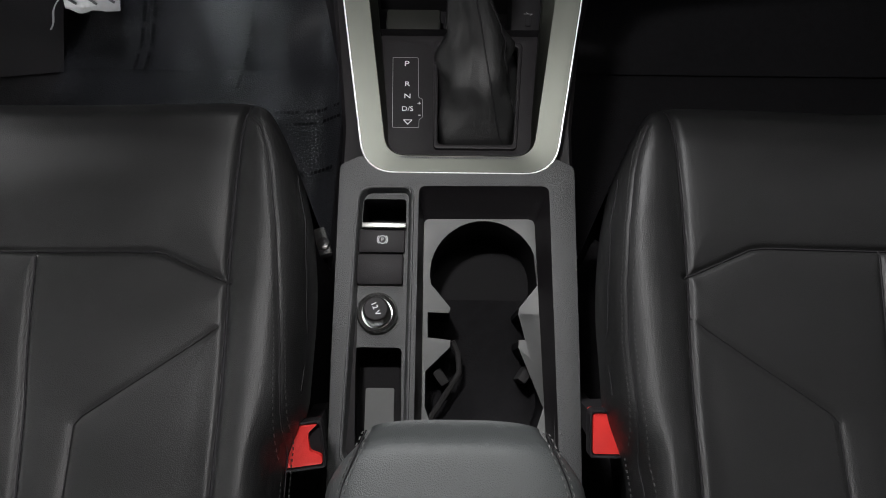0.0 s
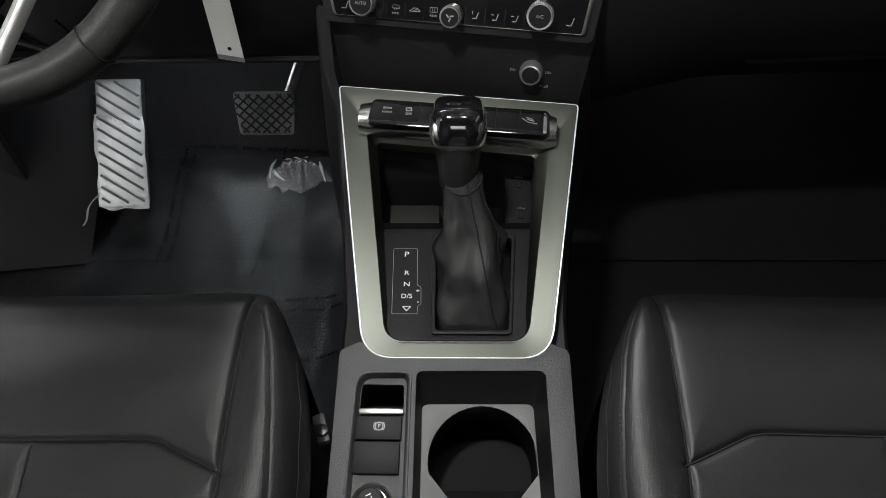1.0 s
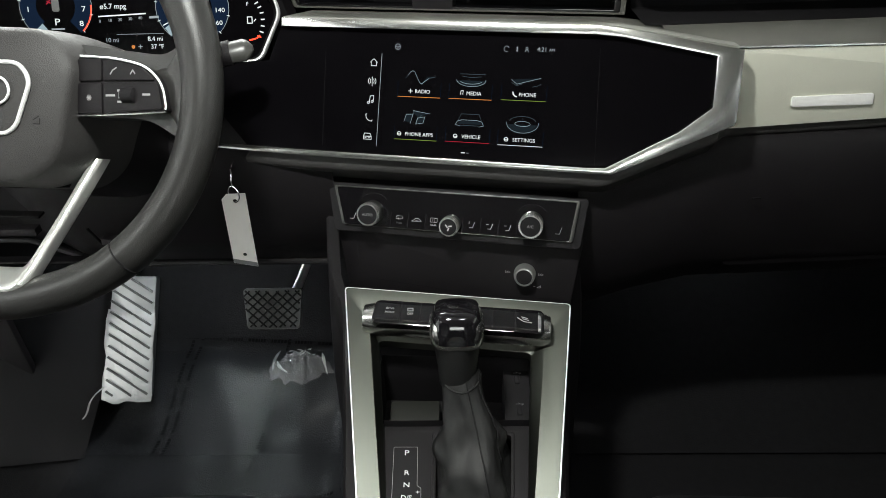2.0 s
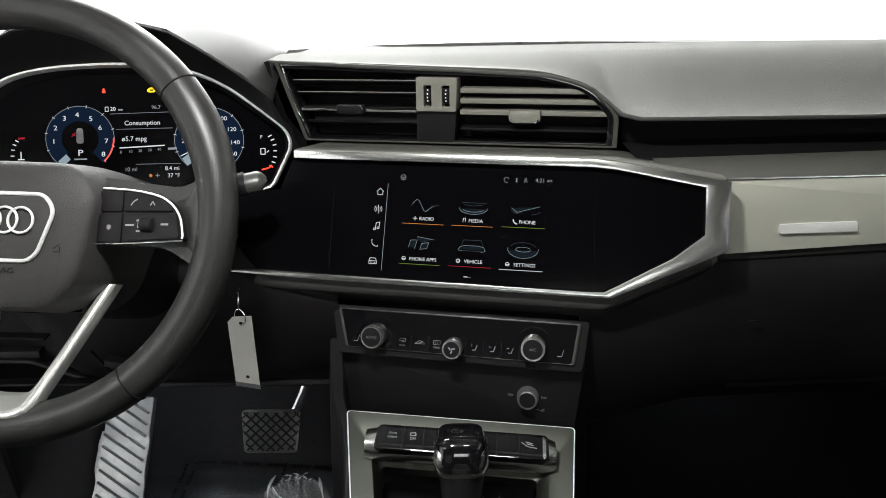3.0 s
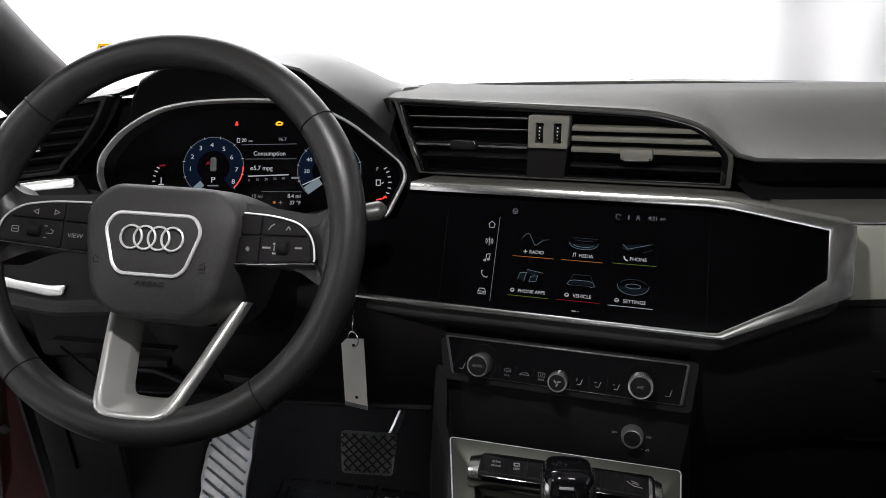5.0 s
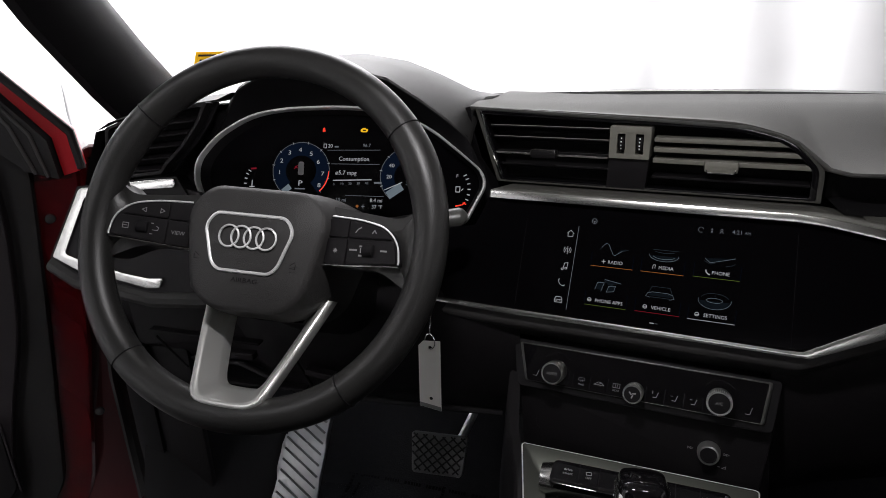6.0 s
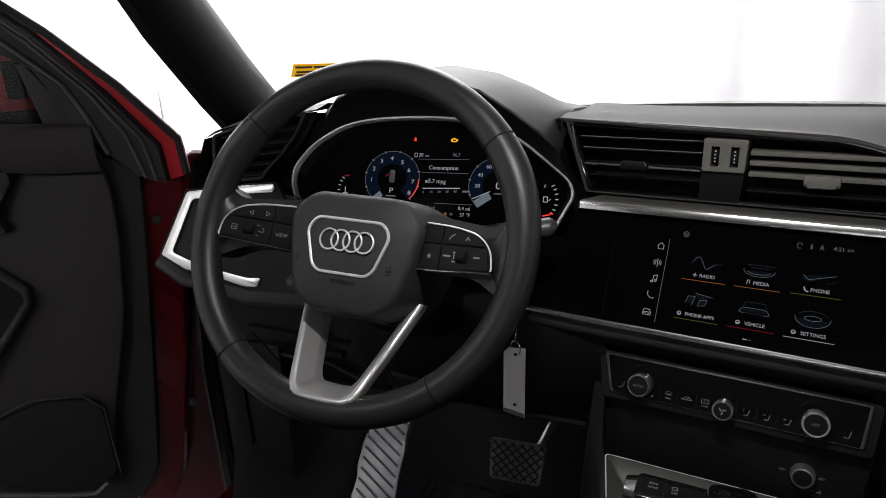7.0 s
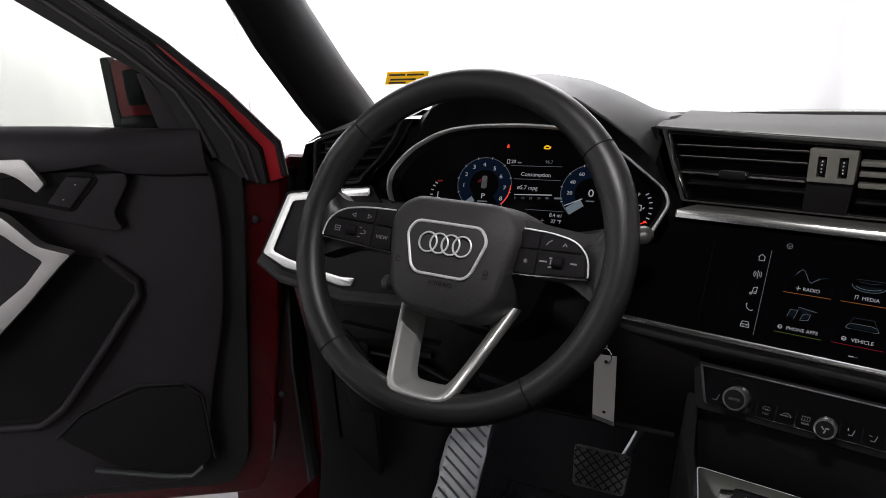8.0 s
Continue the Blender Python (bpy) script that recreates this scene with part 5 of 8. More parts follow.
def left_end():
    v = thing("side_vent", (-0.61, 0.89, 0.78), "black side air vent with slats", "air vents")
    F = FR((-0.62, 0.89, 0.775), -8, 8)
    o = rnd([(-0.058, -0.042), (0.018, -0.035), (0.026, -0.024), (0.052, 0.0), (0.076, 0.030), (0.090, 0.056), (0.0, 0.043), (-0.052, 0.026)], 0.005)
    plate("bezel", o, F, 0.02, HARD, v, holes=[[(lerp(x, 0, 0.09), lerp(y, 0.005, 0.12)) for x, y in o]], bevel=0.002)
    plate("back", o, F, 0.004, DARK, v, n0=-0.035)
    for k in range(5):
        v0 = -0.028 + 0.0145 * k
        a = -0.050 + 0.003 * k
        e = (0.018, 0.032, 0.048, 0.060, 0.070)[k]
        part("slat", box_bm(shift(F, (a + e) / 2, v0, -0.010, 5) @ Matrix.Rotation(radians(14), 4, "X"), e - a, 0.002, 0.024, 0.0006), HARD, v)
    part("slider", box_bm(shift(F, -0.01, -0.004, 0.002, 5), 0.030, 0.008, 0.012, 0.002), HARD, v)
    part("slider_edge", box_bm(shift(F, -0.01, -0.0075, 0.0075, 5), 0.028, 0.0012, 0.0012, 0.0003), CHROME, v)
    # silver band round the light switch field
    L = FR((-0.62, 0.86, 0.66), -6, 14)
    t = thing("light_switch_panel", L @ Vector((0, -0.05, -0.02)), "gloss black light switch field framed by a silver band", "switch panel")
    # u to the right, v up along the panel
    inner = [(0.044, 0.0672), (0.0, 0.0645), (-0.083, 0.0555), (-0.118, -0.020), (-0.092, -0.0300), (-0.0550, -0.0388), (-0.0387, -0.0438), (0.0, -0.0512), (0.0220, -0.0508)]
    outer = [(0.044, 0.0796), (0.0, 0.0765), (-0.092, 0.0665), (-0.137, -0.025), (-0.098, -0.0445), (-0.0560, -0.0524), (-0.0340, -0.0572), (-0.0040, -0.0648), (0.0160, -0.0645)]
    plate("band", rnd(inner + outer[::-1], 0.004, 2), L, 0.014, SILVER, t, n0=0.003, bevel=0.0018, label="satin silver band")
    plate("field", rnd(inner + [(0.030, -0.050), (0.075, 0.06)], 0.003, 2), L, 0.01, DOORLINE, t, n0=-0.005, label="dark grey satin field")
    # dark plate drawn as the steering column's shadow across the field
    plate("column_shadow", [(0.030, -0.055), (0.14, -0.055), (0.14, 0.06), (0.078, 0.06)], L, 0.01, DARK, t, n0=-0.003)
    plate("surround", [(0.044, 0.0815), (0.0, 0.079), (-0.096, 0.069), (-0.143, -0.026), (-0.102, -0.052), (-0.050, -0.068), (0.0, -0.076), (0.14, -0.076)], L, 0.03, HARD, t, n0=-0.001)
    part("lower_roll", tube_bm([L @ Vector((u, w, -0.006)) for u, w in ((0.14, -0.080), (0.0, -0.080), (-0.05, -0.069), (-0.105, -0.058), (-0.143, -0.034))], 0.012, 10), SOFT, t)
    part("switch", box_bm(shift(L, 0.045, 0.040, -0.002), 0.05, 0.006, 0.006, 0.0015), CHROME, t)
    # dash end cheek towards the door
    k = DASH
    part("end_cheek", loft_bm([[(-0.757, 0.875, 0.635), (-0.745, 1.2, 0.635)], [(-0.718, 0.880, 0.72), (-0.735, 1.2, 0.72)], [(-0.696, 0.897, 0.793), (-0.72, 1.2, 0.79)]]), HARD, k)
    part("end_cheek", loft_bm([[(-0.735, 0.885, 0.64), (-0.735, 1.2, 0.64)], [(-0.690, 0.865, 0.52), (-0.70, 1.2, 0.52)], [(-0.675, 0.89, 0.40), (-0.70, 1.2, 0.40)]]), DARK, k)
    # seams on the knee panel and the bonnet release
    part("fuse_lid", plate_bm(rnd([(-0.10, -0.06), (0.10, -0.035), (0.09, 0.055), (-0.10, 0.055)], 0.012), FR((-0.575, 0.864, 0.555), 0, -4), 0.004, bevel=0.0015), HARD, k)
    part("bonnet_release", box_bm(FR((-0.615, 0.875, 0.395), 0, -12), 0.07, 0.055, 0.02, 0.008), HARD, k)
    part("release_mark", box_bm(FR((-0.605, 0.8635, 0.398), 0, -12), 0.012, 0.0018, 0.001), DIMPRINT, k)
    part("foot_lamp_cover", box_bm(FR((-0.665, 0.90, 0.36), 0, 0), 0.09, 0.28, 0.012, 0.004), HARD, k)


left_end()


# ---- steering wheel ----
WR = shift(WH, 0, 0, 0, -3.8)             # the wheel stands a little turned
WR_RADIUS = 0.1706


def switch_frame(s):
    """Frame of a spoke's switch field, its outer end raised to the driver; x from the inner edge."""
    return shift(WR, -0.0025 + s * 0.0735, -0.004, -0.0125) @ Matrix.Rotation(radians(-s * 14), 4, "Y")


def steering_wheel():
    w = thing("steering_wheel", WH @ Vector((0, 0, -0.06)), "black leather steering wheel with aluminium lower spoke and ring emblem", "steering wheel")
    R = WR_RADIUS
    rows, n = [], 132

    def rim_ring(deg, grow=0.0, k=24):
        a = radians(deg)
        thumb = sum(math.exp(-(((deg - m + 180) % 360 - 180) / 12) ** 2) for m in (27, 153))
        flat = 0.0015 * smooth(0.80, 1.0, -math.sin(a))
        out = Vector((math.cos(a), math.sin(a), 0))
        c = out * (R - flat)
        rr = 0.0153 + 0.0012 * thumb + grow
        return [WR @ (c + out * (rr * (1.08 if math.cos(q) < 0 else 1.0) * math.cos(q)) + Vector((0, 0, rr * 1.03 * math.sin(q)))) for q in [2 * math.pi * j / k for j in range(k)]]
    rows = [rim_ring(360 * i / n) for i in range(n)]
    rows.append(rows[0])
    b = loft_bm(rows, closed=True)
    bmesh.ops.remove_doubles(b, verts=b.verts[:], dist=1e-6)
    part("rim", b, RIMLEATHER, w, "smooth black leather rim", sharp=80)
    for deg in (39.5, 141, 230, 310):
        part("rim_seam", tube_bm(rim_ring(deg, 0.0001, 32), 0.0007, 6, closed=True), DARK, w)
    # sewn line along the inside of the rim
    b = bmesh.new()
    for i in range(170):
        a = 2 * math.pi * i / 170
        rad = R - 0.0015 * smooth(0.80, 1.0, -math.sin(a)) - 0.0166
        c = Vector((math.cos(a) * rad, math.sin(a) * rad, -0.0012))
        d = Vector((-math.sin(a), math.cos(a), 0)) * 0.0019
        e = Vector((0, 0, 0.0005))
        b.faces.new([b.verts.new(WR @ q) for q in (c - d - e, c + d - e, c + d + e * 2, c - d + e * 2)])
    tagged(part("rim_stitching", b, THREAD, w, "fine thread along the rim's inside"), kind="stuff")
    # airbag pad: rounded face and deep flanks that flare towards the spokes
    A = shift(WR, -0.003, 0, 0)
    face = rnd([(-0.036, -0.0735), (0.036, -0.0735), (0.0565, -0.056), (0.0675, -0.004), (0.0690, 0.018), (0.0500, 0.0435), (-0.0500, 0.0435), (-0.0690, 0.018), (-0.0675, -0.004), (-0.0565, -0.056)], 0.020, 6)
    root = rnd([(-0.040, -0.0775), (0.040, -0.0775), (0.0640, -0.058), (0.0735, -0.014), (0.0850, 0.020), (0.0640, 0.0460), (-0.0640, 0.0460), (-0.0850, 0.020), (-0.0735, -0.014), (-0.0640, -0.058)], 0.020, 6)
    rows = []
    for k, dz in ((1.75, -0.100), (1.68, -0.075), (1.56, -0.052), (1.38, -0.036), (1.0, -0.022), (0.62, -0.0140), (0.30, -0.0070), (0.08, -0.0026)):
        rows.append([A @ Vector((lerp(x, u, k), lerp(y, v, k), dz)) for (x, y), (u, v) in zip(face, root)])
    for k, dz in ((0.93, -0.0008), (0.82, 0.0020), (0.5, 0.0050), (0.25, 0.0056)):
        rows.append([A @ Vector((x * k, (y + 0.012) * k - 0.012, dz)) for x, y in face])
    part("airbag_pad", loft_bm(rows, closed=True, caps=True), PADMAT, w, "grained black airbag cover", sharp=70)
    em = rnd([(-0.0260, -0.0375), (0.0260, -0.0375), (0.0335, -0.0310), (0.0448, 0.0032), (0.0365, 0.0162), (-0.0365, 0.0162), (-0.0448, 0.0032), (-0.0335, -0.0310)], 0.007, 5)
    E = shift(WR, -0.0035, 0, 0.0058)
    part("emblem_frame", tube_bm([E @ Vector((*p, 0.0)) for p in em], 0.0017, 8, closed=True), BRIGHT, w, "bright silver emblem frame")
    plate("emblem_plate", em, E, 0.006, PADMAT, w, n0=0.0002, bevel=0.001)
    for k in range(4):
        u = -0.0192 + 0.0128 * k + 0.0005
        part("emblem_ring", tube_bm([E @ Vector((u + 0.0099 * math.cos(2 * math.pi * j / 40), -0.0052 + 0.0102 * math.sin(2 * math.pi * j / 40), 0.0016 + (0.0005 if k % 2 else 0))) for j in range(40)], 0.00105, 8, closed=True), BRIGHT, w)
    lettering("airbag_letters", "AIRBAG", E, 0.003, -0.0455, 0.0062, DARK, w, n0=-0.0002, squeeze=1.25)
    # side spokes carrying the switches
    for s in (-1, 1):
        sp = rnd([(0.055, -0.020), (0.125, -0.022), (0.160, -0.042), (0.168, 0.0), (0.160, 0.044), (0.142, 0.0270), (0.110, 0.0310), (0.055, 0.038)], 0.012, 4)
        rows = []
        for k, dz in ((0.95, -0.050), (0.99, -0.040), (1.0, -0.028), (0.985, -0.020)):
            rows.append([WR @ Vector((s * (0.11 + (x - 0.11) * k), y * k, dz + 0.22 * max(0, x - 0.075))) for x, y in sp])
        part("spoke", loft_bm(rows, closed=True, caps=True), RIMLEATHER, w, sharp=60)
        # leather flare between the switches and the rim
        fl = []
        for x, lo, hi, dz in ((0.128, -0.019, 0.024, -0.007), (0.142, -0.022, 0.025, -0.001), (0.149, -0.031, 0.034, 0.0035), (0.155, -0.045, 0.047, 0.0075), (0.163, -0.056, 0.060, 0.0075)):
            col = []
            for q in range(13):
                y = lerp(lo, hi, q / 12)
                xx = min(x, math.sqrt(max(0, (R - 0.004) ** 2 - y * y)))
                col.append(WR @ Vector((s * xx - 0.0008, y, dz - 0.016 * (abs(q - 6) / 6) ** 4)))
            fl.append(col)
        part("spoke_flare", loft_bm(fl), RIMLEATHER, w, sharp=70)
        M = shift(WR, -0.0025, 0, 0) @ Matrix.Diagonal((s, 1, 1, 1)) @ Matrix.Translation((0.0735, -0.004, -0.0125)) @ Matrix.Rotation(radians(-14), 4, "Y")
        out = rnd([(-0.004, -0.0165), (0.0770, -0.0130), (0.0735, 0.0075), (0.0590, 0.0205), (0.0330, 0.0265), (-0.004, 0.0290)], [0.003, 0.004, 0.014, 0.016, 0.02, 0.004], 6)
        plate("switch_field", out, M, 0.014, HARD, w, n0=0.0015, bevel=0.001, label="black switch field")
        part("switch_edge", tube_bm([M @ Vector((x + 0.0006, y + 0.0006, 0.0022)) for x, y in out[10:36]], 0.0009, 6), BRIGHT, w, "bright line round the switches")
        part("switch_foot", tube_bm([M @ Vector((x, -0.0168 + 0.043 * (x + 0.004), 0.0012)) for x in (-0.004, 0.035, 0.0765)], 0.0008, 6), CHROME, w)
        for p in (rect(-0.002, -0.0150, 0.0205, 0.0085, 0.0015), rect(-0.002, 0.0100, 0.0205, 0.0268, 0.0015),
                  rnd([(0.0218, -0.0145), (0.0745, -0.0115), (0.0710, 0.0060), (0.0690, 0.0085), (0.0218, 0.0088)], 0.002), rnd([(0.0218, 0.0102), (0.0680, 0.0102), (0.0570, 0.0195), (0.0330, 0.0250), (0.0218, 0.0258)], 0.003)):
            plate("key", p, M, 0.004, HARD, w, n0=0.0033, bevel=0.0009)
        part("roller", lathe_bm([(0.0052, -0.0055), (0.0060, -0.005), (0.0060, 0.005), (0.0052, 0.0055)], M @ Matrix.Translation((0.0450, -0.0010, 0.002)) @ Matrix.Rotation(radians(90), 4, "Y"), 20), DARK, w)
    # V-shaped aluminium spoke: its arms come forward from behind the pad to the rim
    def vpt(x, y, dz=0.0):
        return WR @ Vector((x + 0.002, y, min(0.0128, -0.036 - 0.58 * (y + 0.068)) + dz))
    half = [(0.0665, -0.0530), (0.0650, -0.0590), (0.0625, -0.0680), (0.0560, -0.0900), (0.0488, -0.1130), (0.0395, -0.1420), (0.0372, -0.1490), (0.0335, -0.1555), (0.0285, -0.1595), (0.0220, -0.1615), (0.0080, -0.1622)]
    outer = [(-x, y) for x, y in half] + half[::-1]
    half = [(0.0470, -0.0530), (0.0455, -0.0590), (0.0435, -0.0680), (0.0380, -0.0900), (0.0312, -0.1130), (0.0240, -0.1345), (0.0220, -0.1385), (0.0203, -0.1412), (0.0180, -0.1432), (0.0150, -0.1442), (0.0055, -0.1448)]
    inner = [(-x, y) for x, y in half] + half[::-1]

    def between(t):
        return [(lerp(p[0], q[0], t), lerp(p[1], q[1], t)) for p, q in zip(outer, inner)]
    rows = [[vpt(x, y, dz) for x, y in between(t)] for t, dz in ((0.0, -0.016), (0.0, -0.0030), (0.03, -0.0016), (0.08, -0.0004), (0.16, 0.0006), (0.25, 0.0009), (0.34, 0.0005), (0.42, -0.0005), (0.47, -0.0018), (0.50, -0.0034), (0.94, -0.0175), (1.0, -0.0205), (1.0, -0.034))]
    part("lower_spoke", loft_bm(rows), SPOKEMETAL, w, "V-shaped satin aluminium spoke", sharp=25)
    part("spoke_web", loft_bm([[vpt(x, y, -0.012) for x, y in ((-0.050, -0.030), (-0.041, -0.078))], [vpt(x, y, -0.008) for x, y in ((0, -0.030), (0, -0.080))], [vpt(x, y, -0.012) for x, y in ((0.050, -0.030), (0.041, -0.078))]]), GLOSS, w)
    # steering column shroud
    rows = []
    for k, (dn, sx, sy, oy) in enumerate(((-0.060, 0.055, 0.045, -0.006), (-0.09, 0.065, 0.055, -0.012), (-0.15, 0.072, 0.062, -0.022), (-0.24, 0.075, 0.065, -0.03))):
        rows.append([WR @ Vector((sx * math.copysign(abs(math.cos(a)) ** 0.6, math.cos(a)), oy + sy * math.copysign(abs(math.sin(a)) ** 0.6, math.sin(a)), dn)) for a in [2 * math.pi * j / 28 for j in range(28)]])
    part("column_shroud", loft_bm(rows, closed=True, caps=True), HARD, w, sharp=60)
    return w


WHEEL = steering_wheel()


def stalk(name, a, b, tip, label):
    s = thing(name, a, label, "control stalk", group="control stalks")
    a, b = Vector(a), Vector(b)
    part("arm", tube_bm([a, a.lerp(b, 0.5), b], [0.009, 0.010, 0.012], 12, squash=0.7), HARD, s)
    d = (b - a).normalized()
    part("tip", tube_bm([b - d * 0.004, b + d * 0.012, b + d * tip, b + d * (tip + 0.004)], [0.0100, 0.0105, 0.0085, 0.003], 12, squash=0.7), material("dark_grey_tip", (0.045, 0.045, 0.042), 0.35, mottle=0.1), s)
    return s


stalk("control_stalk", (-0.29, 0.775, 0.715), (-0.196, 0.792, 0.727), 0.016, "black wiper stalk with pale grey tip beside the wheel")
stalk("control_stalk", (-0.42, 0.775, 0.650), (-0.505, 0.80, 0.634), 0.014, "black indicator stalk with ridged tip beside the wheel")


def key_tag():
    t = thing("key_tag", (-0.219, 0.775, 0.60), "white card key tag hanging from a wire ring", "key tag")
    T = FR((-0.2195, 0.776, 0.5480), -4, 7)
    plate("card", [(-0.0125, -0.0365), (0.0120, -0.0425), (0.0120, 0.0410), (-0.0070, 0.0410), (-0.0125, 0.0355)], T, 0.0006, PAPER, t, holes=[circle(0.0005, 0.0330, 0.0022, 14), circle(0.0005, -0.0275, 0.0020, 14)])
    plate("grey_edge", [(-0.0123, -0.0362), (0.0118, -0.0420), (0.0118, -0.0375), (-0.0123, -0.0318)], T, 0.0003, DIMPRINT, t, n0=0.0004)
    ring = [T @ Vector((0.0005 + 0.0062 * math.cos(a) , 0.0405 + 0.0085 * math.sin(a), 0.0035 * math.cos(a))) for a in [2 * math.pi * j / 32 for j in range(32)]]
    part("wire_ring", tube_bm(ring, 0.0006, 6, closed=True), CHROME, t)
    part("wire_hook", tube_bm([T @ Vector(p) for p in ((0.0005, 0.0485, 0.0), (0.001, 0.055, 0.001), (0.002, 0.061, 0.001), (0.001, 0.066, -0.002), (-0.001, 0.067, -0.03))], 0.0009, 6), CHROME, t)
    return t


key_tag()


# ---- footwell ----
def pedals():
    WORNRUBBER = material("worn_rubber", (0.075, 0.075, 0.076), 0.34, grain=0.2, grain_size=600, mottle=0.35, mottle_size=80, rough_var=0.1)
    F = FR((-0.255, 0.91, 0.325), 0, 30)
    p = thing("brake_pedal", F @ Vector((0, 0.05, -0.03)), "brake pedal with cross-ribbed black rubber pad", "pedal")
    o = rnd([(-0.0365, -0.0200), (0.0365, -0.0200), (0.0415, 0.037), (-0.0415, 0.037)], 0.006)
    plate("pad", o, F, 0.008, WORNRUBBER, p, bevel=0.002, label="worn rubber pad")
    b = bmesh.new()
    for s in (-1, 1):
        for k in range(-6, 7):
            c = 0.0125 * k
            pts = []
            for i in range(40):
                u = -0.040 + 0.08 * i / 39
                v = s * u * 0.9 + c
                if -0.0175 < v < 0.0345 and abs(u) < 0.0365 + 0.0055 * (v / 0.034):
                    pts.append((u, v))
            if len(pts) > 2:
                tube_bm([F @ Vector((*q, 0.0005)) for q in (pts[0], pts[-1])], 0.0012, 5, bm=b)
    part("ribs", b, DARK, p, "dark crossing grooves")
    part("arm", tube_bm([F @ Vector(q) for q in ((0.020, 0.02, -0.008), (0.03, 0.035, -0.02), (0.045, 0.075, -0.03), (0.05, 0.14, -0.06))], 0.0065, 8), STEEL, p, "bare steel arm")
    G = FR((-0.13, 0.96, 0.30), 0, 35)
    q = thing("accelerator_pedal", G @ Vector((0, -0.06, 0)), "narrow black accelerator pedal by the tunnel", "pedal")
    plate("pad", rnd([(-0.022, -0.075), (0.020, -0.075), (0.026, 0.07), (-0.020, 0.07)], 0.006), G, 0.012, RUBBER, q, bevel=0.002)
    # footrest
    RIBGREY = material("worn_grey_rubber", (0.06, 0.06, 0.062), 0.6, mottle=0.3, mottle_size=60)
    H = FR((-0.495, 0.868, 0.172), 0, 42)
    f = thing("footrest", H @ Vector((0, 0.05, -0.02)), "aluminium footrest with slanted ribs under clear plastic film", "footrest")
    plate("plate", rnd([(-0.034, 0.022), (0.038, 0.026), (0.040, 0.206), (-0.027, 0.206)], 0.005), H, 0.012, FOOTMETAL, f, bevel=0.002, label="brushed aluminium plate")
    for k in range(14):
        v = -0.02 + 0.0168 * k
        a, c = (-0.027, v + 0.038), (0.036, v)
        if c[1] < 0.028:
            t = (0.028 - c[1]) / (a[1] - c[1])
            c = (lerp(c[0], a[0], t), 0.028)
        if a[1] > 0.202:
            t = (a[1] - 0.202) / (a[1] - c[1])
            a = (lerp(a[0], c[0], t), 0.202)
        if a[1] - c[1] > 0.006:
            part("rib", tube_bm([H @ Vector((*q2, 0.0022)) for q2 in (a, c)], 0.0018, 6, squash=0.6), RIBGREY, f)
    part("wheel_arch", loft_bm([[(-0.56, 0.84, 0.11), (-0.72, 0.82, 0.11)], [(-0.54, 0.92, 0.19), (-0.72, 0.88, 0.30)], [(-0.53, 1.05, 0.33), (-0.72, 1.0, 0.42)], [(-0.53, 1.2, 0.42), (-0.72, 1.2, 0.45)]]), DARK, f)


pedals()


def film_material(name, colour, cover, rough):
    """Clear plastic film: mostly see-through, glossy where it creases."""
    m = bpy.data.materials.new(name)
    m.use_nodes = True
    nt = m.node_tree
    out = nt.nodes["Material Output"]
    b = nt.nodes["Principled BSDF"]
    b.inputs["Base Color"].default_value = (*colour, 1)
    b.inputs["Roughness"].default_value = rough
    co = nt.nodes.new("ShaderNodeTexCoord")
    nz = nt.nodes.new("ShaderNodeTexNoise")
    nz.inputs["Scale"].default_value, nz.inputs["Detail"].default_value = 60, 4
    bump = nt.nodes.new("ShaderNodeBump")
    bump.inputs["Strength"].default_value, bump.inputs["Distance"].default_value = 0.3, 0.003
    nt.links.new(co.outputs["Object"], nz.inputs["Vector"])
    nt.links.new(nz.outputs["Fac"], bump.inputs["Height"])
    nt.links.new(bump.outputs[0], b.inputs["Normal"])
    tr = nt.nodes.new("ShaderNodeBsdfTransparent")
    mix = nt.nodes.new("ShaderNodeMixShader")
    mix.inputs[0].default_value = cover
    nt.links.new(tr.outputs[0], mix.inputs[1])
    nt.links.new(b.outputs[0], mix.inputs[2])
    nt.links.new(mix.outputs[0], out.inputs["Surface"])
    return m


FILM = film_material("clear_plastic_film", (0.019, 0.0205, 0.025), 0.42, 0.40)
# next three: pale colour stands in for glints and sheen on clear film
GLINTFILM = film_material("glint_white_film", (0.90, 0.90, 0.88), 0.42, 0.14)
HAZEFILM = film_material("hazy_film", (0.85, 0.85, 0.87), 0.20, 0.10)
THINFILM = film_material("thin_wrinkled_film", (0.9, 0.9, 0.9), 0.34, 0.10)


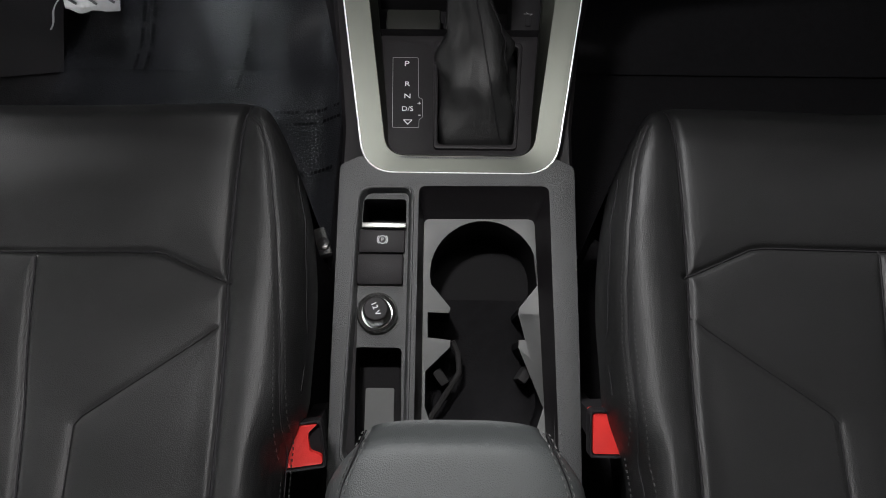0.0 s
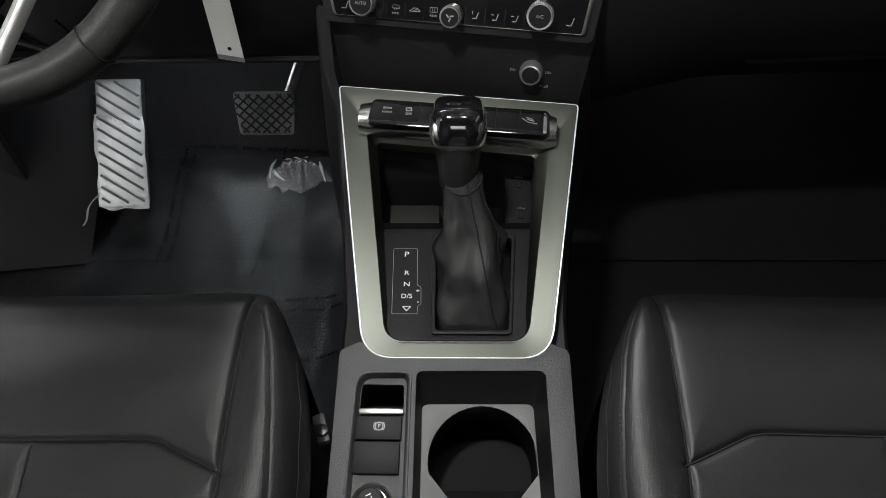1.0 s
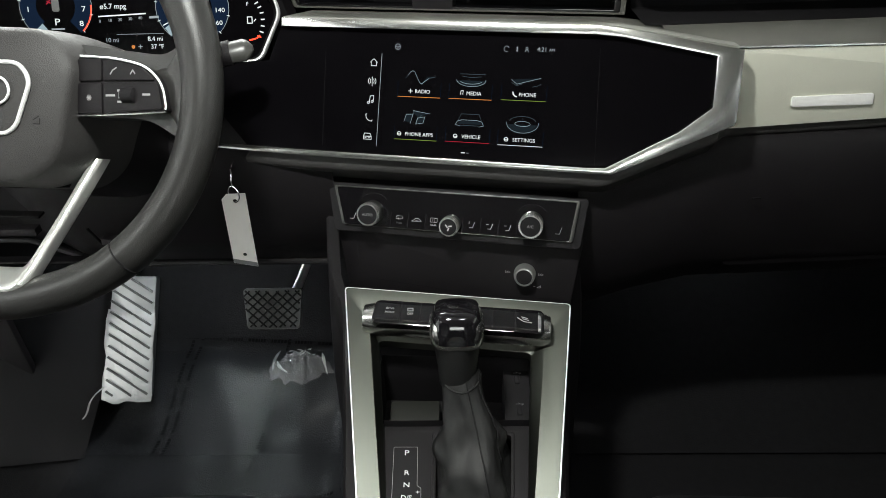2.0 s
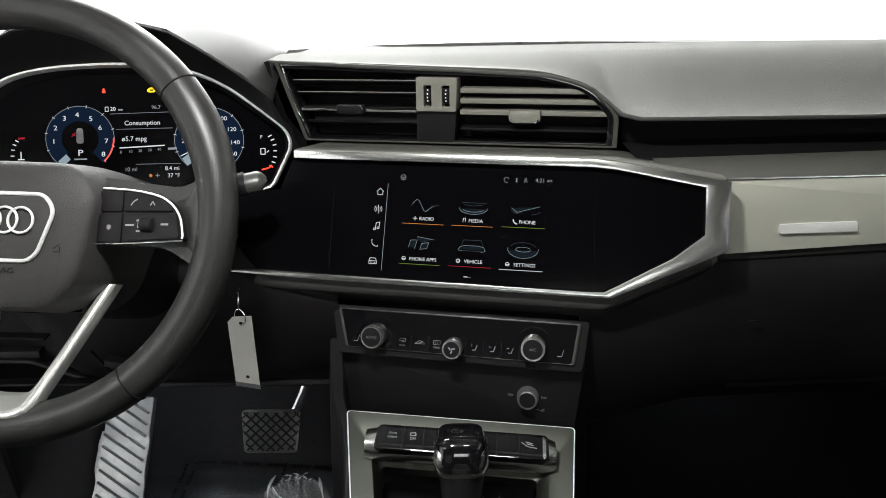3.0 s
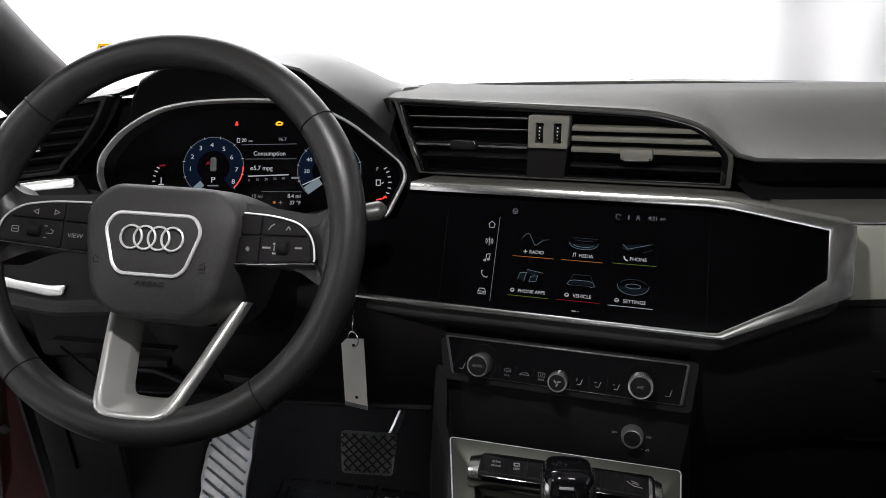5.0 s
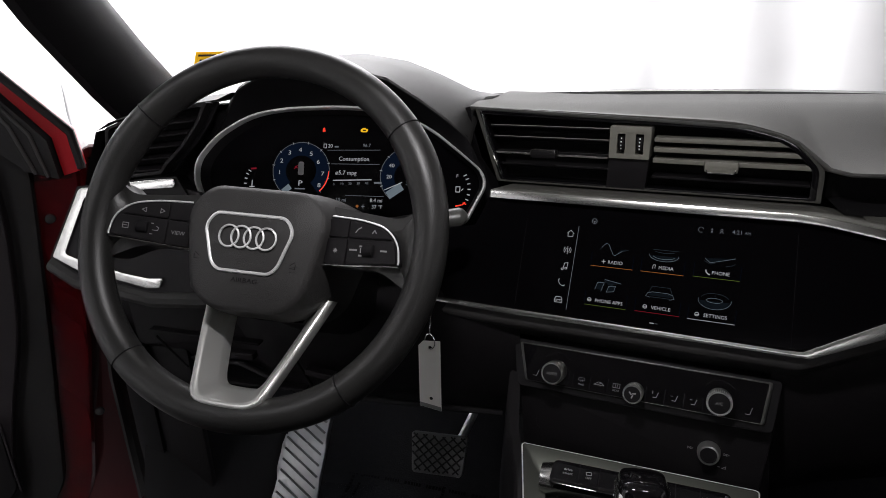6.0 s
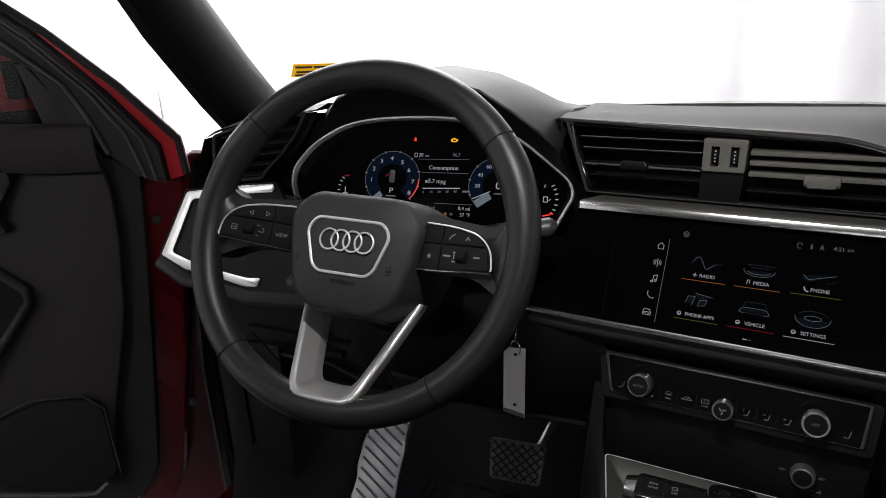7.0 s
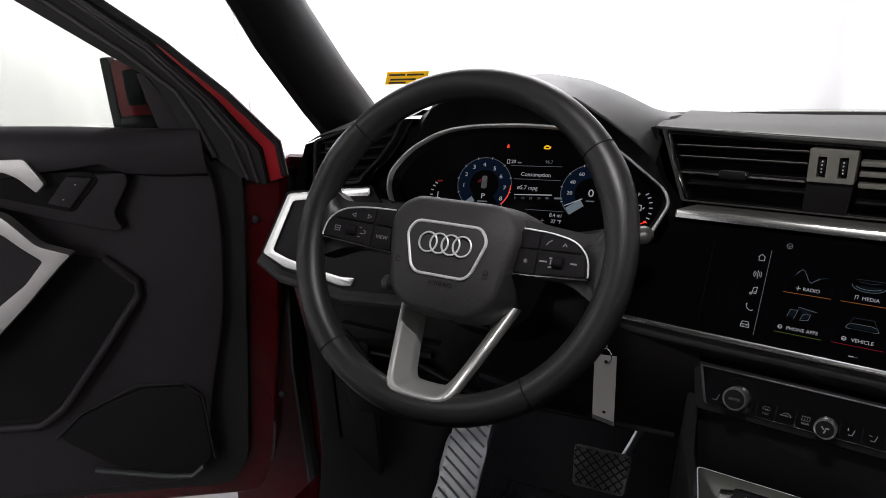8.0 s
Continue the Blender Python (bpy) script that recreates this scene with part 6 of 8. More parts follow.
def floor_film():
    def sheet(name, u0, u1, v0, v1, fn, label, amp, nu=50, nv=60, mat=FILM, owner=None, crumple=0.0):
        rows = []
        for i in range(nu):
            row = []
            for j in range(nv):
                u, v = lerp(u0, u1, i / (nu - 1)), lerp(v0, v1, j / (nv - 1))
                x, y, z = fn(u, v)
                w = amp * (noise.noise(Vector((u * 14, v * 14, 3.1))) + 0.6 * abs(noise.noise(Vector((u * 31, v * 27, 7.7)))))
                w += crumple * (abs(noise.noise(Vector((u * 70, v * 62, 1.3)))) + 0.6 * abs(noise.noise(Vector((u * 150, v * 130, 5.0)))))
                row.append((x, y, z + w))
            rows.append(row)
        ob = part(name, loft_bm(rows), mat, owner, label, sharp=25)
        return ob if owner else tagged(ob, label, "plastic film")

    def ground(u, v):
        z = 0.118 + 0.045 * smooth(0.85, 1.0, v) + 0.20 * smooth(1.0, 1.2, v)
        return u, v, z + 0.02 * smooth(-0.19, -0.14, u)
    sheet("floor_film", -0.56, -0.15, 0.50, 1.10, ground, "creased clear plastic film over the black footwell carpet", 0.005)
    H = FR((-0.495, 0.868, 0.172), 0, 42)

    def rest(u, v):
        q = H @ Vector((u + 0.005 * noise.noise(Vector((u * 40, v * 40, 0.4))), v + 0.012 * noise.noise(Vector((u * 30, 2.0, 1.7))), 0.0012))
        return q.x, q.y, q.z
    sheet("footrest_film", -0.033, 0.041, 0.018, 0.152, rest, "crumpled clear plastic film stuck on the footrest", 0.0012, 40, 60, THINFILM, bpy.data.objects["footrest"], 0.0018)
    tail = []
    for i in range(10):
        t = i / 9
        q = H @ Vector((-0.030 - 0.034 * t, 0.040 - 0.046 * t, 0.004 + 0.010 * math.sin(5 * t)))
        w = 0.0034 * (1 - 0.75 * t) * (1 + 0.4 * math.sin(9 * t))
        tail.append([(q.x, q.y - w, q.z), (q.x + 0.003, q.y, q.z + 0.4 * w), (q.x, q.y + w, q.z)])
    part("film_tail", loft_bm(tail), GLINTFILM, bpy.data.objects["footrest"], "torn tail of clear film", sharp=30)
    # crumpled corner of the film by the tunnel
    def lump(u, v):
        return u, v, 0.155 + 0.035 * math.exp(-((u + 0.25) / 0.05) ** 2 - ((v - 0.965) / 0.04) ** 2)
    b = bmesh.new()
    grid = {}
    for i in range(70):
        for j in range(54):
            u, v = lerp(-0.306, -0.199, i / 69), lerp(0.930, 1.012, j / 53)
            e = math.hypot((u + 0.2525) / 0.050, (v - 0.971) / 0.037) + 0.35 * noise.noise(Vector((u * 45, v * 45, 4.0)))
            if e < 1.0:
                edge = smooth(1.0, 0.6, e)
                fold = 0.020 * abs(noise.noise(Vector((u * 75 + 9 * v, v * 24, 2.2)))) + 0.012 * abs(noise.noise(Vector((u * 170, v * 90, 6.1))))
                grid[i, j] = b.verts.new((u, v, lump(u, v)[2] - 0.010 * (1 - edge) + fold * edge))
    for i, j in grid:
        if (i + 1, j) in grid and (i, j + 1) in grid and (i + 1, j + 1) in grid:
            b.faces.new((grid[i, j], grid[i + 1, j], grid[i + 1, j + 1], grid[i, j + 1]))
    part("film_fold", b, HAZEFILM, bpy.data.objects["floor_film"], "bunched fold of clear plastic film by the tunnel", sharp=20)
    # stiff creases in the fold, two long, some short; glints put in as white
    creases = [((-0.289, 1.000), (-0.294, 0.972), (-0.288, 0.946), 0.0024), ((-0.284, 0.962), (-0.278, 0.946), (-0.262, 0.938), 0.0024), ((-0.217, 0.985), (-0.211, 0.965), (-0.203, 0.944), 0.0022)]
    rng = random.Random(34)
    for k in range(9):
        u, v, a = rng.uniform(-0.276, -0.224), rng.uniform(0.956, 0.992), rng.uniform(0, 3.1)
        n = rng.uniform(0.003, 0.008)
        creases.append(((u - n * math.cos(a), v - n * math.sin(a)), (u + rng.uniform(-0.002, 0.002), v), (u + n * math.cos(a), v + n * math.sin(a)), rng.uniform(0.0007, 0.0014)))
    for p, q, r, wide in creases:
        rows = []
        side = Vector((-(r[1] - p[1]), r[0] - p[0])).normalized()
        for i in range(9):
            t = i / 8
            c = Vector(p) * (1 - t) ** 2 + Vector(q) * 2 * t * (1 - t) + Vector(r) * t * t
            w = wide * (1 - (2 * t - 1) ** 2) ** 0.5 * (0.8 + 0.3 * math.sin(7 * t + 90 * p[0])) + 0.0002
            z = lump(c.x, c.y)[2] + 0.012
            rows.append([((c + side * w * m).x, (c + side * w * m).y, z + h * w) for m, h in ((-1, -0.5), (-0.2, 0.5), (0.4, 0.1), (1, -0.4))])
        part("film_crease", loft_bm(rows), GLINTFILM, bpy.data.objects["floor_film"], "crease in the film with its glint painted white", sharp=20)
    # faint rows of print on the film, unreadable
    b = bmesh.new()
    rng = random.Random(8)
    for line, (x0, y0, dx, dy, n) in enumerate(((-0.47, 0.745, 1, 0.06, 15), (-0.475, 0.725, 1, 0.06, 15), (-0.458, 1.028, 1, -0.05, 10), (-0.428, 1.050, 1, -0.07, 8), (-0.450, 0.83, 0.06, 1, 10), (-0.435, 0.83, 0.06, 1, 10), (-0.300, 0.80, 0.10, 1, 10), (-0.26, 0.66, 1, 0.05, 6))):
        d = Vector((dx, dy)).normalized()
        pos = 0.0
        for k in range(4 * n):
            w = rng.uniform(0.002, 0.005)
            p = Vector((x0, y0)) + d * pos
            q = p + d * w
            sd = Vector((-d.y, d.x)) * 0.0024
            vv = []
            for c in (p - sd, q - sd, q + sd, p + sd):
                g = ground(c.x, c.y)
                vv.append(b.verts.new((c.x, c.y, g[2] + 0.0100)))
            b.faces.new(vv)
            pos += w + (0.010 if k % 6 == 5 else 0.0016)
    ob = part("film_print", b, material("black_film_print", (0.004, 0.004, 0.0045), 0.9, spec=0.0, mottle=0.3, mottle_size=200), bpy.data.objects["floor_film"], "faint rows of dark print")
    tagged(ob, kind="stuff")


floor_film()


# ---- door, pillar foot, mirror, sticker ----
DF = FR((-0.80, 1.08, 0.60), -30, 0)      # inside of the open door: x runs forward to the hinges


def driver_door():
    d = thing("driver_door", DF @ Vector((-0.6, -0.55, -0.05)), "open red car door with dark lining, pocket and silver grab handle", "car door")
    # steel shell, red, with the folded front edge
    shell = rnd([(-1.12, -0.60), (-0.235, -0.60), (-0.190, -0.52), (-0.14, -0.235), (-0.105, 0.0), (-0.092, 0.08), (-0.085, 0.14), (-0.17, 0.19), (-1.12, 0.24)], 0.03)
    plate("steel_shell", shell, DF, 0.09, RED, d, n0=-0.035, bevel=0.012, segs=3, label="glossy red painted steel")
    seal = rnd([(-1.10, -0.562), (-0.285, -0.562), (-0.238, -0.50), (-0.200, -0.23), (-0.170, 0.007), (-0.158, 0.12), (-0.20, 0.19), (-1.10, 0.22)], 0.025)
    plate("edge_seal", seal, DF, 0.03, RUBBER, d, n0=-0.020, bevel=0.006)
    # lining: broad panel, raised shoulder, switch rest
    lin = rnd([(-1.10, -0.535), (-0.375, -0.530), (-0.316, -0.480), (-0.2768, -0.3144), (-0.2304, -0.1586), (-0.2066, 0.0128), (-0.2062, 0.110), (-0.240, 0.190), (-1.10, 0.225)], [0.02, 0.03, 0.04, 0.05, 0.05, 0.05, 0.03, 0.01, 0.01], 4)
    plate("lining", lin, DF, 0.05, DOORLINE, d, n0=0.0, bevel=0.006, segs=3, label="dark grey moulded lining")
    rows = []
    for u, v1, v0, t in ((-1.08, 0.245, 0.13, 1), (-0.60, 0.226, 0.135, 1), (-0.45, 0.216, 0.145, 1), (-0.385, 0.210, 0.150, 1), (-0.3437, 0.206, 0.128, 0.75), (-0.285, 0.2015, 0.120, 0.4), (-0.215, 0.198, 0.116, 0.1)):
        rows.append([DF @ Vector((u, v, n)) for v, n in ((v1, -0.03), (v1 + 0.002, 0.0), (v1 - 0.006, 0.018 * t + 0.004), (lerp(v1, v0, 0.45), 0.040 * t + 0.004), (v0 + 0.006, 0.034 * t + 0.003), (v0, 0.012 * t), (v0 - 0.004, -0.01))])
    part("shoulder", loft_bm(rows), DOORLINE, d, "soft grained shoulder roll", sharp=50)
    rest = rnd([(-1.08, 0.10), (-0.60, 0.095), (-0.4763, 0.0514), (-0.3905, 0.0288), (-0.3747, 0.0316), (-0.3880, 0.061), (-0.3495, 0.1168), (-0.352, 0.135), (-1.08, 0.155)], [0.01, 0.03, 0.03, 0.008, 0.008, 0.02, 0.015, 0.004, 0.01], 4)
    plate("switch_rest", rest, DF, 0.03, DOORLINE, d, n0=0.020, bevel=0.006, segs=3)
    # flat dark sheet standing in for the shade of the switch well
    plate("switch_well_shade", rnd([(-0.70, 0.105), (-0.57, 0.104), (-0.50, 0.083), (-0.455, 0.070), (-0.398, 0.126), (-0.41, 0.142), (-0.70, 0.152)], 0.008), DF, 0.006, DARK, d, n0=0.0225, bevel=0.002)
    plate("mirror_switch", rnd([(-0.4929, 0.0903), (-0.4547, 0.0797), (-0.4062, 0.1303), (-0.4487, 0.1371)], 0.004), DF, 0.006, DOORLINE, d, n0=0.028, bevel=0.0015)
    for u, v in ((-0.463, 0.096), (-0.437, 0.121)):
        part("switch_mark", box_bm(shift(DF, u, v, 0.0284), 0.003, 0.0016, 0.0004), WHITEPRINT, d)
    plate("door_pull", rnd([(-0.70, 0.165), (-0.5473, 0.1552), (-0.5221, 0.1422), (-0.4968, 0.1141), (-0.4803, 0.128), (-0.5032, 0.1742), (-0.5421, 0.1747), (-0.70, 0.185)], [0.002, 0.01, 0.01, 0.004, 0.004, 0.008, 0.01, 0.002], 4), DF, 0.012, HANDLEMETAL, d, n0=0.045, bevel=0.004, segs=3, label="polished metal door pull")
    # grab handle: a silver arm bending round the pocket
    arm = rnd([(-0.75, -0.252), (-0.6163, -0.1373), (-0.5579, -0.0872), (-0.4805, -0.0155), (-0.4577, 0.0027), (-0.5118, 0.0228), (-0.5586, 0.0807), (-0.75, 0.140),
               (-0.75, 0.100), (-0.5666, 0.0505), (-0.5379, 0.0209), (-0.5077, -0.0053), (-0.5476, -0.0466), (-0.602, -0.0835), (-0.75, -0.200)],
              [0.002, 0.01, 0.01, 0.006, 0.006, 0.012, 0.012, 0.002, 0.002, 0.01, 0.01, 0.006, 0.01, 0.01, 0.002], 4)
    plate("grab_handle", arm, DF, 0.024, HANDLEMETAL, d, n0=0.060, bevel=0.006, segs=3, label="satin silver grab handle")
    plate("handle_panel", [(-0.75, 0.098), (-0.5666, 0.0505), (-0.5379, 0.0209), (-0.5077, -0.0053), (-0.5476, -0.0466), (-0.602, -0.0835), (-0.75, -0.198)], DF, 0.02, DOORLINE, d, n0=0.046)
    # large hollow behind the handle and bottle pocket: shade as flat dark sheets; slanted lip
    plate("hollow_shade", rnd([(-1.05, -0.345), (-0.615, -0.350), (-0.57, -0.325), (-0.374, -0.092), (-0.42, -0.030), (-0.50, -0.01), (-1.05, 0.0)], 0.03), DF, 0.004, DARK, d, n0=0.0030, bevel=0.001)
    part("hollow_lip", tube_bm([DF @ Vector((u, v, n)) for u, v, n in ((-0.43, -0.025, 0.002), (-0.378, -0.075, 0.006), (-0.378, -0.100, 0.008), (-0.47, -0.215, 0.018), (-0.565, -0.325, 0.018), (-0.62, -0.360, 0.016), (-1.05, -0.358, 0.012))], 0.009, 12), DOORLINE, d)
    plate("pocket_shade", rnd([(-0.60, -0.395), (-0.54, -0.345), (-0.40, -0.295), (-0.315, -0.305), (-0.300, -0.33), (-0.300, -0.47), (-0.34, -0.505), (-0.50, -0.475)], 0.02), DF, 0.02, DARK, d, n0=0.010, bevel=0.006, segs=3)
    part("pocket_rim", tube_bm([DF @ Vector((u, v, 0.012)) for u, v in ((-0.60, -0.395), (-0.54, -0.343), (-0.42, -0.290), (-0.33, -0.292), (-0.297, -0.325), (-0.296, -0.47))], 0.0025, 8), DOORLINE, d)
    part("pocket_lip", tube_bm([DF @ Vector((u, v, 0.020)) for u, v in ((-0.535, -0.470), (-0.40, -0.498), (-0.345, -0.503), (-0.318, -0.482))], 0.0055, 8), ARMPAD, d)
    # window frame: dark lining, red outer flange, rubber seals
    def band(name, pts_a, pts_b, n0, n1, mat, label=""):
        rows = [[DF @ Vector((*p, n0)) for p in pts_a], [DF @ Vector((*p, n1)) for p in pts_a], [DF @ Vector((*p, n1)) for p in pts_b], [DF @ Vector((*p, n0)) for p in pts_b]]
        part(name, loft_bm(rows), mat, d, label, sharp=40)
    lo = [(-0.243, 0.194), (-0.262, 0.245), (-0.285, 0.290), (-0.353, 0.337), (-0.482, 0.429), (-0.68, 0.54), (-0.88, 0.60), (-1.10, 0.62)]
    mid = [(-0.160, 0.110), (-0.190, 0.195), (-0.2155, 0.2474), (-0.291, 0.3325), (-0.394, 0.424), (-0.62, 0.575), (-0.86, 0.64), (-1.10, 0.66)]
    hi = [(-0.1130, 0.0920), (-0.1180, 0.1550), (-0.188, 0.2495), (-0.274, 0.3437), (-0.372, 0.424), (-0.60, 0.588), (-0.85, 0.658), (-1.10, 0.68)]
    top = [(-0.085, 0.100), (-0.090, 0.160), (-0.168, 0.2522), (-0.2640, 0.3450), (-0.368, 0.4281), (-0.59, 0.595), (-0.85, 0.665), (-1.10, 0.69)]
    band("frame_lining", lo, mid, -0.05, -0.004, RUBBER, "dark window frame lining")
    band("seal", mid, hi, -0.06, 0.002, RUBBER)
    band("frame_flange", [(x + 0.004, y + 0.002) for x, y in hi[:4]], top[:4], -0.07, -0.014, LITREDPAINT, "red painted frame flange")
    band("frame_moulding", [(x + 0.004, y + 0.002) for x, y in hi[3:]], top[3:], -0.07, -0.014, RUBBER, "black frame moulding")
    for k in (0.35, 0.7):
        part("seal_lip", tube_bm([DF @ Vector((lerp(p[0], q[0], k), lerp(p[1], q[1], k), 0.003)) for p, q in zip(mid, hi)], 0.0035, 8), SEALGREY, d, "ribbed rubber seal")
    part("seal_lip", tube_bm([DF @ Vector((lerp(p[0], q[0], 0.55), lerp(p[1], q[1], 0.55), -0.003)) for p, q in zip(lo, mid)], 0.005, 8), SEALGREY, d)
    part("outer_seal", tube_bm([DF @ Vector((x + 0.003, y + 0.003, -0.018)) for x, y in top], 0.0075, 8), RUBBER, d)
    plate("mirror_corner", [(-0.245, 0.19), (-0.262, 0.245), (-0.300, 0.300), (-0.312, 0.300), (-0.290, 0.195)], DF, 0.02, DOORLINE, d, n0=-0.012, bevel=0.002)
    g = plate("window_glass", [(-0.290, 0.195), (-0.312, 0.302), (-0.353, 0.340), (-0.482, 0.432), (-0.68, 0.545), (-0.88, 0.605), (-1.10, 0.625), (-1.10, 0.22)], DF, 0.004, GLASS, d, n0=-0.030, label="clear side window")
    g.visible_shadow = False
    # check strap and hinges towards the body
    part("check_strap", box_bm(FR((-0.80, 1.0, 0.50), 35, 0), 0.12, 0.010, 0.006, 0.001), STEEL, d)
    for z in (0.33, 0.62):
        part("hinge", box_bm(Matrix.Translation((-0.80, 1.03, z)) @ Matrix.Rotation(radians(-25), 4, "Z"), 0.10, 0.03, 0.05, 0.006), RED, d)
    for v in (0.02, -0.36):
        part("bolt", lathe_bm([(0.008, 0), (0.008, 0.005), (0.005, 0.007)], shift(DF, -0.150, v, -0.034), 12), RUBBER, d)
    return d


def clear_glass():
    m = bpy.data.materials.new("clear_glass")
    m.use_nodes = True
    nt = m.node_tree
    out = nt.nodes["Material Output"]
    nt.nodes.remove(nt.nodes["Principled BSDF"])
    tr = nt.nodes.new("ShaderNodeBsdfTransparent")
    tr.inputs[0].default_value = (0.62, 0.63, 0.605, 1)
    gl = nt.nodes.new("ShaderNodeBsdfGlossy")
    gl.inputs["Roughness"].default_value = 0.02
    fr = nt.nodes.new("ShaderNodeFresnel")
    fr.inputs[0].default_value = 1.25
    mix = nt.nodes.new("ShaderNodeMixShader")
    nt.links.new(fr.outputs[0], mix.inputs[0])
    nt.links.new(tr.outputs[0], mix.inputs[1])
    nt.links.new(gl.outputs[0], mix.inputs[2])
    nt.links.new(mix.outputs[0], out.inputs["Surface"])
    return m


GLASS = clear_glass()
driver_door()


def door_mirror():
    m = thing("door_mirror", (-1.15, 0.98, 0.83), "red side mirror housing outside the door glass", "side mirror")
    b = box_bm(FR((-1.138, 0.995, 0.872), -30, 0), 0.085, 0.105, 0.09, 0.015, 3)
    part("housing", b, LITREDPAINT, m, "red painted housing")
    part("inner_face", box_bm(FR((-1.112, 0.954, 0.875), -30, 0), 0.028, 0.062, 0.012, 0.003), RUBBER, m)
    part("rear_edge", box_bm(FR((-1.156, 0.946, 0.868), -30, 0), 0.016, 0.122, 0.03, 0.004), RUBBER, m)
    part("foot", box_bm(FR((-1.12, 0.985, 0.812), -30, 0), 0.12, 0.025, 0.06, 0.008), RUBBER, m)


door_mirror()


def pillar_foot():
    p = CAR
    # red painted pillar foot in the door opening with black seal
    rows = [[(-0.745, y0, z), (-0.775, y0 - 0.005, z), (-0.80, y0 + 0.03, z), (-0.80, 1.25, z)] for y0, z in ((0.915, 0.05), (0.93, 0.13), (0.945, 0.33), (0.94, 0.45), (0.915, 0.60), (0.95, 0.70), (1.0, 0.76))]
    part("pillar_foot", loft_bm(rows), RED, p, "glossy red painted pillar foot", sharp=50)
    part("front_wing", box_bm(Matrix.Translation((-1.03, 1.16, 0.20)), 0.48, 0.03, 1.04, 0.01), SHADEDRED, p, "red painted inner wing, its shade put into the colour")
    part("door_seal", tube_bm([(-0.985, 1.135, -0.30), (-0.985, 1.135, 0.25), (-0.955, 1.135, 0.55), (-0.945, 1.135, 0.70)], 0.016, 8), RUBBER, p)
    part("door_seal", tube_bm([(-0.742, 0.80, 0.10), (-0.744, 0.905, 0.125), (-0.744, 0.935, 0.33), (-0.744, 0.935, 0.45), (-0.75, 0.915, 0.60), (-0.755, 0.94, 0.70)], 0.010, 8), RUBBER, p)
    part("kick_trim", loft_bm([[(-0.735, y, z), (-0.725, y + 0.04, z), (-0.70, 1.2, z)] for y, z in ((0.92, 0.10), (0.94, 0.33), (0.92, 0.50))]), DARK, p)
    st = thing("windscreen_sticker", (-0.69, 1.2, 0.85), "yellow sticker with dark print in the windscreen corner", "sticker")
    F = FR((-0.69, 1.2, 0.860), 0, 30)
    plate("sheet", rect(-0.044, -0.011, 0.044, 0.014, 0.001), F, 0.0008, YELLOW, st)
    for u0, u1, v in ((-0.038, -0.004, 0.007), (0.0, 0.035, 0.007), (-0.034, 0.02, -0.002), (-0.036, 0.0, -0.008)):
        part("print_bar", box_bm(shift(F, (u0 + u1) / 2, v, 0.0006), u1 - u0, 0.0035, 0.0004), INK, st)


pillar_foot()


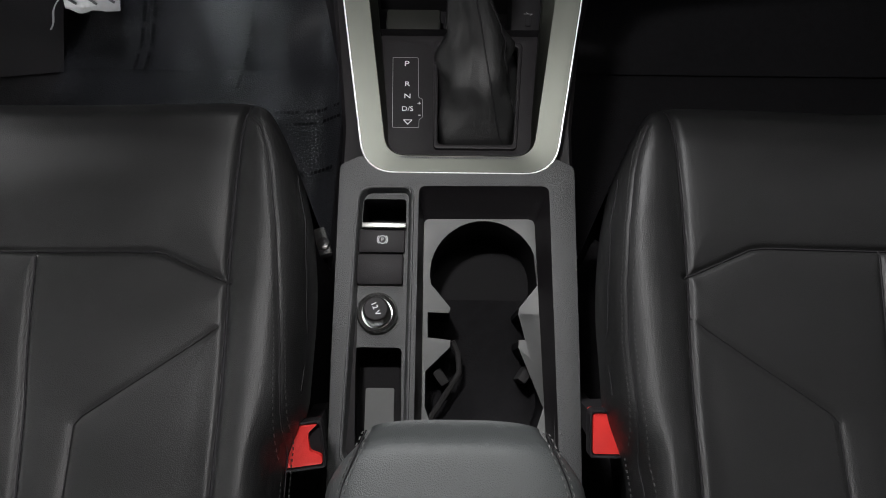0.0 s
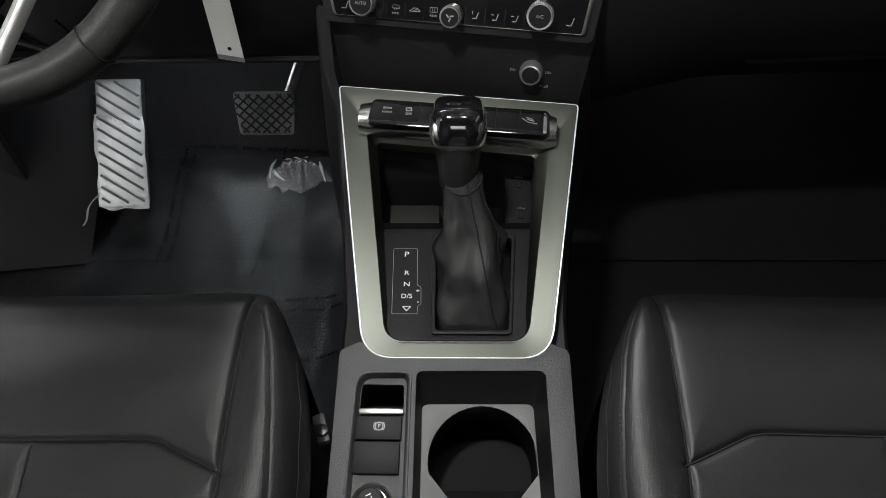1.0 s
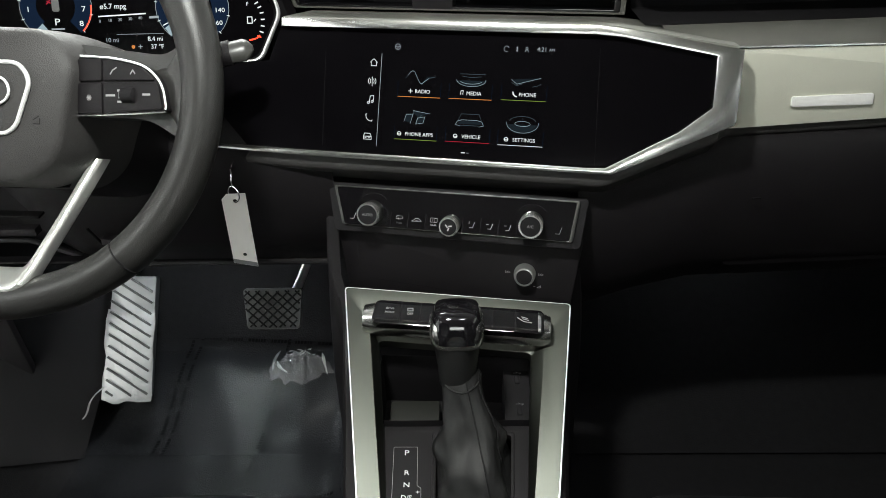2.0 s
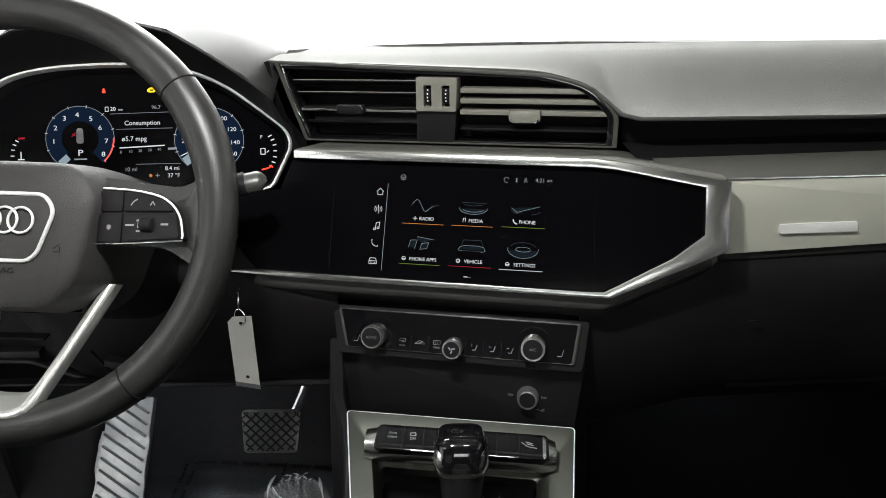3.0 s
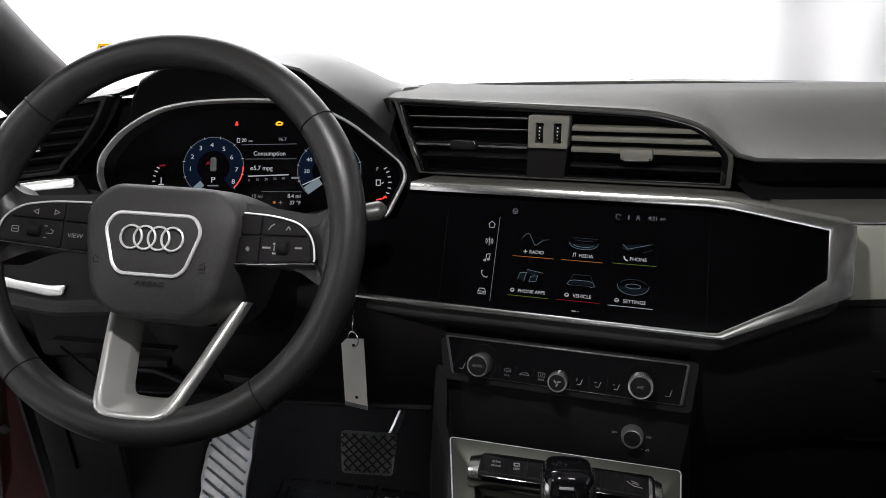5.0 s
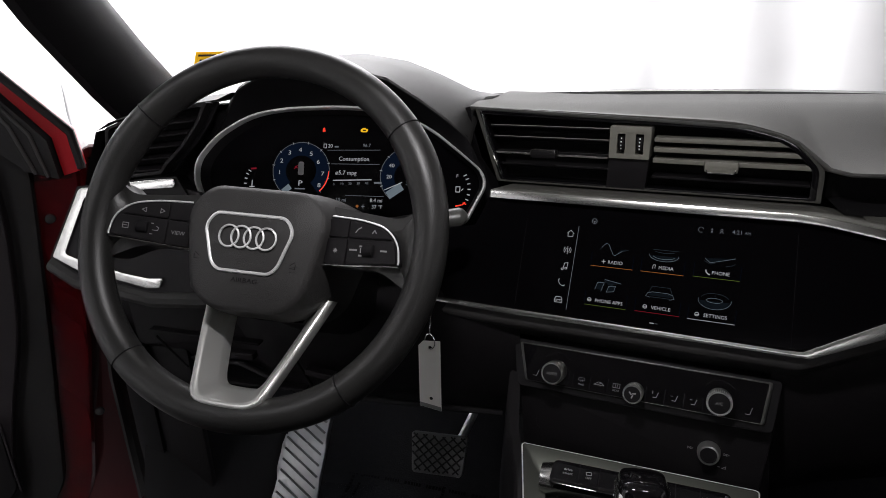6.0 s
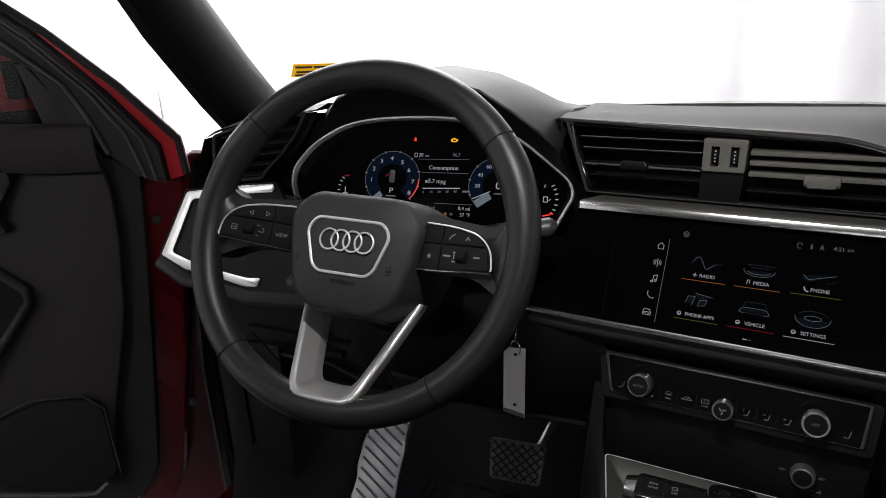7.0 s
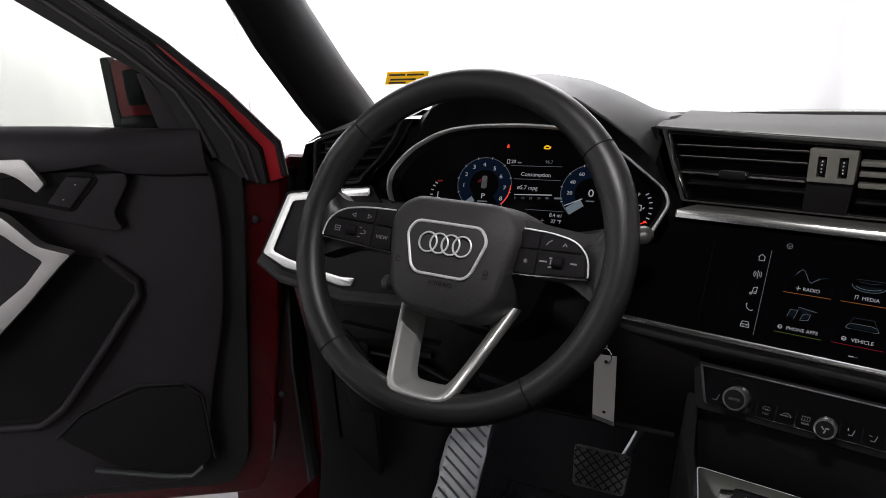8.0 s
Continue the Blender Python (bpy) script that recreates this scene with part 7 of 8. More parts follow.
# ---- what the displays show ----
def screen_content():
    s = SCREEN
    F, n = SC, -0.0034
    d = plate("display", rect(-0.128, -0.0395, 0.134, 0.0715, 0.002), F, 0.0008, GLASSBLACK, s, n0=-0.0037, label="lit menu display")

    def lines(ls, w, mat=LITDIM):
        strokes("symbol", ls, F, w, mat, d, n0=n)

    def arc(u, v, ru, rv, a0, a1, k=12):
        return [(u + ru * math.cos(radians(lerp(a0, a1, i / k))), v + rv * math.sin(radians(lerp(a0, a1, i / k)))) for i in range(k + 1)]
    strokes("divider", [[(-0.0708, 0.0547), (-0.0743, -0.0338)]], F, 0.0005, LITDIM, d, n0=n)
    for line in ([(-0.1275, 0.058), (-0.1305, -0.036)], [(0.1335, 0.066), (0.138, -0.040)]):
        strokes("edge_line", [line], F, 0.0004, DARK, d, n0=n)
    # side bar: house, mast, note, phone, car
    u, v = -0.0787, 0.0464
    lines([[(u - 0.0036, v), (u, v + 0.0034), (u + 0.0036, v)], [(u - 0.0026, v), (u - 0.0026, v - 0.0032), (u + 0.0026, v - 0.0032), (u + 0.0026, v)]], 0.00055, LIT)
    u, v = -0.0800, 0.0287
    lines([[(u, v - 0.0045), (u, v + 0.004)], arc(u, v, 0.002, 0.0024, -50, 50, 6), arc(u, v, 0.002, 0.0024, 130, 230, 6), arc(u, v, 0.0038, 0.004, -45, 45, 6), arc(u, v, 0.0038, 0.004, 135, 225, 6)], 0.0005, LIT)
    u, v = -0.0812, 0.0110
    lines([[(u - 0.0012, v - 0.0025), (u - 0.0004, v + 0.0036), (u + 0.0032, v + 0.0044), (u + 0.0026, v - 0.0014)], arc(u - 0.0022, v - 0.0028, 0.0012, 0.001, 0, 360, 8), arc(u + 0.0016, v - 0.0016, 0.0012, 0.001, 0, 360, 8)], 0.0006, LIT)
    u, v = -0.0826, -0.0066
    lines([arc(u + 0.0022, v + 0.0024, 0.0052, 0.0052, 170, 280, 8), [(u - 0.0034, v + 0.0034), (u - 0.0020, v + 0.0040)], [(u + 0.0030, v - 0.0030), (u + 0.0034, v - 0.0016)]], 0.0006, LIT)
    u, v = -0.0838, -0.0245
    lines([[(u - 0.0040, v - 0.0028), (u - 0.0040, v), (u - 0.0028, v + 0.0030), (u + 0.0028, v + 0.0030), (u + 0.0040, v), (u + 0.0040, v - 0.0028), (u - 0.0040, v - 0.0028)], [(u - 0.004, v), (u + 0.004, v)], [(u - 0.0026, v - 0.0014), (u - 0.0012, v - 0.0014)], [(u + 0.0012, v - 0.0014), (u + 0.0026, v - 0.0014)]], 0.00055, LIT)
    # status line
    lines([arc(-0.0552, 0.0616, 0.0026, 0.0026, 0, 360, 12), [(-0.0575, 0.0622), (-0.0552, 0.0612), (-0.0530, 0.0622)], [(-0.0552, 0.0612), (-0.0552, 0.0592)]], 0.0005)
    lines([arc(0.0487, 0.0628, 0.0024, 0.0026, 20, 300, 10), [(0.0579, 0.0612), (0.0593, 0.0640), (0.0586, 0.0650), (0.0586, 0.0606), (0.0593, 0.0616), (0.0579, 0.0642)], arc(0.0675, 0.0638, 0.001, 0.0011, 0, 360, 8), [(0.0660, 0.0605), (0.0664, 0.0622), (0.0686, 0.0622), (0.0690, 0.0605)]], 0.0004, LITDIM)
    lettering("clock", "4:21", F, 0.0815, 0.0630, 0.0054, LITDIM, d, n0=n)
    lettering("clock", "AM", F, 0.0905, 0.0628, 0.0036, LITDIM, d, n0=n)
    strokes("page_mark", [[(0.0110, -0.0351), (0.0146, -0.0351)]], F, 0.0009, LIT, d, n0=n)
    strokes("page_mark", [[(0.0158, -0.0352), (0.0182, -0.0352)]], F, 0.0005, LITDIM, d, n0=n)
    # six tiles: word, coloured line, faint drawing
    tiles = (("RADIO", -0.0542, -0.0119, 0.0155, LITORANGE), ("MEDIA", -0.0038, 0.0374, 0.0157, LITORANGE), ("PHONE", 0.0462, 0.0885, 0.0166, LITGREEN),
             ("PHONE APPS", -0.0563, -0.0139, -0.0254, LITGREEN), ("VEHICLE", -0.0053, 0.0377, -0.0249, LITCRIMSON), ("SETTINGS", 0.0455, 0.0884, -0.0254, LIT))
    def bow(u, v, ru, rv, a0, a1):
        return arc(u, v, ru, rv, a0, a1, 14)
    drawings = (
        ([[(2.3, 4.7), (2.9, 5.5), (3.4, 5.8), (3.9, 5.5), (4.5, 4.3), (5.1, 3.2), (5.6, 2.95), (6.2, 3.5), (7.2, 4.2)]], [[(1.8, 4.1), (2.3, 4.7)], [(7.2, 4.2), (8.7, 4.6)]], [[(5.4, 3.05), (5.8, 3.05), (7.4, 4.25), (8.6, 4.6), (6.9, 4.6)]]),
        ([bow(5.1, 4.3, 3.4, 1.45, 175, 365), bow(5.1, 4.2, 2.6, 0.8, 195, 345)], [[(3.0, 5.1), (5.1, 4.85), (7.4, 5.1)], [(2.4, 5.6), (8.4, 5.6)]], [bow(5.1, 4.3, 3.3, 1.4, 185, 355)]),
        ([[(2.1, 4.5), (3.35, 3.5), (8.6, 4.95)]], [[(2.0, 3.9), (3.3, 3.2), (4.4, 3.5)], [(6.8, 3.0), (8.0, 3.3), (8.7, 3.7)]], [[(2.2, 4.45), (3.35, 3.55), (8.5, 4.95)]]),
        ([[(2.2, 4.0), (2.7, 5.7), (4.3, 5.8), (3.7, 3.7)], [(4.3, 6.6), (8.3, 6.0)], [(5.0, 3.6), (5.4, 5.0), (7.1, 5.3), (6.7, 3.9), (5.0, 3.6)]], [[(4.3, 6.6), (4.5, 5.8)], [(5.2, 4.4), (6.2, 5.6), (7.0, 4.6)]], [[(2.4, 4.2), (3.8, 3.8), (4.2, 5.7), (2.8, 5.6)], [(4.5, 6.0), (5.4, 5.2), (7.4, 5.8), (8.0, 6.1), (4.5, 6.5)], [(5.2, 3.8), (6.6, 4.1), (7.0, 5.1), (5.5, 4.9)]]),
        ([[(2.2, 3.9), (2.6, 4.6), (3.6, 4.9), (7.0, 4.9), (8.1, 4.6), (8.5, 3.8)], [(2.1, 3.85), (3.1, 3.6)], [(8.5, 3.75), (7.5, 3.5)]], [[(3.2, 3.7), (7.6, 3.7)], [(3.4, 6.2), (7.4, 6.2)], [(2.8, 4.8), (3.4, 6.2)], [(8.0, 4.8), (7.4, 6.2)]], [[(2.6, 4.0), (8.2, 4.0), (7.6, 4.7), (3.2, 4.7)]]),
        ([bow(5.3, 4.9, 3.5, 2.1, 175, 365), bow(5.3, 4.8, 1.7, 0.55, 0, 360)], [[(5.3, 5.7), (5.3, 6.0)], bow(5.3, 5.2, 2.9, 1.2, 10, 170)], [bow(5.3, 4.8, 3.3, 1.9, 185, 355)]))
    for k, (word, u0, u1, v0, mat) in enumerate(tiles):
        strokes("tile_line", [[(u0, v0), (u1, v0)]], F, 0.0005, mat, d, n0=n)
        for u in (u0, u1):
            strokes("tile_edge", [[(u, v0), (u + 0.0003, v0 + 0.014)]], F, 0.0003, LITNAVY, d, n0=n)
        c = (u0 + u1) / 2
        lettering("tile_word", word, F, c + 0.0035, v0 + 0.0052, 0.0050, LIT, d, n0=n, squeeze=0.98)
        iu = c - 0.0008 - len(word) * 0.00150
        iv = v0 + 0.0055
        if k == 0:
            lines([[(iu, iv - 0.002), (iu, iv + 0.002)], [(iu - 0.002, iv), (iu + 0.002, iv)]], 0.0006, LIT)
        elif k == 1:
            lines([[(iu - 0.001, iv - 0.0018), (iu - 0.0006, iv + 0.002), (iu + 0.0016, iv + 0.0023), (iu + 0.0012, iv - 0.0012)]], 0.0005, LIT)
        elif k == 2:
            lines([[(iu - 0.0018, iv + 0.002), (iu - 0.0014, iv), (iu + 0.0002, iv - 0.0016), (iu + 0.002, iv - 0.0022)]], 0.001, LIT)
        else:
            lines([arc(iu - 0.0005, iv, 0.0019, 0.0018, 0, 360, 8), [(iu - 0.002, iv - 0.0004), (iu + 0.001, iv - 0.0004)]], 0.0006, LIT)
        # drawing: bright strokes, dim strokes and faintly lit faces, in tenths of the tile's width
        bright, dim, faces = drawings[k]
        def at(p):
            return u0 + p[0] * (u1 - u0) / 10, v0 + p[1] * (u1 - u0) / 10
        strokes("tile_drawing", [[at(p) for p in l] for l in bright], F, 0.00034, LITBLUE, d, n0=n)
        if dim:
            strokes("tile_shade", [[at(p) for p in l] for l in dim], F, 0.00034, LITSLATE, d, n0=n)
        for l in faces:
            plate("tile_face", [at(p) for p in l], F, 0.0002, LITDUSK, d, n0=n - 0.0001)


screen_content()


def cluster_content():
    c = CLUSTER
    F, n = CD, 0.0004

    def arc(u, v, r, a0, a1, k=28, f=0.93):
        return [(u + r * math.cos(radians(lerp(a0, a1, i / k))), v + f * r * math.sin(radians(lerp(a0, a1, i / k)))) for i in range(k + 1)]
    for name, u, v in (("rev_dial", -0.0461, -0.0150), ("speed_dial", 0.1037, -0.0195)):
        b = bmesh.new()
        for i in range(40):
            a0, a1 = radians(-50 + 280 * i / 40), radians(-50 + 280 * (i + 1) / 40)
            vs = [b.verts.new(F @ Vector((u + r * math.cos(a), v + 0.93 * r * math.sin(a), n - 0.0002))) for r, a in ((0.0215, a0), (0.0395, a0), (0.0395, a1), (0.0215, a1))]
            b.faces.new(vs)
        dial = part(name, b, LITNAVY, c, "dim blue lit dial")
        strokes("dial_ring", [arc(u, v, 0.0400, -45, 228)], F, 0.0006, LITDIM, dial, n0=n)
        ticks = []
        for k in range(9):
            a = radians(200 - 245 * k / 8)
            ticks.append([(u + r * math.cos(a), v + 0.93 * r * math.sin(a)) for r in (0.0385, 0.0415)])
        strokes("dial_tick", ticks, F, 0.0007, LIT, dial, n0=n)
        if name == "rev_dial":
            for k, (x, y) in enumerate(((-0.0767, -0.0177), (-0.0742, -0.0024), (-0.0634, 0.0084), (-0.0484, 0.0122), (-0.0326, 0.0073), (-0.0222, -0.0032), (-0.0154, -0.0185), (-0.0194, -0.0335))):
                lettering("dial_number", str(k + 1), F, x, y, 0.0078, LIT, dial, n0=n, squeeze=1.25)
            strokes("red_zone", [arc(u, v, 0.0393, -45, 0, 12)], F, 0.0014, LITRED, dial, n0=n + 0.0001)
            lettering("gear_letter", "P", F, u, -0.0315, 0.0100, LIT, dial, n0=n, squeeze=1.3)
            strokes("mode_bar", [[(u - 0.007, -0.0385), (u + 0.007, -0.0385)]], F, 0.0016, LITDIM, dial, n0=n)
            strokes("needle", [[(u - 0.016, -0.037), (u - 0.022, -0.042)]], F, 0.008, LITBLUE, dial, n0=n)
            plate("car_symbol", rnd([(u - 0.0042, -0.0205), (u + 0.0042, -0.0205), (u + 0.0038, -0.003), (u - 0.0038, -0.003)], 0.003), F, 0.0002, DIMPRINT, dial, n0=n)
            strokes("open_door_mark", [[(u - 0.0050, -0.008), (u - 0.0095, -0.0125)], [(u - 0.0050, -0.0115), (u - 0.0085, -0.0095)]], F, 0.0013, LITCRIMSON, dial, n0=n)
        else:
            for t, x, y in (("20", 0.0755, -0.0203), ("40", 0.0784, -0.0061), ("60", 0.0892, 0.0048), ("80", 0.1037, 0.0095), ("100", 0.1195, 0.0045), ("120", 0.1300, -0.0079), ("140", 0.1335, -0.0230), ("160", 0.1300, -0.0360)):
                lettering("dial_number", t, F, x, y, 0.0066, LIT, dial, n0=n, squeeze=1.15)
            lettering("speed", "0", F, 0.1037, -0.0195, 0.0135, LIT, dial, n0=n, squeeze=1.2)
            strokes("unit_bar", [[(0.0985, -0.0295), (0.1085, -0.0295)]], F, 0.0014, LITDIM, dial, n0=n)
            strokes("needle", [[(0.0905, -0.0335), (0.0775, -0.0425)]], F, 0.0105, LITBLUE, dial, n0=n)
            strokes("needle_edge", [[(0.0930, -0.0270), (0.0705, -0.0370)]], F, 0.0010, LIT, dial, n0=n + 0.0001)
    lettering("page_title", "Consumption", F, 0.0270, 0.0015, 0.0076, LIT, c, n0=n)
    for line in ([(-0.004, -0.0052), (0.062, -0.0048)], [(-0.010, 0.0125), (0.062, 0.0135)], [(0.018, -0.0455), (0.070, -0.0455)]):
        strokes("rule", [line], F, 0.0005, LITDIM, c, n0=n)
    lettering("reading", "ø5.7 mpg", F, 0.0170, -0.0165, 0.0078, LIT, c, n0=n)
    strokes("scale_bar", [[(0.0, -0.0265), (0.052, -0.0245)]], F, 0.0013, LIT, c, n0=n)
    for k, t in enumerate(("0", "10", "20", "30", "40")):
        lettering("scale_number", t, F, 0.001 + 0.0112 * k, -0.0315 + 0.0006 * k, 0.0046, LITDIM, c, n0=n)
    strokes("scale_end", [[(0.0565, -0.0285), (0.0655, -0.0282)]], F, 0.0024, LITDIM, c, n0=n)
    lettering("range", "20", F, -0.0065, 0.0180, 0.0066, LIT, c, n0=n)
    strokes("range_bar", [[(0.0, 0.0170), (0.0045, 0.0171)]], F, 0.0018, LITDIM, c, n0=n)
    strokes("pump_symbol", [[(-0.0155, 0.0155), (-0.0155, 0.0205), (-0.0120, 0.0205), (-0.0120, 0.0155), (-0.0155, 0.0155)]], F, 0.0007, LIT, c, n0=n)
    lettering("frequency", "96.7", F, 0.0435, 0.0190, 0.0062, LITDIM, c, n0=n)
    lettering("trip", "8.4 mi", F, 0.0600, -0.0510, 0.0068, LIT, c, n0=n)
    lettering("outside_heat", "37 °F", F, 0.0615, -0.0592, 0.0068, LIT, c, n0=n)
    lettering("trip", "10 mi", F, 0.0120, -0.0515, 0.0066, LITDIM, c, n0=n)
    plate("notice", circle(0.0347, -0.0588, 0.0019, 12), F, 0.0002, LITORANGE, c, n0=n)
    strokes("notice", [[(0.0405, -0.0588), (0.0450, -0.0588)], [(0.0427, -0.0568), (0.0427, -0.0608)]], F, 0.0008, LITDIM, c, n0=n)
    # tell-tales: belt figure-less mark in red, engine in amber
    plate("belt_warning", rnd([(-0.0186, 0.0366), (-0.0144, 0.0366), (-0.0153, 0.0410), (-0.0165, 0.0425), (-0.0177, 0.0410)], 0.0006), F, 0.0004, LITRED, c, n0=n, label="red warning light")
    plate("engine_warning", rnd([(0.0340, 0.0370), (0.0360, 0.0362), (0.0420, 0.0362), (0.0438, 0.0380), (0.0438, 0.0402), (0.0415, 0.0402), (0.0405, 0.0416), (0.0370, 0.0416), (0.0340, 0.0395)], 0.0008), F, 0.0004, LITAMBER, c, n0=n, label="amber engine light", holes=[rect(0.0368, 0.0378, 0.0412, 0.0396)])
    # gauges at both ends
    for s, u in ((-1, -0.113), (1, 0.167)):
        for k in range(7):
            a = radians(62 - 20 * k)
            x, y = u + s * 0.011 * math.cos(a), -0.034 + 0.019 * math.sin(a)
            strokes("gauge_tick", [[(x, y), (x + s * 0.0034, y + 0.0006 * (3 - k))]], F, 0.0013, LITRED if (k > 5 and s > 0) else LIT, c, n0=n)
    lettering("gauge_letter", "F", F, 0.1640, -0.0175, 0.0058, LIT, c, n0=n)
    strokes("pump_symbol", [[(0.1630, -0.0370), (0.1630, -0.0305), (0.1680, -0.0305), (0.1680, -0.0370), (0.1630, -0.0370)], [(0.170, -0.0350), (0.172, -0.033)]], F, 0.0010, LIT, c, n0=n)
    strokes("red_mark", [[(0.1640, -0.0545), (0.1705, -0.0530)], [(0.1720, -0.0525), (0.1750, -0.0500)]], F, 0.0016, LITRED, c, n0=n)
    strokes("red_mark", [[(-0.1180, -0.0135), (-0.1110, -0.0130)]], F, 0.0022, LITCRIMSON, c, n0=n)
    strokes("heat_symbol", [[(-0.1157, -0.0290), (-0.1157, -0.0365)], [(-0.1190, -0.0375), (-0.1120, -0.0375)]], F, 0.0013, LIT, c, n0=n)


cluster_content()


def climate_marks():
    c = CLIMATE
    F, n = CL, 0.0003
    lettering("auto_word", "AUTO", knob_frame(-0.0829, -0.0085), 0, 0, 0.0040, DIMPRINT, c, n0=0.0224)
    lettering("ac_word", "A/C", knob_frame(0.0805, -0.0078), 0, 0, 0.0040, DIMPRINT, c, n0=0.0224)
    M = shift(knob_frame(0.0, -0.0150), 0, 0, 0.0192)
    strokes("fan_symbol", [[(0.0035 * math.cos(a), 0.0035 * math.sin(a)), (0.001 * math.cos(a + 0.7), 0.001 * math.sin(a + 0.7))] for a in [k * 2.094 + 0.4 for k in range(3)]], M, 0.0014, SMALLPRINT, c)

    def mark(name, ls, w=0.0004):
        strokes(name, ls, F, w, PANELPRINT, c, n0=n)
    for u, v in ((-0.1045, -0.0145), (0.1076, -0.0139)):
        mark("seat_symbol", [[(u - 0.003, v - 0.003), (u + 0.001, v - 0.003), (u + 0.0028, v + 0.0035)]], 0.0007)
    u, v = -0.0549, -0.0150
    mark("defrost_symbol", [[(u - 0.0035, v + 0.001), (u - 0.0028, v + 0.0038), (u + 0.0028, v + 0.0038), (u + 0.0035, v + 0.001), (u - 0.0035, v + 0.001)], [(u - 0.001, v - 0.0004), (u - 0.001, v + 0.002)], [(u + 0.001, v - 0.0004), (u + 0.001, v + 0.002)]])
    lettering("max_word", "MAX", F, u, v - 0.0034, 0.0029, PANELPRINT, c, n0=n)
    u, v = -0.0366, -0.0145
    mark("recirculation_symbol", [[(u - 0.0052, v - 0.001), (u - 0.003, v + 0.0004), (u - 0.001, v + 0.002), (u + 0.002, v + 0.002), (u + 0.0045, v), (u + 0.0052, v - 0.001), (u - 0.0052, v - 0.001)], [(u - 0.001, v - 0.0004), (u + 0.002, v + 0.0008)]], 0.0005)
    u, v = -0.0186, -0.0150
    mark("rear_defrost_symbol", [[(u - 0.0035, v), (u - 0.0035, v + 0.0042), (u + 0.0035, v + 0.0042), (u + 0.0035, v), (u - 0.0035, v)], [(u - 0.001, v + 0.0008), (u - 0.001, v + 0.0034)], [(u + 0.001, v + 0.0008), (u + 0.001, v + 0.0034)]])
    lettering("rear_word", "REAR", F, u, v - 0.0030, 0.0029, PANELPRINT, c, n0=n)
    for k, u in enumerate((0.0203, 0.0388, 0.0571)):
        v = -0.0148
        mark("airflow_symbol", [[(u - 0.0018, v - 0.0026), (u + 0.0014, v - 0.0026), (u + 0.0030, v + 0.0026)]], 0.0008)
        mark("airflow_arrow", [[(u - 0.0034, v + 0.0018), (u - 0.0012, v + 0.0018)]] if k else [[(u - 0.0024, v + 0.0036), (u - 0.0024, v + 0.0010)]], 0.0007)
    for u in (-0.0640, -0.0458, -0.0277, 0.0110, 0.0295, 0.0480, 0.0660):
        strokes("key_gap", [[(u, -0.0225), (u + 0.0003, -0.0078)]], F, 0.0005, DARK, c, n0=n - 0.0001)
    for u in (-0.0829, 0.0805):
        strokes("arc_mark", [[(u + 0.0168 * math.cos(radians(a)), -0.006 + 0.0168 * math.sin(radians(a))) for a in range(40, 145, 8)]], F, 0.0004, HARD, c, n0=n)


climate_marks()


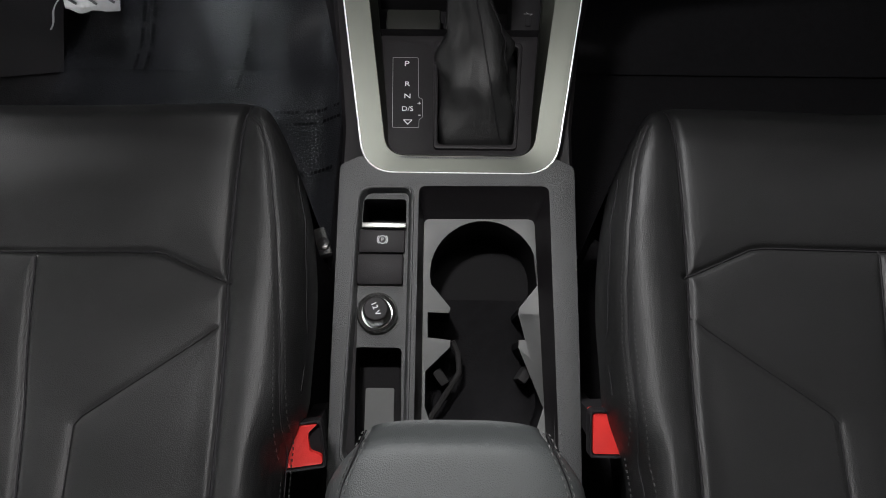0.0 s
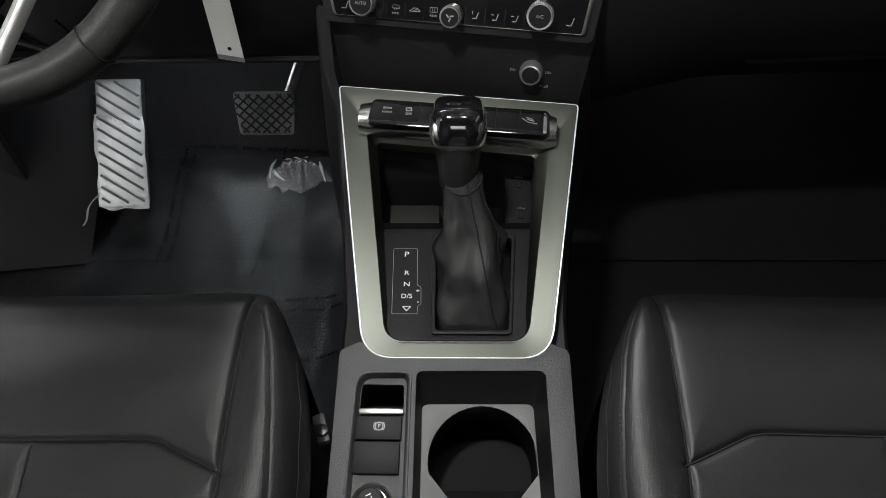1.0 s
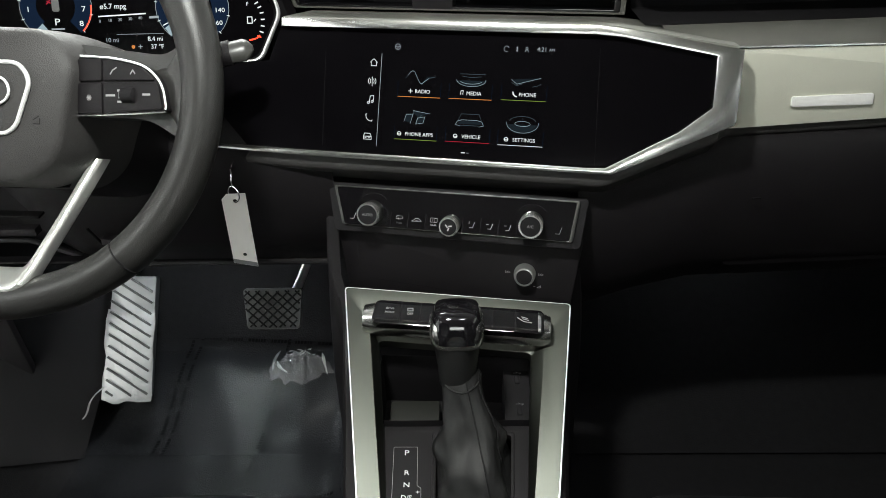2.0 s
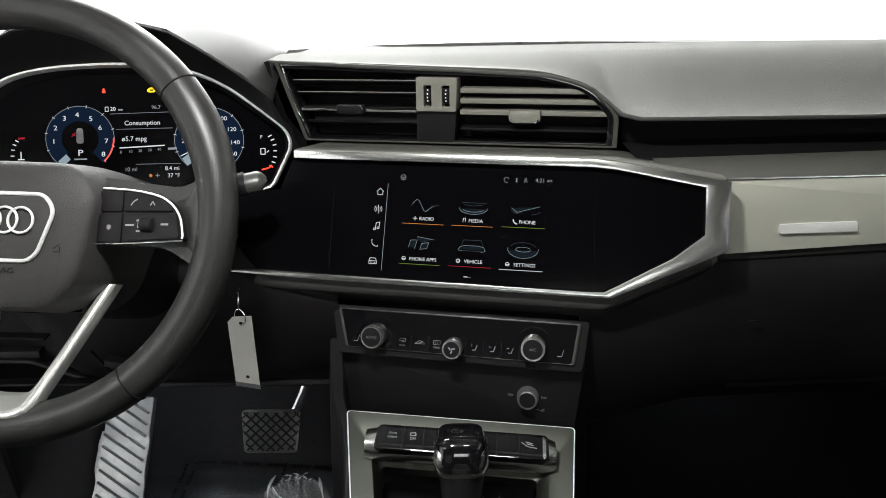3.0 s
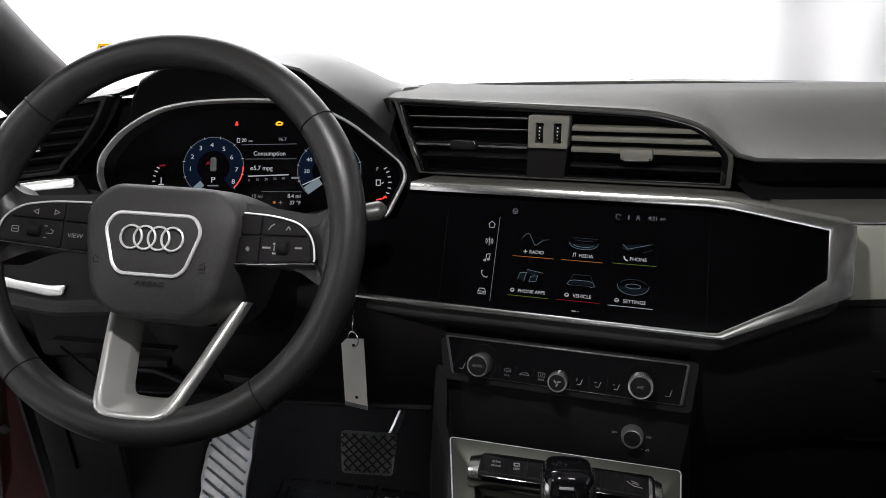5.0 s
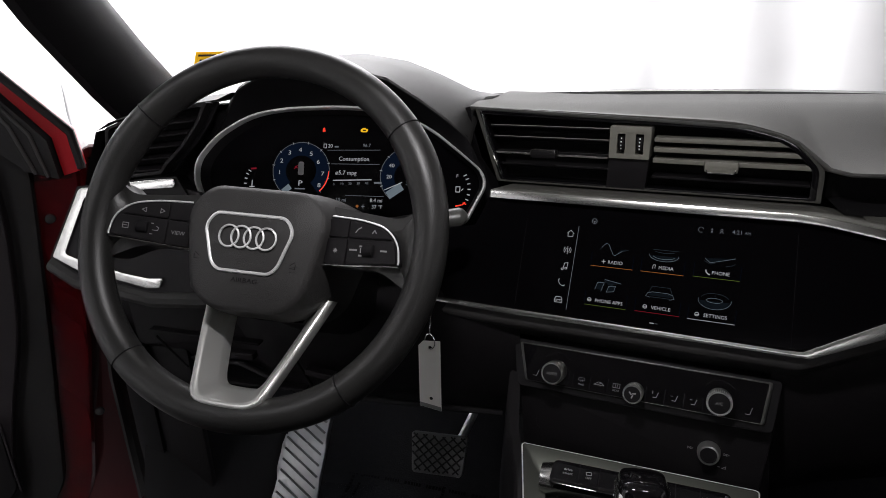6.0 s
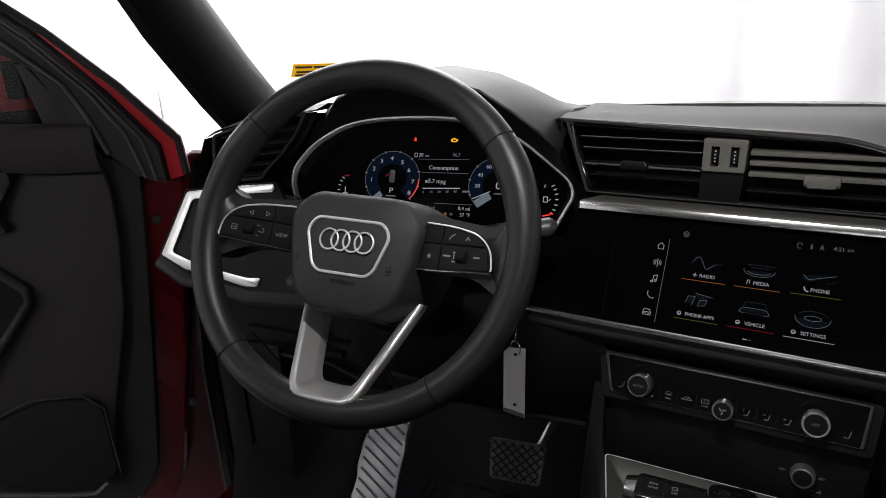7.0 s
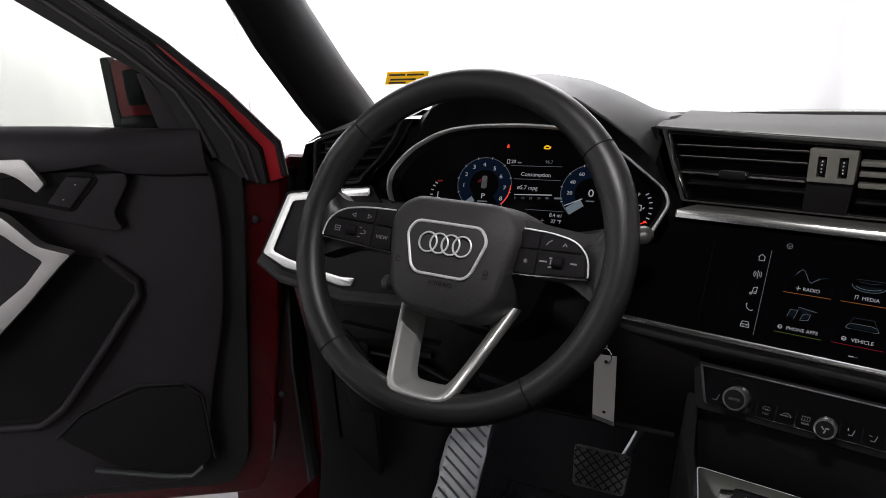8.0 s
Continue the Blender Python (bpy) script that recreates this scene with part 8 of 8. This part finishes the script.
def console_marks():
    c = CONSOLE_OB
    # volume knob on the face under the climate panel
    F = shift(ST, 0.0749, 0.0, 0.0)
    k = part("volume_knob", lathe_bm([(0.0112, 0), (0.0112, 0.004), (0.0105, 0.009), (0.0098, 0.0115), (0.0085, 0.0118), (0.0083, 0.008)], F, 36), KNOBRIM, c, "satin silver volume knob")
    part("knob_cap", lathe_bm([(0.0082, 0.008), (0.0080, 0.0112), (0.003, 0.0116)], F, 32), HARD, k)
    for u, s in ((0.0572, -1), (0.0915, 1)):
        strokes("skip_mark", [[(u - 0.0026, 0.0012), (u - 0.0026, -0.0012), (u, 0.0), (u - 0.0026, 0.0012)], [(u, 0.0012), (u, -0.0012), (u + 0.0026, 0.0), (u, 0.0012)]], ST, 0.0004, SMALLPRINT, c, n0=0.0004)
    strokes("power_mark", [[(0.0845, -0.0140), (0.0865, -0.0140)], [(0.0885, -0.0150), (0.0920, -0.0150), (0.0920, -0.0125), (0.0885, -0.0150)]], ST, 0.0006, SMALLPRINT, c, n0=0.0004)
    strokes("face_crease", [[(-0.108, 0.030), (-0.104, -0.010), (-0.092, -0.022), (0.03, -0.030), (0.112, -0.026)]], ST, 0.0008, DARK, c, n0=0.0004)
    # switch bar across the top of the shifter frame
    B = shift(TR, 0.002, 0.2145, 0.010, -5.2)
    part("bar_body", loft_bm([[B @ Vector((u, r * math.cos(a), r * math.sin(a) - 0.004)) for a in [2 * math.pi * j / 20 for j in range(20)]] for u, r in ((-0.0935, 0.010), (-0.0925, 0.0140), (-0.080, 0.0168), (0.084, 0.0168), (0.0925, 0.0140), (0.0935, 0.010))], closed=True, caps=True), SILVER, c, "satin silver switch bar", sharp=40)
    sw = plate("switch_face", rnd([(-0.083, -0.0145), (0.0865, -0.0145), (0.0855, 0.0125), (-0.081, 0.0125)], 0.006), B, 0.010, GLOSS, c, n0=0.0130, bevel=0.002, label="gloss black switch strip")
    lettering("select_words", "drive", B, -0.0655, 0.0030, 0.0042, SMALLPRINT, sw, n0=0.0134)
    lettering("select_words", "select", B, -0.0655, -0.0012, 0.0042, SMALLPRINT, sw, n0=0.0134)
    strokes("skid_symbol", [[(-0.0480, 0.0040), (-0.0430, 0.0045), (-0.0425, 0.0015), (-0.0475, 0.0010), (-0.0480, 0.0040)]], B, 0.0008, SMALLPRINT, sw, n0=0.0134)
    lettering("off_word", "OFF", B, -0.0450, -0.0022, 0.0036, SMALLPRINT, sw, n0=0.0134)
    strokes("slope_symbol", [[(0.0600, 0.0020), (0.0660, -0.0020), (0.0740, -0.0030)], [(0.0640, 0.0030), (0.0700, 0.0015)], [(0.0650, 0.0010), (0.0710, -0.0005)]], B, 0.0008, SMALLPRINT, sw, n0=0.0134)
    for u in (-0.0545, -0.0350, 0.036, 0.058):
        strokes("key_gap", [[(u, -0.0135), (u, 0.0118)]], B, 0.0005, DARK, sw, n0=0.0132)
    part("bar_end", box_bm(shift(B, 0.0815, -0.002, 0.0132), 0.0035, 0.022, 0.0016, 0.0006), CHROME, sw)
    # gear positions
    P = shift(SH, 0, 0, 0.0)
    box = rnd([(-0.0548, -0.0655), (-0.0325, -0.0655), (-0.0325, -0.0580), (-0.0295, -0.0560), (-0.0300, -0.0390), (-0.0335, -0.0370), (-0.0345, 0.0012), (-0.0565, 0.0012)], 0.0010, 2)
    strokes("gear_outline", [box + [box[0]]], P, 0.00035, SMALLPRINT, c, n0=0.0006)
    for t, u, v, s in (("P", -0.0443, -0.0049, 0.0072), ("R", -0.0434, -0.0246, 0.0062), ("N", -0.0429, -0.0362, 0.0062), ("D/S", -0.0425, -0.0482, 0.0062), ("+", -0.0327, -0.0430, 0.0050), ("-", -0.0322, -0.0535, 0.0060)):
        lettering("gear_letter", t, P, u, v, s, WHITEPRINT, c, n0=0.0006, squeeze=1.3 if len(t) == 1 else 1.1)
    strokes("down_mark", [[(-0.0455, -0.0585), (-0.0385, -0.0585), (-0.0420, -0.0625), (-0.0455, -0.0585)]], P, 0.0007, WHITEPRINT, c, n0=0.0006)
    # charging sockets in the storage well
    U = FR((0.066, 0.69, 0.400), 0, 80)
    plate("socket_strip", rnd([(-0.017, -0.052), (0.012, -0.052), (0.014, 0.040), (-0.015, 0.044)], 0.003), U, 0.04, DARK, c, bevel=0.002)
    for v in (0.024, -0.014):
        part("charging_socket", box_bm(shift(U, -0.001, v - 0.008, 0.0), 0.0055, 0.010, 0.003, 0.001), DARK, c)
        strokes("socket_mark", [[(-0.0045, v), (0.0035, v)], [(-0.002, v + 0.0014), (0.0, v)], [(0.0015, v - 0.0013), (0.0035, v)]], U, 0.0006, DIMPRINT, c, n0=0.0005)
    # parking brake sign and socket cap lettering
    Q = shift(CO, -0.0600, -0.0019, -0.0048)
    strokes("brake_sign", [[(0.0032 * math.cos(radians(a)), 0.0032 * math.sin(radians(a))) for a in range(0, 361, 24)], [(-0.0043 * math.cos(radians(a)), 0.0043 * math.sin(radians(a))) for a in range(-45, 46, 15)], [(0.0043 * math.cos(radians(a)), 0.0043 * math.sin(radians(a))) for a in range(-45, 46, 15)]], Q, 0.0006, WHITEPRINT, c)
    lettering("brake_sign", "P", Q, 0, 0, 0.0042, WHITEPRINT, c)
    S = shift(CO, -0.0625, -0.0615, -0.009) @ Matrix.Rotation(radians(-8), 4, "X")
    lettering("socket_letters", "12 V", S, 0.0, 0.0, 0.0060, WHITEPRINT, c, n0=0.0156, turn=-65)
    # rubber lugs and ribbed mat in the cup well
    for u, v, t in ((-0.0113, -0.1105, 35), (0.0600, -0.1075, -35)):
        part("cup_lug", box_bm(shift(CO, u, v, -0.069, t), 0.008, 0.014, 0.05, 0.002), RUBBER, c)
    lip = [CO @ Vector((u, v, nn)) for u, v, nn in ((-0.002, -0.080, -0.050), (0.003, -0.090, -0.052), (0.0042, -0.1063, -0.054), (-0.0135, -0.1349, -0.054), (-0.022, -0.147, -0.054))]
    part("cup_divider", tube_bm(lip, 0.0025, 8), RUBBER, c)
    b = bmesh.new()
    for i in range(9):
        for j in range(12):
            bmesh.ops.create_cone(b, cap_ends=True, segments=6, radius1=0.0013, radius2=0.0009, depth=0.0016, matrix=shift(CO, 0.006 + 0.0042 * i, -0.095 - 0.0042 * j, -0.097))
    tagged(part("cup_mat_studs", b, RUBBER, c), kind="stuff")


console_marks()


def wheel_marks():
    w = WHEEL

    def m(side, ls, wd=0.0007):
        for line in ls:
            strokes("key_symbol", [line], switch_frame(side), wd, SMALLPRINT, w, n0=0.0037)
    # right: star, phone, voice, skip, volume
    m(1, [[(0.0070, -0.0030), (0.0114, -0.0030)], [(0.0092, -0.0008), (0.0092, -0.0052)], [(0.0077, -0.0015), (0.0107, -0.0045)], [(0.0077, -0.0045), (0.0107, -0.0015)]])
    m(1, [[(0.0290, 0.0150), (0.0310, 0.0178), (0.0345, 0.0198)], [(0.0470, 0.0150), (0.0490, 0.0178), (0.0510, 0.0152)]], 0.0011)
    m(1, [[(0.0250, -0.0012), (0.0270, -0.0012)], [(0.0280, -0.0012), (0.0300, -0.0012)], [(0.0310, -0.0012), (0.0325, -0.0012)], [(0.0355, 0.0025), (0.0385, 0.0025)], [(0.0355, -0.0060), (0.0385, -0.0060)], [(0.0370, -0.0030), (0.0370, 0.0005)], [(0.0580, -0.0005), (0.0605, -0.0005)], [(0.0615, -0.0005), (0.0640, -0.0005)]], 0.0016)
    # left: view key, menu, return, arrows
    lettering("key_word", "VIEW", switch_frame(-1), -0.0100, -0.0030, 0.0056, SMALLPRINT, w, n0=0.0037)
    m(-1, [[(-0.0640, -0.0040), (-0.0585, -0.0040), (-0.0585, 0.0010), (-0.0640, 0.0010), (-0.0640, -0.0040)], [(-0.0630, -0.0015), (-0.0595, -0.0015)], [(-0.0350, -0.0030), (-0.0300, -0.0030), (-0.0290, -0.0005), (-0.0315, 0.0010)], [(-0.0370, 0.0035), (-0.0345, 0.0035)], [(-0.0370, -0.0070), (-0.0345, -0.0070)]])
    m(-1, [[(-0.0480, 0.0160), (-0.0440, 0.0182), (-0.0440, 0.0138), (-0.0480, 0.0160)], [(-0.0300, 0.0190), (-0.0260, 0.0168), (-0.0300, 0.0146), (-0.0300, 0.0190)]])
    for line in ([(-0.055, -0.0255), (-0.055, -0.0295), (-0.050, -0.0295)], [(-0.0545, -0.0235), (-0.0500, -0.0265)], [(0.043, -0.0295), (0.048, -0.0295), (0.048, -0.0255)], [(0.0475, -0.0235), (0.0430, -0.0265)]):
        strokes("pad_mark", [line], WR, 0.0008, DARK, w, n0=0.0062)


wheel_marks()
